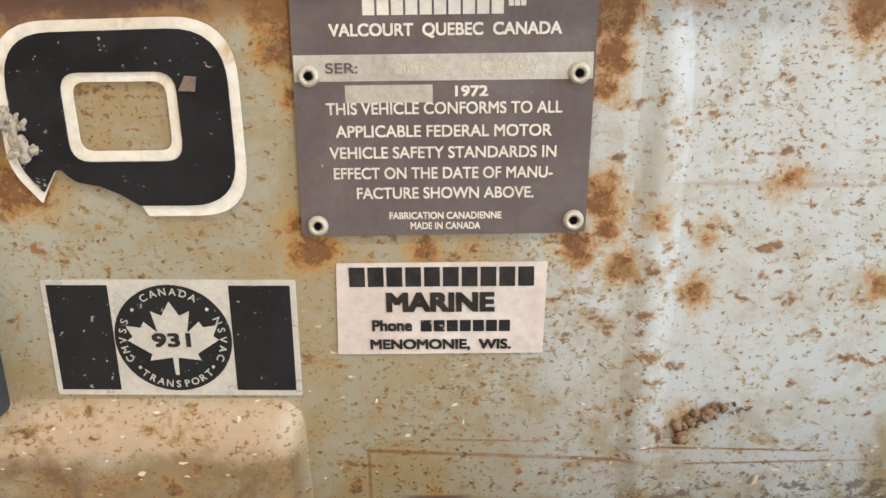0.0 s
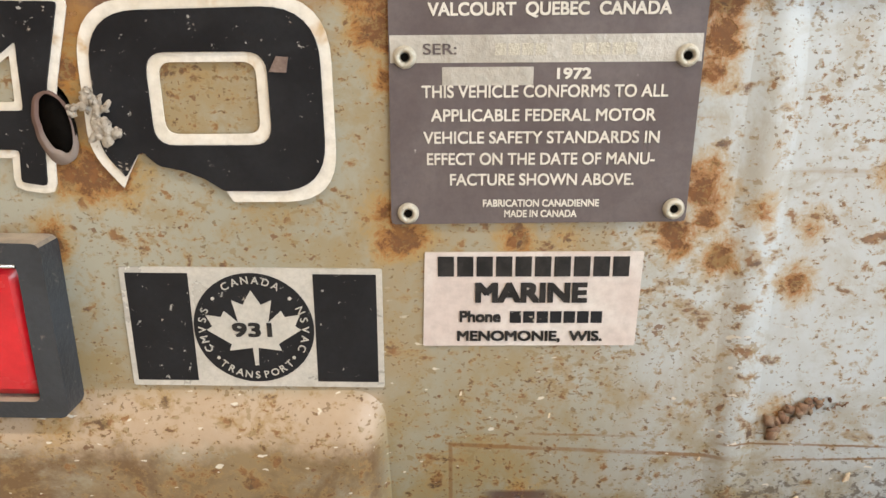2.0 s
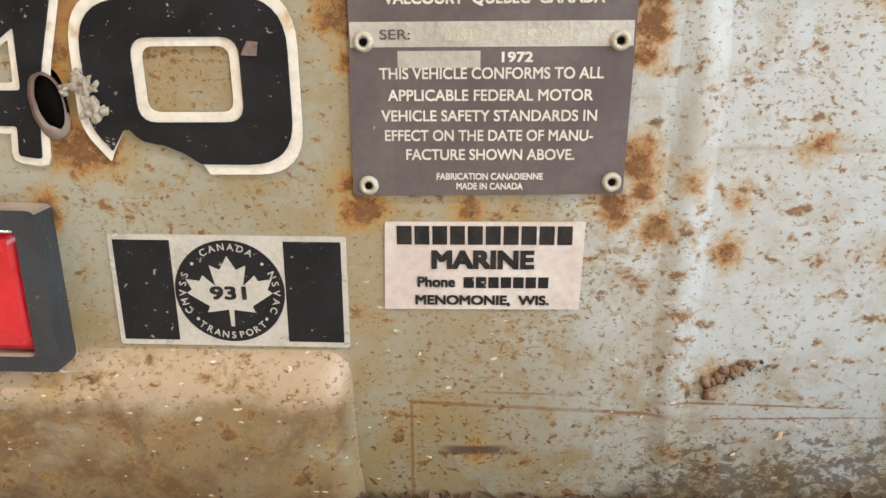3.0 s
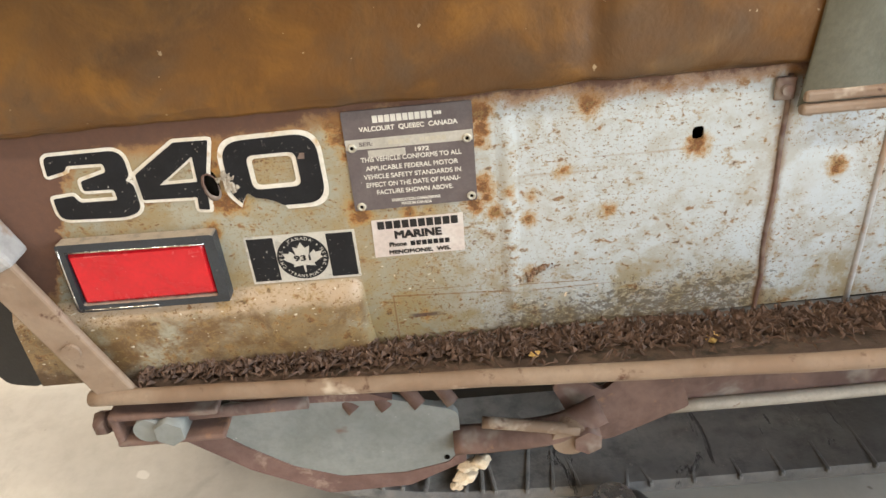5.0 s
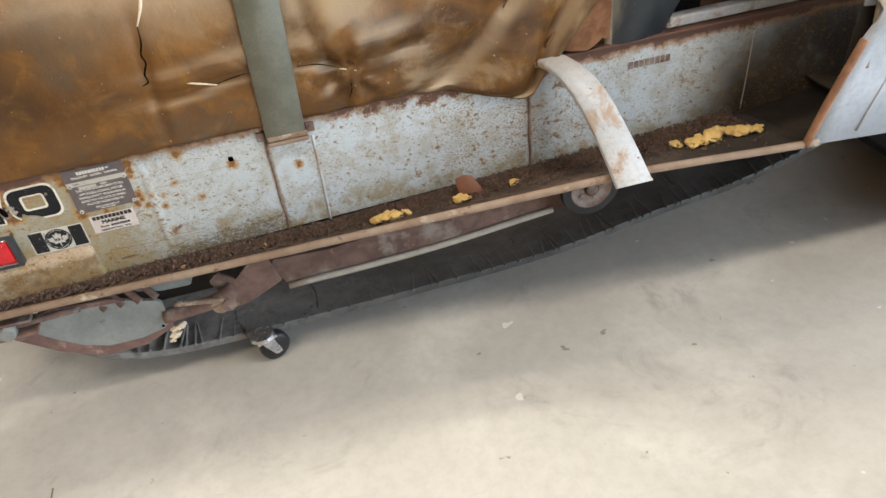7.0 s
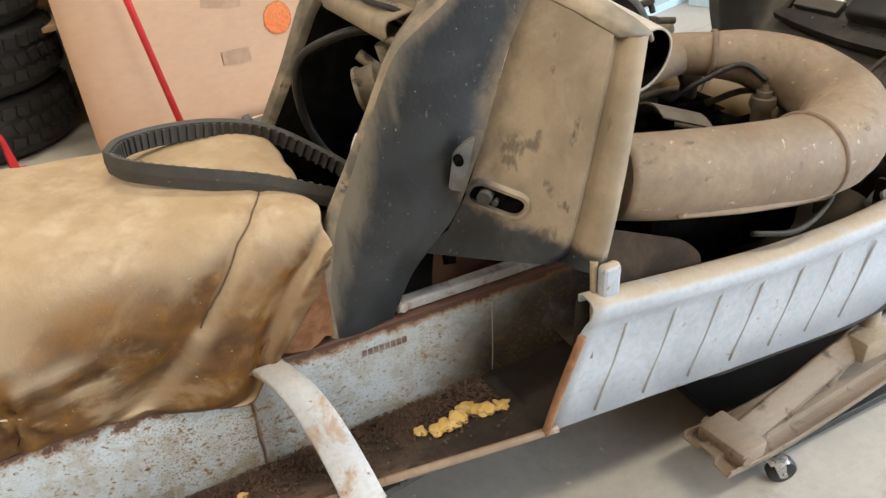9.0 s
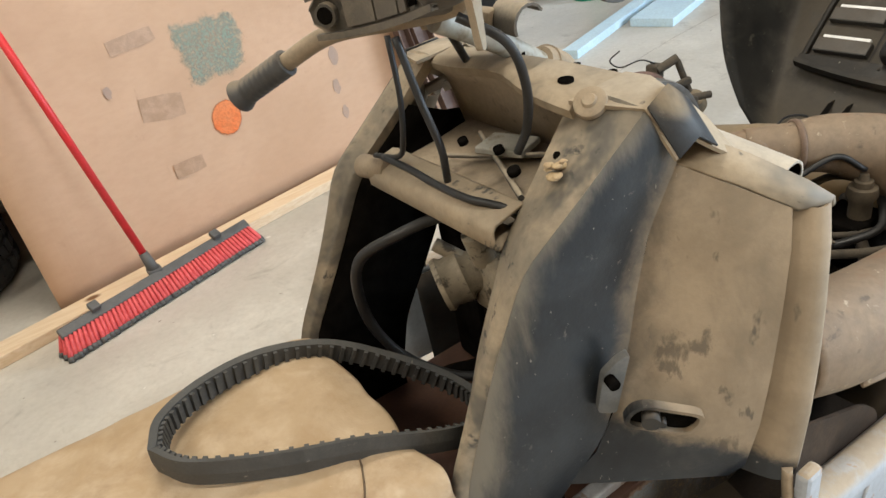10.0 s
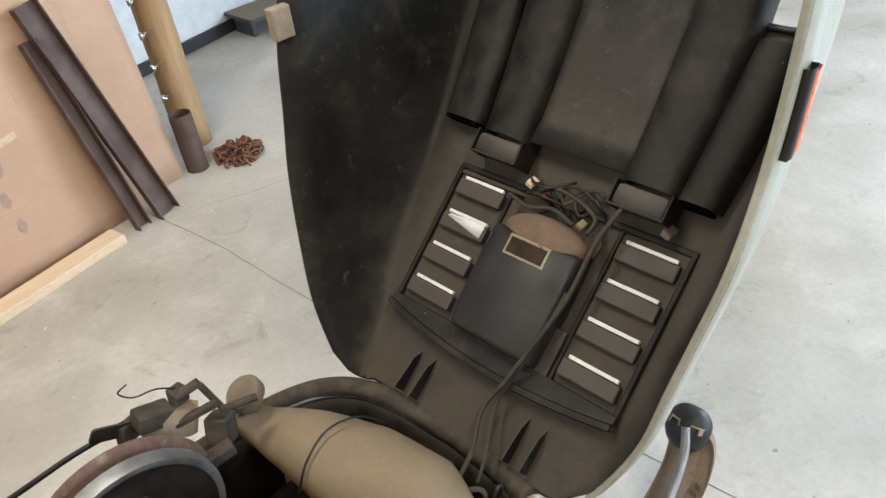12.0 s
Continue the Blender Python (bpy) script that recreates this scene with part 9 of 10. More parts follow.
    box(bm, (-0.02, -0.016, -0.028), (0.02, 0.004, 0.028), 0.003, m=Matrix.Translation(p))
    part("latch_plate", bm, M["dusty_metal"], HOOD, "dusty latch plate")


# white for the painted daylight in the louvre slots and for the torn scrap
M["slot_light"] = plain("slot_daylight_and_scrap", (0.76, 0.78, 0.80), (0.82, 0.83, 0.84), 20, 0.4)
M["lamp_black"] = plain("lamp_housing_black", (0.016, 0.017, 0.018), (0.026, 0.026, 0.027), 16, 0.5, spots=[((0.10, 0.09, 0.08), 90, 0.66, 0.74)])
M["wire_brown"] = plain("dusty_wire", (0.035, 0.031, 0.025), (0.065, 0.056, 0.044), 60, 0.8)
M["lamp_brown"] = plain("brown_lamp_back", (0.13, 0.085, 0.06), (0.19, 0.13, 0.09), 20, 0.75)
build_hood_fittings()


def build_ski(sign):
    s = (lambda p: p) if sign > 0 else mirror
    bm = bmesh.new()
    line = curve_points([(1.27, -0.186, 0.100), (1.40, -0.172, 0.072), (1.60, -0.152, 0.060), (1.85, -0.126, 0.055), (2.05, -0.108, 0.060), (2.20, -0.098, 0.085), (2.30, -0.095, 0.145), (2.345, -0.085, 0.215), (2.335, -0.080, 0.275), (2.305, -0.075, 0.300)], 7)
    grid = []
    for k, p in enumerate(line):
        t = k / (len(line) - 1)
        q = line[min(k + 1, len(line) - 1)] - line[max(k - 1, 0)]
        up = Vector((-q.z, 0, q.x)).normalized()
        w = 0.052 * (1 - 0.35 * max(0, (t - 0.75) / 0.25))
        grid.append([s(p + Vector((0, y * w, 0)) + up * h) for y, h in ((-1, 0.014), (-0.94, 0.0), (-0.35, 0.001), (-0.28, 0.012), (0.28, 0.012), (0.35, 0.001), (0.94, 0.0), (1, 0.014))])
    sheet(bm, grid, 0.003)
    ski = part("ski", smooth(bm, 50), M["ski_brown"], SLED, "brown weathered steel ski with upturned tip")
    bm = bmesh.new()
    tube(bm, [s(p) for p in ((2.30, -0.08, 0.292), (2.26, -0.10, 0.25), (2.18, -0.115, 0.20), (2.08, -0.125, 0.175), (2.00, -0.13, 0.160))], 0.010, 12, 6)
    part("ski_loop", bm, M["steel"], ski, "shiny steel tip rod")
    bm = bmesh.new()
    bmesh.ops.create_uvsphere(bm, u_segments=24, v_segments=14, radius=1.0)
    for v in bm.verts:
        p = v.co.copy()
        v.co = Vector(s((2.325 + 0.040 * p.x + 0.010 * p.z, -0.074 + 0.048 * math.copysign(abs(p.y) ** 0.8, p.y), 0.268 + (0.040 if p.z > 0 else 0.055) * p.z)))
    part("tip_guard", smooth(bm, 80), M["black_rubber"], ski, "black rubber tip guard")
    bm = bmesh.new()
    for k in range(3):
        tube(bm, [s(p) for p in ((1.34 + 0.11 * k, -0.180 + 0.010 * k, 0.094 + 0.012 * k), (1.66, -0.150, 0.150 + 0.008 * k), (1.98 - 0.08 * k, -0.118 - 0.007 * k, 0.098 + 0.012 * k))], 0.024, 10, 6, flat=0.22)
    part("leaf_spring", bm, M["ski_brown"], ski, "rusty leaf spring")
    bm = bmesh.new()
    box(bm, (-0.030, -0.045, -0.016), (0.030, 0.045, 0.018), 0.006, m=Matrix.Translation(s((1.325, -0.186, 0.112))) @ Matrix.Rotation(radians(7 * sign), 4, "Z"))
    rod(bm, s((1.31, -0.235, 0.115)), s((1.318, -0.135, 0.115)), 0.009)
    part("spring_block", smooth(bm), M["ski_brown"], ski, "dusty spring block")
    bm = bmesh.new()
    rod(bm, s((1.68, -0.145, 0.14)), s((1.72, -0.11, 0.36)), 0.019)
    box(bm, (1.63, -0.185, 0.135), (1.71, -0.115, 0.180), 0.008) if sign > 0 else box(bm, (1.63, 0.483, 0.135), (1.71, 0.553, 0.180), 0.008)
    part("ski_spindle", smooth(bm), M["dusty_metal"], ski, "dusty spindle and saddle")
    bm = bmesh.new()
    rod(bm, s((1.99, -0.16, 0.175)), s((2.01, -0.11, 0.19)), 0.018, sides=8)
    part("spring_bolt", smooth(bm), M["dusty_metal"], ski, "dusty spring bolt")


M["ski_brown"] = plain("ski_brown_steel", (0.24, 0.185, 0.135), (0.31, 0.24, 0.175), 8, 0.7, spots=[((0.09, 0.06, 0.045), 20, 0.58, 0.72)], stretch=(0.5, 2, 2))
build_ski(1)
build_ski(-1)

# ---- things round the snowmobile ----


def build_cardboard():
    a = math.atan(0.205)
    m = Matrix.Translation((0.0, 1.80, 0.0)) @ Matrix.Rotation(a, 4, "Z") @ Matrix.Rotation(-math.atan(0.088), 4, "X")
    k = math.cos(a)
    root = thing("cardboard_sheet", (1.3, 2.10, 0.0), "large tan cardboard sheet leaning upright, taped and paint-marked", "cardboard")
    bm = bmesh.new()
    n = 24
    for x0, x1, y, top in ((0.50, 2.20, 0.0, 0.975),):
        grid = [[m @ Vector((lerp(x0, x1, i / n) / k, y + 0.006 * noise.noise((i * 0.35, j * 0.4, 1)), lerp(0.0, top, j / 14))) for i in range(n + 1)] for j in range(15)]
        sheet(bm, grid, 0.007)
    part("sheet", bm, M["cardboard"], root)

    def mark(name, x, z, shape, material, lift, label=""):
        me = flat_curve([shape], 0.0006)
        return stick(name, me, material, root, m @ Matrix.Translation((x / k, lift, z)) @ UPRIGHT, label)

    rng = random.Random(11)

    def blob(rx, rz, rough, n=40, square=0.0):
        pts = []
        for i in range(n):
            t = 2 * math.pi * i / n
            c, s = math.cos(t), math.sin(t)
            q = 1 / max(abs(c), abs(s)) ** square
            r = q * (1 + rough * rng.uniform(-1, 1))
            pts.append((rx * c * r, rz * s * r))
        return pts

    mark("orange_dot", 1.247, 0.367, blob(0.072, 0.076, 0.02), M["orange_spray"], -0.010, "orange spray-painted dot")
    mark("teal_patch", 1.285, 0.605, blob(0.15, 0.13, 0.02, 40, 0.8), M["teal_spray"], -0.010, "faded teal paint patch")
    for x, z, w, h, t in ((1.055, 0.262, 0.056, 0.024, -2), (1.045, 0.478, 0.075, 0.038, -10), (1.03, 0.702, 0.080, 0.022, 3), (1.80, 0.744, 0.035, 0.022, 4), (1.83, 0.49, 0.035, 0.012, 8)):
        c, s = math.cos(radians(t)), math.sin(radians(t))
        pts = [(px * c - pz * s, px * s + pz * c) for px, pz in ((-w, -h), (w * 0.3, -h * 1.1), (w, -h * 0.9), (w * 0.95, h), (w * 0.2, h * 1.1), (-w, h))]
        mark("tape_patch", x, z, pts, M["tape"] if x < 1.5 else M["tape_pale"], -0.010, "tape patch")
    for x, z, r in ((1.751, 0.831, 0.013), (1.08, 0.881, 0.013)):
        mark("magenta_mark", x, z, blob(r, r * 1.2, 0.1, 16), M["pink_paint"], -0.010)
    for x, z, r in ((1.731, 0.199, 0.026), (1.724, 0.305, 0.03), (0.90, 0.58, 0.02), (1.75, 0.42, 0.035)):
        mark("smudge", x, z, blob(r * 0.6, r, 0.15, 18), M["smudge"], -0.0095, "faint grey smudge")
    # fold lines
    for x in (0.985, 1.92):
        bm = bmesh.new()
        tube(bm, [m @ Vector((x / k, -0.0035, z)) for z in (0.0, 0.35, 0.7, 0.972)], 0.003, 6, 3, flat=0.5)
        part("fold", bm, M["cardboard"], root)
    # the second, narrower sheet behind
    bm = bmesh.new()
    sheet(bm, [[m @ Vector((x / k, 0.045 + 0.005 * math.sin(x * 9), z)) for x in np.linspace(1.95, 2.42, 10)] for z in np.linspace(0.0, 1.20, 10)], 0.007)
    single("spare_cardboard", bm, M["cardboard"], "narrower tan cardboard leaning behind the large sheet", "cardboard")




def sprayed(name, a, b, cx, cz, rx, rz, solid):
    """Spray paint on board: speckled, thin towards its uneven edge."""
    n = Nodes(name)
    u = n.math("DIVIDE", n.math("SUBTRACT", n.axis(0), cx), rx)
    v = n.math("DIVIDE", n.math("SUBTRACT", n.axis(2), cz), rz)
    both = n.math("MAXIMUM", n.math("ABSOLUTE", u), n.math("ABSOLUTE", v))
    round_ = n.math("SQRT", n.math("ADD", n.math("MULTIPLY", u, u), n.math("MULTIPLY", v, v)))
    d = round_ if solid else both
    broad, fine = n.noise(11, 5, 0.7, None, 0.4), n.noise(90, 4, 0.8, (1, 2.2, 1))
    d = n.math("ADD", d, n.math("MULTIPLY", n.math("SUBTRACT", broad, 0.5), 0.35 if solid else 1.1))
    cover = n.math("MULTIPLY", n.ramp(d, 1.0, 0.86 if solid else 0.72), n.ramp(fine, 0.36, 0.60, 0.75 if solid else 0.15, 1.0 if solid else 0.55))
    n.put(cover, n.bsdf.inputs["Alpha"])
    return n.done(n.mix(n.ramp(broad, 0.35, 0.65), a, b), 0.7)


M["orange_spray"] = sprayed("orange_spray_paint", (0.70, 0.17, 0.04), (0.66, 0.21, 0.07), 1.240, 0.366, 0.059, 0.064, True)
M["teal_spray"] = sprayed("teal_spray_paint", (0.27, 0.35, 0.30), (0.36, 0.37, 0.30), 1.272, 0.603, 0.125, 0.105, False)
M["plywood_pale"] = plain("pale_plywood", (0.62, 0.45, 0.26), (0.70, 0.54, 0.34), 4, 0.6, stretch=(0.4, 1, 7), spots=[((0.40, 0.24, 0.11), 6, 0.66, 0.72)])
M["bark"] = plain("dark_bark", (0.085, 0.048, 0.032), (0.13, 0.078, 0.05), 14, 0.8, stretch=(3, 3, 0.5))
M["tape_pale"] = plain("clear_tape", (0.62, 0.48, 0.30), (0.66, 0.53, 0.36), 30, 0.3)
M["smudge"] = plain("grey_smudge", (0.36, 0.26, 0.21), (0.42, 0.29, 0.22), 30, 0.75)
build_cardboard()


def build_plank():
    bm = bmesh.new()
    a = math.atan(0.19)
    m = Matrix.Translation((0.0, 1.682, 0.0)) @ Matrix.Rotation(a, 4, "Z")
    box(bm, (-0.60, 0.0, 0.0), (2.045, 0.089, 0.038), 0.003, m=m)
    single("lumber_plank", bm, M["pine"], "pale pine board lying on the floor along the cardboard", "plank")


build_plank()


def build_broom():
    root = thing("push_broom", (0.79, 1.72, 0.0), "push broom with red handle and red bristles, leaning on cardboard", "broom")
    a, b = Vector((0.470, 1.648, 0.070)), Vector((1.125, 1.843, 0.070))
    way = (b - a).normalized()
    m = Matrix.Translation(a) @ Matrix.Rotation(math.atan2(way.y, way.x), 4, "Z")
    L = (b - a).length
    bm = bmesh.new()
    box(bm, (0, -0.017, -0.008), (L, 0.017, 0.008), 0.005, m=m @ Matrix.Rotation(radians(40), 4, "X"))
    part("head", bm, M["broom_grey"], root, "dark grey plastic broom head")
    bm = bmesh.new()
    tips = bmesh.new()
    rng = random.Random(2)
    for i in range(50):
        for j in range(5):
            x = lerp(0.008, L - 0.008, (i + 0.5 * (j % 2)) / 49.5)
            y = lerp(-0.022, 0.022, j / 4)
            p = Vector((x, y * 0.80, -0.004))
            flare = (x / L - 0.5) * 0.05
            q = Vector((x + flare + rng.uniform(-0.002, 0.002), -0.020 + y * 1.25 + rng.uniform(-0.002, 0.002), -0.067 + rng.uniform(-0.001, 0.001)))
            rod(bm, m @ p, m @ q, 0.0040, 0.0092, 8)
            r = p.lerp(q, 0.80)
            rod(tips, m @ r, m @ (q + (q - p) * 0.015), 0.0086, 0.0096, 8)
    part("bristles", bm, M["bristle"], root, "red bristles")
    part("bristle_fringe", tips, M["broom_grey"], root, "dirty grey bristle tips")
    bm = bmesh.new()
    n = Vector((0.783, 1.768, 0.088))
    top = Vector((0.62, 2.005, 1.20))
    d = (top - n).normalized()
    rod(bm, n + d * 0.055, top, 0.0118, sides=16)
    part("handle", bm, M["red_plastic"], root, "red metal handle")
    bm = bmesh.new()
    rod(bm, n - d * 0.012, n + d * 0.06, 0.020, 0.0135, 14)
    box(bm, (-0.022, -0.02, -0.006), (0.022, 0.02, 0.012), 0.004, m=Matrix.Translation(n - d * 0.01))
    part("socket", bm, M["broom_grey"], root)
    for x in (0.12, 0.56):
        bm = bmesh.new()
        box(bm, (x - 0.015, 0.0, 0.008), (x + 0.015, 0.03, 0.026), 0.003, m=m @ Matrix.Rotation(radians(28), 4, "X"))
        part("brace_clip", bm, M["broom_grey"], root)


build_broom()


def make_tyre():
    bm = bmesh.new()
    prof = [(0.22, 0.02), (0.25, 0.0), (0.32, -0.004), (0.355, 0.012), (0.368, 0.035), (0.372, 0.11), (0.368, 0.185), (0.355, 0.208), (0.32, 0.224), (0.25, 0.22), (0.22, 0.20)]
    lathe(bm, prof, Matrix(), 56)
    body = mesh_object("tyre", smooth(bm, 60), M["tyre"])
    tagged(body, "worn black truck tyre lying flat in a stack", "tyre", "stack of tyres")
    for row, z in enumerate((0.045, 0.10, 0.155)):
        bm = bmesh.new()
        for k in range(44):
            a = 2 * math.pi * (k + 0.5 * (row % 2)) / 44
            mm = Matrix.Rotation(a, 4, "Z") @ Matrix.Translation((0.371, 0, z + 0.02)) @ Matrix.Rotation(radians(12 if row % 2 else -12), 4, "X")
            box(bm, (-0.004, -0.021, -0.019), (0.007, 0.021, 0.019), m=mm)
        ob = mesh_object("tread_band", bm, M["tyre"])
        ob.parent = body
    return body


def build_tyres():
    first = make_tyre()
    first.matrix_basis = pose(0.08, 2.45, 0.004, 0, 0, 10)
    for k in (1, 2, 3):
        copy_thing(first, pose(0.08 + 0.01 * (k % 2), 2.45 - 0.015 * k, 0.004 + 0.2285 * k, 0, 0, 10 + 37 * k))


build_tyres()


def build_red_stand():
    bm = bmesh.new()
    slab(bm, rounded([(0.0, 0.0), (0.03, 0.0), (0.012, 0.14), (0.0, 0.14)], 0.004, 2), 0.03, Matrix.Translation((0.205, 2.02, 0.0)) @ Matrix.Rotation(0.3, 4, "Z"))
    box(bm, (0.12, 2.01, 0.0), (0.25, 2.05, 0.012), 0.003)
    single("red_stand", bm, M["red_plastic"], "small red painted steel stand on the floor", "stand")


build_red_stand()


def build_irons():
    def channel(name, foot, top, w, label):
        foot, top = Vector(foot), Vector(top)
        d = top - foot
        z = d.normalized()
        y = Vector((0.2, -0.98, 0.0))
        y = (y - z * y.dot(z)).normalized()
        x = y.cross(z)
        m = Matrix.Translation(foot) @ Matrix((x, y, z)).transposed().to_4x4()
        L = d.length
        root = thing(name, foot, label, "steel channel", "steel channels leaning on the cardboard")
        for part_name, x0, x1, y0, y1 in (("web", -w + 0.0062, w - 0.0062, -0.004, 0.003), ("flange", -w, -w + 0.006, -0.004, 0.034), ("flange", w - 0.006, w, -0.004, 0.034)):
            bm = bmesh.new()
            box(bm, (x0, y0, 0.0), (x1, y1, L), 0.0012, m=m, segments=1)
            part(part_name, bm, M["iron"], root)

    channel("steel_channel", (2.212, 2.120, 0.004), (2.058, 2.250, 0.872), 0.046, "long brown painted steel channel leaning on the cardboard")
    channel("steel_channel", (2.098, 2.118, 0.004), (2.018, 2.236, 0.762), 0.030, "shorter brown painted steel channel leaning on the cardboard")


build_irons()


def build_post():
    bm = bmesh.new()
    pts = [(2.613, 2.578, 0.0), (2.620, 2.588, 0.8), (2.615, 2.60, 1.6), (2.62, 2.60, 2.6), (2.62, 2.60, 4.0)]
    tube(bm, pts, [0.078, 0.074, 0.072, 0.07, 0.068], 20, 8)
    for v in bm.verts:
        v.co += 0.004 * Vector((noise.noise(v.co * 6), noise.noise(v.co * 6 + Vector((9, 0, 0))), 0))
    post = thing("log_post", (2.613, 2.578, 0.0), "debarked round log post standing on the floor", "post")
    part("log", bm, M["log"], post)
    for k in range(5):
        z = 0.29 + 0.139 * k
        bm = bmesh.new()
        tube(bm, [(2.563, 2.52, z), (2.523, 2.49, z + 0.005), (2.498, 2.475, z - 0.008), (2.493, 2.47, z + 0.012)], 0.0045, 8)
        rod(bm, (2.498, 2.475, z - 0.01), (2.495, 2.472, z + 0.018), 0.009)
        part("hook", bm, M["chrome"], post, "shiny wire hook")
    bm = bmesh.new()
    m = Matrix.Translation((2.485, 2.340, 0.0))
    lathe(bm, [(0.043, 0.0), (0.048, 0.0), (0.048, 0.262), (0.0475, 0.266), (0.0435, 0.266), (0.043, 0.262), (0.043, 0.0)], m, 32)
    single("pipe_offcut", smooth(bm, 50), M["iron"], "short brown steel pipe standing upright on the floor", "pipe")


build_post()


def build_chain():
    rng = random.Random(4)
    bm = bmesh.new()
    for k in range(58):
        a, r = rng.uniform(0, 6.28), 0.095 * math.sqrt(rng.random())
        x, y = 2.655 + r * math.cos(a) * 1.05, 2.265 + r * math.sin(a)
        z = 0.014 + 0.075 * max(0, 1 - r / 0.1) * rng.random()
        m = Matrix.Translation((x, y, z)) @ Euler((rng.uniform(-1.2, 1.2), rng.uniform(-0.9, 0.9), rng.uniform(0, 6.28))).to_matrix().to_4x4()
        ring = [m @ Vector((0.024 * math.cos(t) + (0.009 if math.cos(t) > 0 else -0.009), 0.015 * math.sin(t), 0)) for t in (2 * math.pi * i / 9 for i in range(9))]
        tube(bm, [*ring, ring[0]], 0.0052, 6, 2, caps=False)
    single("rusty_chain", bm, M["chain"], "heap of rusty steel chain on the floor", "chain")


build_chain()


def build_foam_boards():
    def board(name, a, b, w, h, label):
        a, b = Vector((*a, 0)), Vector((*b, 0))
        d = (b - a).normalized()
        m = Matrix.Translation(a) @ Matrix.Rotation(math.atan2(d.y, d.x), 4, "Z")
        bm = bmesh.new()
        box(bm, (0, -w, 0.001), ((b - a).length, 0, h), 0.002, m=m)
        single(name, bm, M["xps"], label, "foam board", "foam boards on the floor")

    board("foam_strip", (3.035, 2.30), (4.42, 2.80), 0.085, 0.045, "narrow strip of light blue foam board on the floor")
    board("foam_sheet", (3.60, 2.36), (5.20, 2.92), 0.24, 0.045, "wide piece of light blue foam board on the floor")


build_foam_boards()


def build_can():
    m = Matrix.Translation((4.02, 3.08, 0.0))
    root = thing("paint_can", (4.02, 3.08, 0.0), "green and white paint can with a wire handle", "can")
    bm = bmesh.new()
    lathe(bm, [(0.0, 0.001), (0.10, 0.001), (0.103, 0.004), (0.103, 0.245), (0.107, 0.25), (0.103, 0.256), (0.09, 0.25), (0.0, 0.25)], m, 36)
    part("can_body", smooth(bm, 50), M["green"], root)
    bm = bmesh.new()
    grid = [[m @ Vector((0.1042 * math.cos(a), 0.1042 * math.sin(a), z)) for a in np.linspace(2.4, 4.0, 14)] for z in (0.02, 0.235)]
    sheet(bm, grid)
    part("can_label", bm, M["white_paint"], root, "white label")
    bm = bmesh.new()
    tube(bm, [m @ Vector(p) for p in ((0.105, 0, 0.21), (0.08, -0.09, 0.17), (0, -0.125, 0.15), (-0.08, -0.09, 0.17), (-0.105, 0, 0.21))], 0.003, 6)
    part("wire_handle", bm, M["chrome"], root)


build_can()


def build_far_clutter():
    bm = bmesh.new()
    lathe(bm, [(0.0, 0.001), (0.14, 0.001), (0.165, 0.32), (0.17, 0.34), (0.16, 0.34), (0.0, 0.32)], Matrix.Translation((4.42, 3.35, 0)), 30)
    single("blue_bucket", smooth(bm, 40), M["blue"], "blue plastic bucket on the floor", "bucket")
    bm = bmesh.new()
    lathe(bm, [(0.0, 0.001), (0.13, 0.001), (0.15, 0.30), (0.155, 0.33), (0.0, 0.33)], Matrix.Translation((4.75, 3.25, 0)), 30)
    single("grey_bucket", smooth(bm, 40), M["grip"], "dark grey bucket on the floor", "bucket")
    for x, y, r in ((4.30, 3.12, 0.10), (4.55, 3.10, 0.11), (4.98, 3.10, 0.13)):
        bm = bmesh.new()
        bmesh.ops.create_icosphere(bm, subdivisions=4, radius=r)
        for v in bm.verts:
            v.co *= 1 + 0.28 * noise.noise(v.co * 14 + Vector((x, y, 0)))
            v.co.z = max(-r * 0.62, v.co.z * 0.75)
        bmesh.ops.translate(bm, vec=(x, y, r * 0.62), verts=bm.verts)
        single("plastic_bag", smooth(bm, 80), M["grey_bag"], "crumpled grey plastic bag", "bag", "plastic bags by the wall")
    bm = bmesh.new()
    box(bm, (3.55, 3.45, 0.10), (4.15, 3.75, 0.125), 0.004, m=Matrix.Rotation(0.0, 4, "Z"))
    for x in (3.60, 4.10):
        box(bm, (x - 0.02, 3.50, 0.0), (x + 0.02, 3.70, 0.10), 0.003)
    single("low_stool", bm, M["grip"], "low dark creeper board by the wall", "creeper")


build_far_clutter()


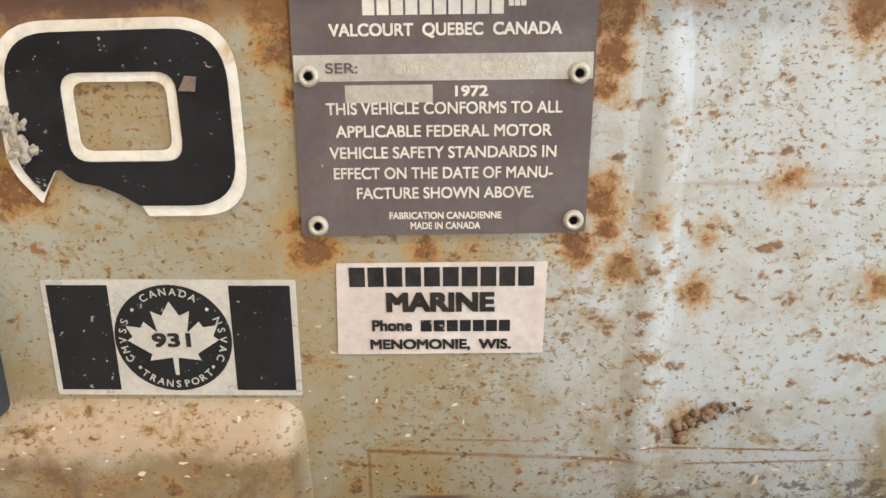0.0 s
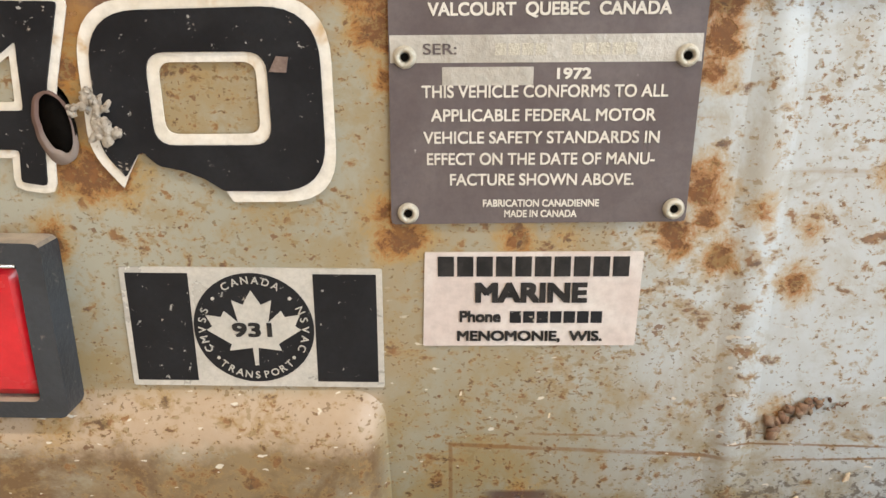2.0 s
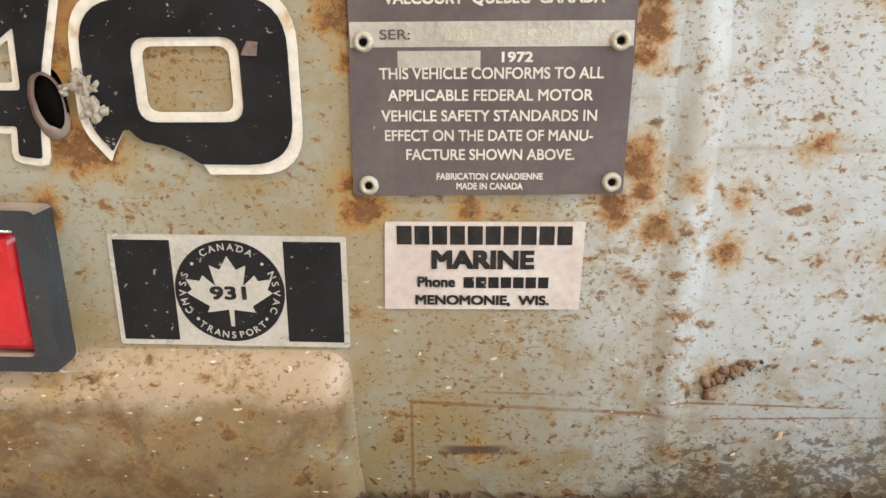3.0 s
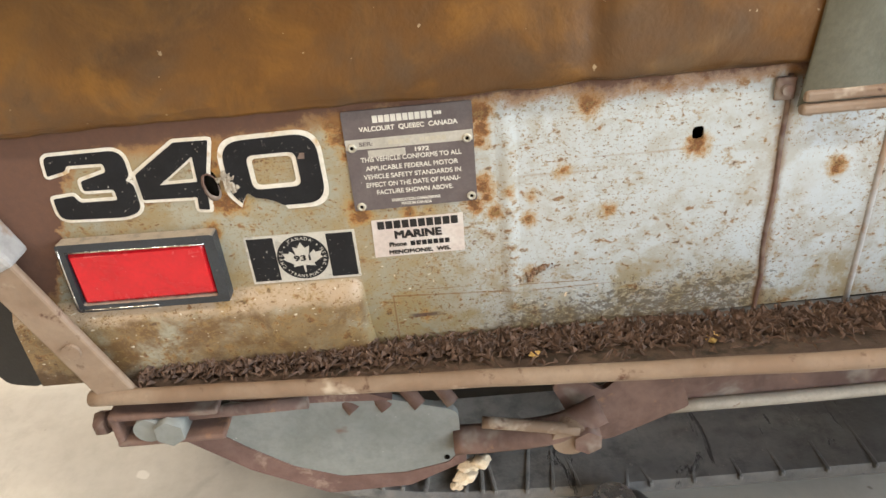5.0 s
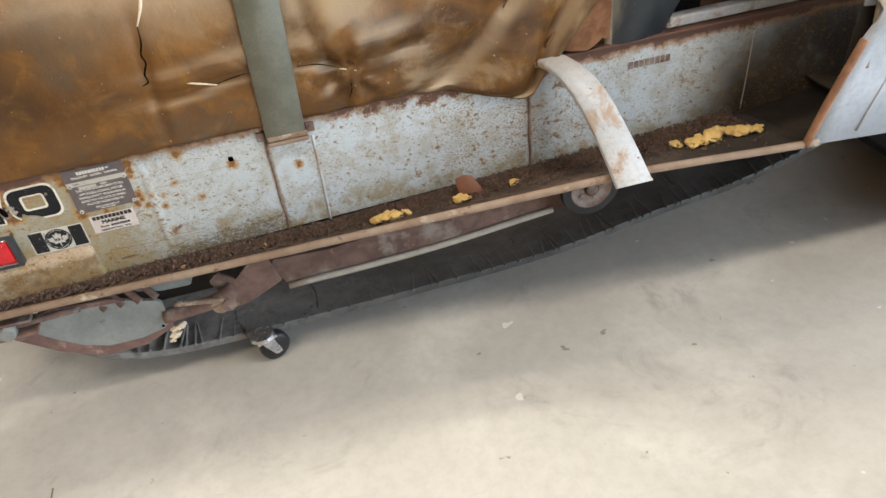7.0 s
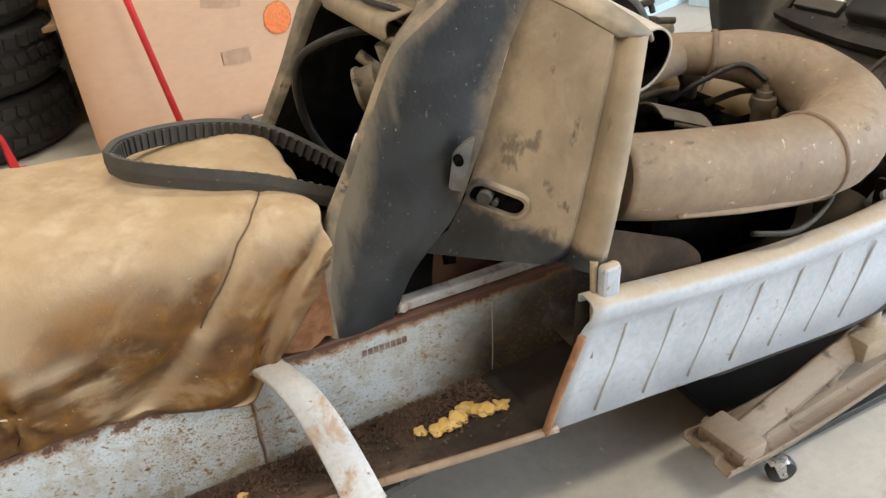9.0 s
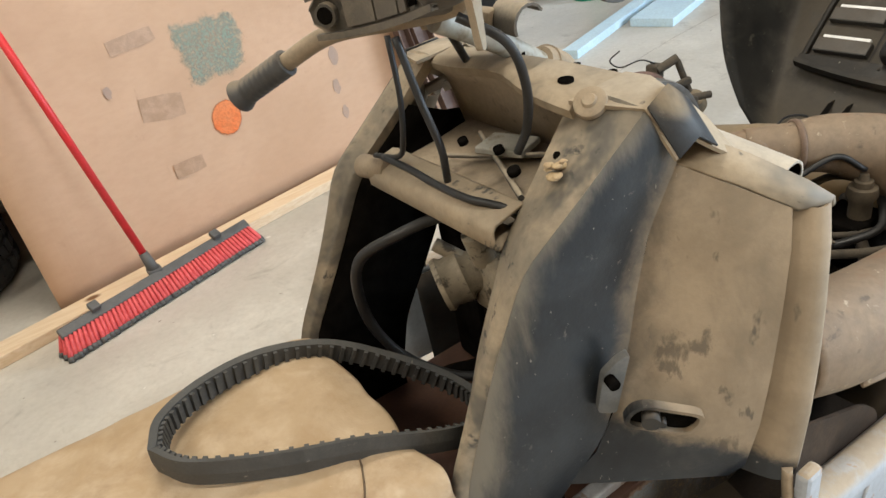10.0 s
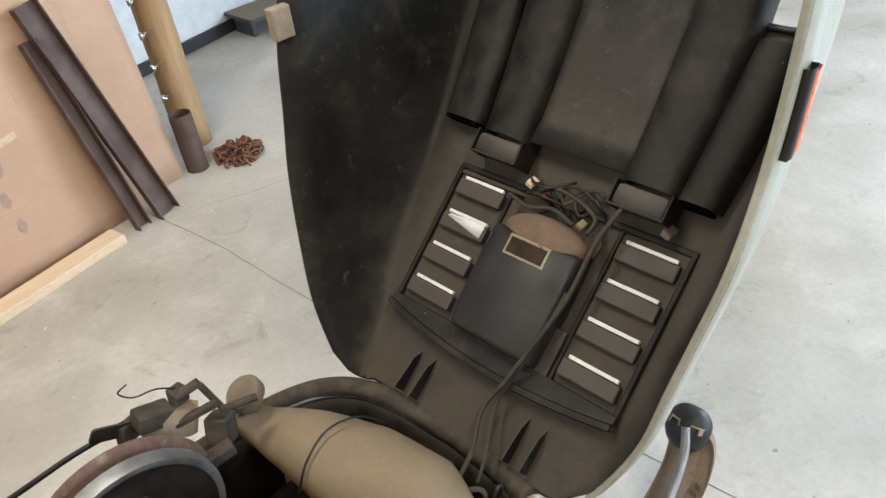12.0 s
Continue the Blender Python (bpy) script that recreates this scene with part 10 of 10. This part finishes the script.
def build_rack():
    """Lumber rack behind the cardboard sheet."""
    root = thing("lumber_rack", (1.0, 2.75, 0.0), "rough lumber shelf stacked with boards and bark slabs", "shelf")
    a = math.atan(0.205)
    m = Matrix.Translation((0.0, 2.12, 0.0)) @ Matrix.Rotation(a, 4, "Z")
    for x in (-0.2, 1.0, 2.1):
        for y in (0.10, 0.80):
            bm = bmesh.new()
            box(bm, (x, y, 0.0), (x + 0.089, y + 0.04, 2.2), 0.003, m=m)
            part("upright", bm, M["plywood"], root)
    for z in (0.40, 1.02, 1.70):
        bm = bmesh.new()
        box(bm, (-0.5, 0.06, z), (2.15, 0.88, z + 0.018), 0.002, m=m)
        part("shelf_board", bm, M["plywood"], root)
    rng = random.Random(6)
    for k in range(7):
        bm = bmesh.new()
        z = 1.04 + 0.04 * (k % 3)
        y = 0.20 + 0.09 * k
        box(bm, (-0.4 + rng.uniform(0, 0.3), y, z), (1.7 + rng.uniform(0, 0.3), y + 0.089, z + 0.036), 0.003, m=m)
        part("stacked_board", bm, M["pine"], root)
    for k in range(2):
        bm = bmesh.new()
        x = 1.38 + 0.27 * k
        tube(bm, [m @ Vector((x, -0.105, 1.00)), m @ Vector((x + 0.12, -0.10, 1.02)), m @ Vector((x + 0.24, -0.105, 0.99))], [0.035, 0.06, 0.035], 10, 6, flat=0.5)
        for v in bm.verts:
            v.co += 0.012 * Vector((noise.noise(v.co * 25), noise.noise(v.co * 22 + Vector((4, 0, 0))), noise.noise(v.co * 24)))
        part("bark_slab", bm, M["log"], root, "curled bark slab")
    bm = bmesh.new()
    rod(bm, m @ Vector((0.70, 0.02, 0.0)), m @ Vector((0.66, 0.05, 2.1)), 0.030, sides=10)
    part("iron_prop", bm, M["iron"], root)
    bm = bmesh.new()
    sheet(bm, [[m @ Vector((x, -0.205 + 0.135 * z + 0.006 * math.sin(x * 5 + z), z)) for x in np.linspace(0.62, 1.80, 12)] for z in np.linspace(0.0, 1.55, 10)], 0.012)
    single("plywood_sheet", bm, M["plywood_pale"], "pale plywood sheet leaning behind the large cardboard", "plywood")
    for x, turn in ((1.12, 4),):
        bm = bmesh.new()
        foot, top = m @ Vector((x, -0.235, 0.0)), m @ Vector((x + 0.012 * turn, -0.035, 1.42))
        tube(bm, [foot, foot.lerp(top, 0.35), foot.lerp(top, 0.7), top], [0.040, 0.038, 0.036, 0.034], 12, 6, flat=0.6)
        for v in bm.verts:
            v.co += 0.006 * Vector((noise.noise(v.co * 25), 0, 0))
        single("bark_log", smooth(bm, 70), M["bark"], "dark brown log leaning behind the cardboard", "log")


build_rack()


def build_trim():
    a, b = Vector((2.9, 3.59, 0)), Vector((4.55, 3.96, 0))
    d = (b - a).normalized()
    m = Matrix.Translation(a) @ Matrix.Rotation(math.atan2(d.y, d.x), 4, "Z")
    bm = bmesh.new()
    box(bm, (-0.6, -0.012, 0.0), (3.6, 0.004, 0.075), 0.002, m=m)
    tagged(mesh_object("baseboard", bm, M["baseboard"]), "black base trim along the white wall", "baseboard", kind="structure")


build_trim()


def build_belt():
    """The drive belt lying in a loop over the seat's front."""
    pts = [(0.552, 0.180, 0.664), (0.572, 0.222, 0.662), (0.625, 0.255, 0.655), (0.695, 0.266, 0.645), (0.765, 0.245, 0.628), (0.825, 0.208, 0.592), (0.868, 0.160, 0.562), (0.874, 0.112, 0.556), (0.845, 0.075, 0.570), (0.79, 0.065, 0.600), (0.72, 0.080, 0.630), (0.64, 0.104, 0.650), (0.575, 0.140, 0.662)]
    line = curve_points([*pts, pts[0]], 12)[:-1]
    n = len(line)
    bm = bmesh.new()
    grid = []
    for k, p in enumerate(line):
        q = line[(k + 1) % n] - line[k - 1]
        out = Vector((q.y, -q.x, 0)).normalized()
        out = out if out.dot(p - Vector((0.70, 0.175, 0.64))) > 0 else -out
        h = 0.015
        up = Vector((0, 0, 1))
        grid.append([p + out * 0.004 - up * h, p + out * 0.0055, p + out * 0.004 + up * h, p - out * 0.003 + up * h * 0.8, p - out * 0.003 - up * h * 0.8])
    grid.append(grid[0])
    sheet(bm, grid, close=True)
    bmesh.ops.remove_doubles(bm, verts=bm.verts, dist=1e-6)
    for f in bm.faces:
        f.smooth = False
    belt = single("drive_belt", bm, M["belt"], "black cogged rubber drive belt lying on the seat", "belt")
    for k in range(0, n, 2):
        p = line[k]
        q = (line[(k + 1) % n] - line[k - 1]).normalized()
        out = Vector((q.y, -q.x, 0)).normalized()
        out = out if out.dot(p - Vector((0.70, 0.175, 0.64))) > 0 else -out
        bm = bmesh.new()
        box(bm, (-0.0022, -0.0042, -0.0104), (0.0022, 0.0008, 0.0104), m=Matrix.Translation(p - out * 0.0033) @ Matrix((q, out, q.cross(out))).transposed().to_4x4())
        part("cog", bm, M["belt"], belt)


build_belt()


def chunk(name, x, y, z, r, seed, material, label, group):
    bm = bmesh.new()
    bmesh.ops.create_icosphere(bm, subdivisions=3, radius=r)
    for v in bm.verts:
        v.co *= 1 + 0.75 * noise.noise(v.co * (1.2 / r) + Vector((seed, 0, 0))) + 0.25 * noise.noise(v.co * (3.5 / r) + Vector((0, seed, 0)))
        v.co.x *= 1.15
        v.co.z *= 0.50
    low = min(v.co.z for v in bm.verts)
    bmesh.ops.translate(bm, vec=(x, y, z - low), verts=bm.verts)
    return single(name, smooth(bm, 60), material, label, "foam", group)


def board_z(x, y):
    ly, lz = lip_at(x)
    t = min(1, max(0, -y / -ly))
    return lerp(board_low(x), lz - 0.006, t)


def build_crumbs():
    rng = random.Random(9)
    for k in range(11):
        x, y = 0.832 + 0.0125 * k + rng.uniform(-0.008, 0.008), -0.072 - 0.001 * k + rng.uniform(-0.016, 0.016)
        chunk("foam_crumb", x, y, board_z(x, y) + 0.001, rng.uniform(0.007, 0.013), k, M["foam"], "crumbled yellow seat foam on the running board", "foam crumbs")
    for x, y, r in ((0.380, -0.055, 0.009), (0.392, -0.056, 0.010), (0.404, -0.058, 0.009), (0.420, -0.05, 0.006), (0.498, -0.066, 0.008), (0.508, -0.063, 0.006), (0.215, -0.03, 0.004), (0.10, -0.03, 0.003), (0.585, -0.05, 0.006)):
        chunk("foam_crumb", x, y, board_z(x, y) + 0.001, r, x * 40, M["foam"], "crumbled yellow seat foam on the running board", "foam crumbs")
    for x, y, z, r in ((0.045, -0.012, 0.105, 0.007), (0.05, -0.012, 0.118, 0.006), (0.058, -0.012, 0.122, 0.006), (0.038, -0.012, 0.098, 0.004)):
        chunk("foam_scrap", x, y + 0.006, z, r, x * 90, M["pale_foam"], "pale foam scrap caught on the arm", "foam scraps")
    # brown torn flap lying against the tunnel
    bm = bmesh.new()
    grid = [[(0.503, -0.055, 0.2505), (0.522, -0.062, 0.254), (0.546, -0.066, 0.2525)], [(0.503, -0.046, 0.270), (0.518, -0.050, 0.276), (0.536, -0.052, 0.272)], [(0.500, -0.036, 0.288), (0.512, -0.038, 0.293), (0.526, -0.038, 0.289)]]
    sheet(bm, grid, 0.003)
    single("vinyl_scrap", smooth(bm, 60), M["scrap"], "torn brown vinyl scrap lying on the running board", "scrap")
    # dirt and pine needles heaped along the tunnel's foot
    verts, faces = [], []
    for k in range(8000):
        x = rng.uniform(-0.17, 0.96)
        ly, lz = lip_at(x)
        y = -0.001 - abs(rng.gauss(0, 0.32)) * abs(ly) * 0.8
        y = max(y, ly + 0.004)
        near = max(0.0, 1 - abs(y) / 0.03)
        z = board_z(x, y) + rng.uniform(0.003, 0.007) + 0.007 * near * rng.random()
        a, l, w = rng.uniform(0, 3.14), rng.uniform(0.0015, 0.007), rng.uniform(0.0004, 0.0011)
        if k % 3 == 0:
            l, w = rng.uniform(0.001, 0.0032), rng.uniform(0.0010, 0.0028)
        c, s = math.cos(a), math.sin(a)
        t = rng.uniform(-0.002, 0.002)
        i = len(verts)
        verts += [(x - c * l + s * w, y - s * l - c * w, z), (x - c * l - s * w, y - s * l + c * w, z), (x + c * l, y + s * l, z + t), (x, y, z + 0.0012 + w)]
        faces += [(i, i + 1, i + 3), (i + 1, i + 2, i + 3), (i + 2, i, i + 3), (i, i + 2, i + 1)]
    me = bpy.data.meshes.new("dirt_litter")
    me.from_pydata(verts, [], faces)
    me.materials.append(M["litter"])
    tagged(new("dirt_litter", me), "dry pine needles and dirt on the running board", "dirt", kind="stuff")


M["scrap"] = plain("brown_vinyl_scrap", (0.19, 0.07, 0.03), (0.13, 0.05, 0.025), 30, 0.6)
M["litter"] = plain("dry_litter", (0.070, 0.042, 0.030), (0.165, 0.102, 0.072), 140, 0.9, spots=[((0.30, 0.22, 0.13), 400, 0.64, 0.70)])
build_crumbs()


def make_caster(root, x, y, turn):
    m = Matrix.Translation((x, y, 0.0)) @ Matrix.Rotation(radians(turn), 4, "Z")
    bm = bmesh.new()
    lathe(bm, [(0.0, 0.011), (0.020, 0.011), (0.0245, 0.008), (0.0255, 0.0), (0.0245, -0.008), (0.020, -0.011), (0.0, -0.011)], m @ Matrix.Translation((0, 0, 0.0255)) @ UPRIGHT, 28)
    part("caster_wheel", smooth(bm, 50), M["black_rubber"], root, "black caster wheel")
    bm = bmesh.new()
    for s in (-1, 1):
        slab(bm, rounded([(-0.006, 0.017), (0.006, 0.017), (0.024, 0.052), (0.004, 0.054)], 0.004, 3), 0.002, m @ Matrix.Translation((0, s * 0.0145 - 0.001, 0)))
    box(bm, (-0.004, -0.015, 0.050), (0.030, 0.015, 0.054), 0.001, m=m)
    lathe(bm, [(0.0, 0.061), (0.018, 0.060), (0.020, 0.054), (0.0, 0.053)], m @ Matrix.Translation((0.015, 0, 0)), 20)
    rod(bm, m @ Vector((0, -0.017, 0.0255)), m @ Vector((0, 0.017, 0.0255)), 0.0045, sides=8)
    part("caster_fork", smooth(bm, 50), M["caster_zinc"], root, "zinc caster fork")


def build_dolly(name, lo, hi, wheels):
    root = thing(name, ((lo[0] + hi[0]) / 2, (lo[1] + hi[1]) / 2, 0), "low moving dolly on swivel casters under the machine", "dolly", "dollies")
    bm = bmesh.new()
    box(bm, (lo[0], lo[1], lo[2]), (hi[0], hi[1], hi[2]), 0.002)
    part("deck", bm, M["black_rubber"], root, "black dolly deck")
    for x, y, t in wheels:
        make_caster(root, x, y, t)


build_dolly("rear_dolly", (0.10, 0.045, 0.0265), (0.66, 0.325, 0.0335), ((0.178, 0.008, 205), (0.60, 0.20, 30), (0.18, 0.36, 120), (0.60, 0.36, 75)))
build_dolly("front_dolly", (1.40, -0.20, 0.030), (1.96, 0.57, 0.046), ((1.42, -0.22, 160), (1.93, -0.20, 30), (1.44, 0.59, 120), (1.93, 0.59, 75)))


# ---- torn seat corner and added, unseen ceiling lights ----


def build_torn_corner():
    bm = bmesh.new()
    rng = random.Random(31)
    grid = []
    for i in range(7):
        t = i / 6
        row = []
        for j in range(9):
            q = j / 8
            x = lerp(0.655, 0.7520, q)
            low = 0.434 + 0.004 * math.sin(q * 9)
            high = lerp(0.450, 0.560, q)
            row.append((x + rng.uniform(-0.0012, 0.0012), -0.0050 + 0.002 * math.sin(q * 7 + t * 5) + rng.uniform(-0.001, 0.001), lerp(low, high, t) + (rng.uniform(-0.004, 0.003) if i in (0, 6) else 0)))
        grid.append(row)
    sheet(bm, grid, 0.004)
    part("torn_lining", smooth(bm, 70), M["torn"], SLED, "torn orange-brown seat lining")


M["torn"] = plain("torn_brown_lining", (0.25, 0.115, 0.05), (0.16, 0.068, 0.03), 45, 0.9, height=0.002)
build_torn_corner()


# Unlit fixture added out of view to go with the overhead fill.
def build_unseen_ceiling_light(x, y):
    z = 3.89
    root = thing("ceiling_light", (x, y, z), "added white tin light fixture, unseen under the ceiling", "ceiling light", "shop lights")
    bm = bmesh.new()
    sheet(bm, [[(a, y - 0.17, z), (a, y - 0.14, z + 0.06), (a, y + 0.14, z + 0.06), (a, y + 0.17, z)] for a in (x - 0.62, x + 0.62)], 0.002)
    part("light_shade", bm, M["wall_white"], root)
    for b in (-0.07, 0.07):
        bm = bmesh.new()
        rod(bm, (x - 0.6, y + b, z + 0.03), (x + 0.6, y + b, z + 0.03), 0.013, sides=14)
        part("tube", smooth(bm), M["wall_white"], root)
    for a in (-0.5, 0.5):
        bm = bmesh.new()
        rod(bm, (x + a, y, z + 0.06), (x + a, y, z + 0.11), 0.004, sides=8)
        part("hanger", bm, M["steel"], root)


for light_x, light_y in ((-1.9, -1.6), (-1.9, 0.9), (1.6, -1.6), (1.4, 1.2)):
    build_unseen_ceiling_light(light_x, light_y)
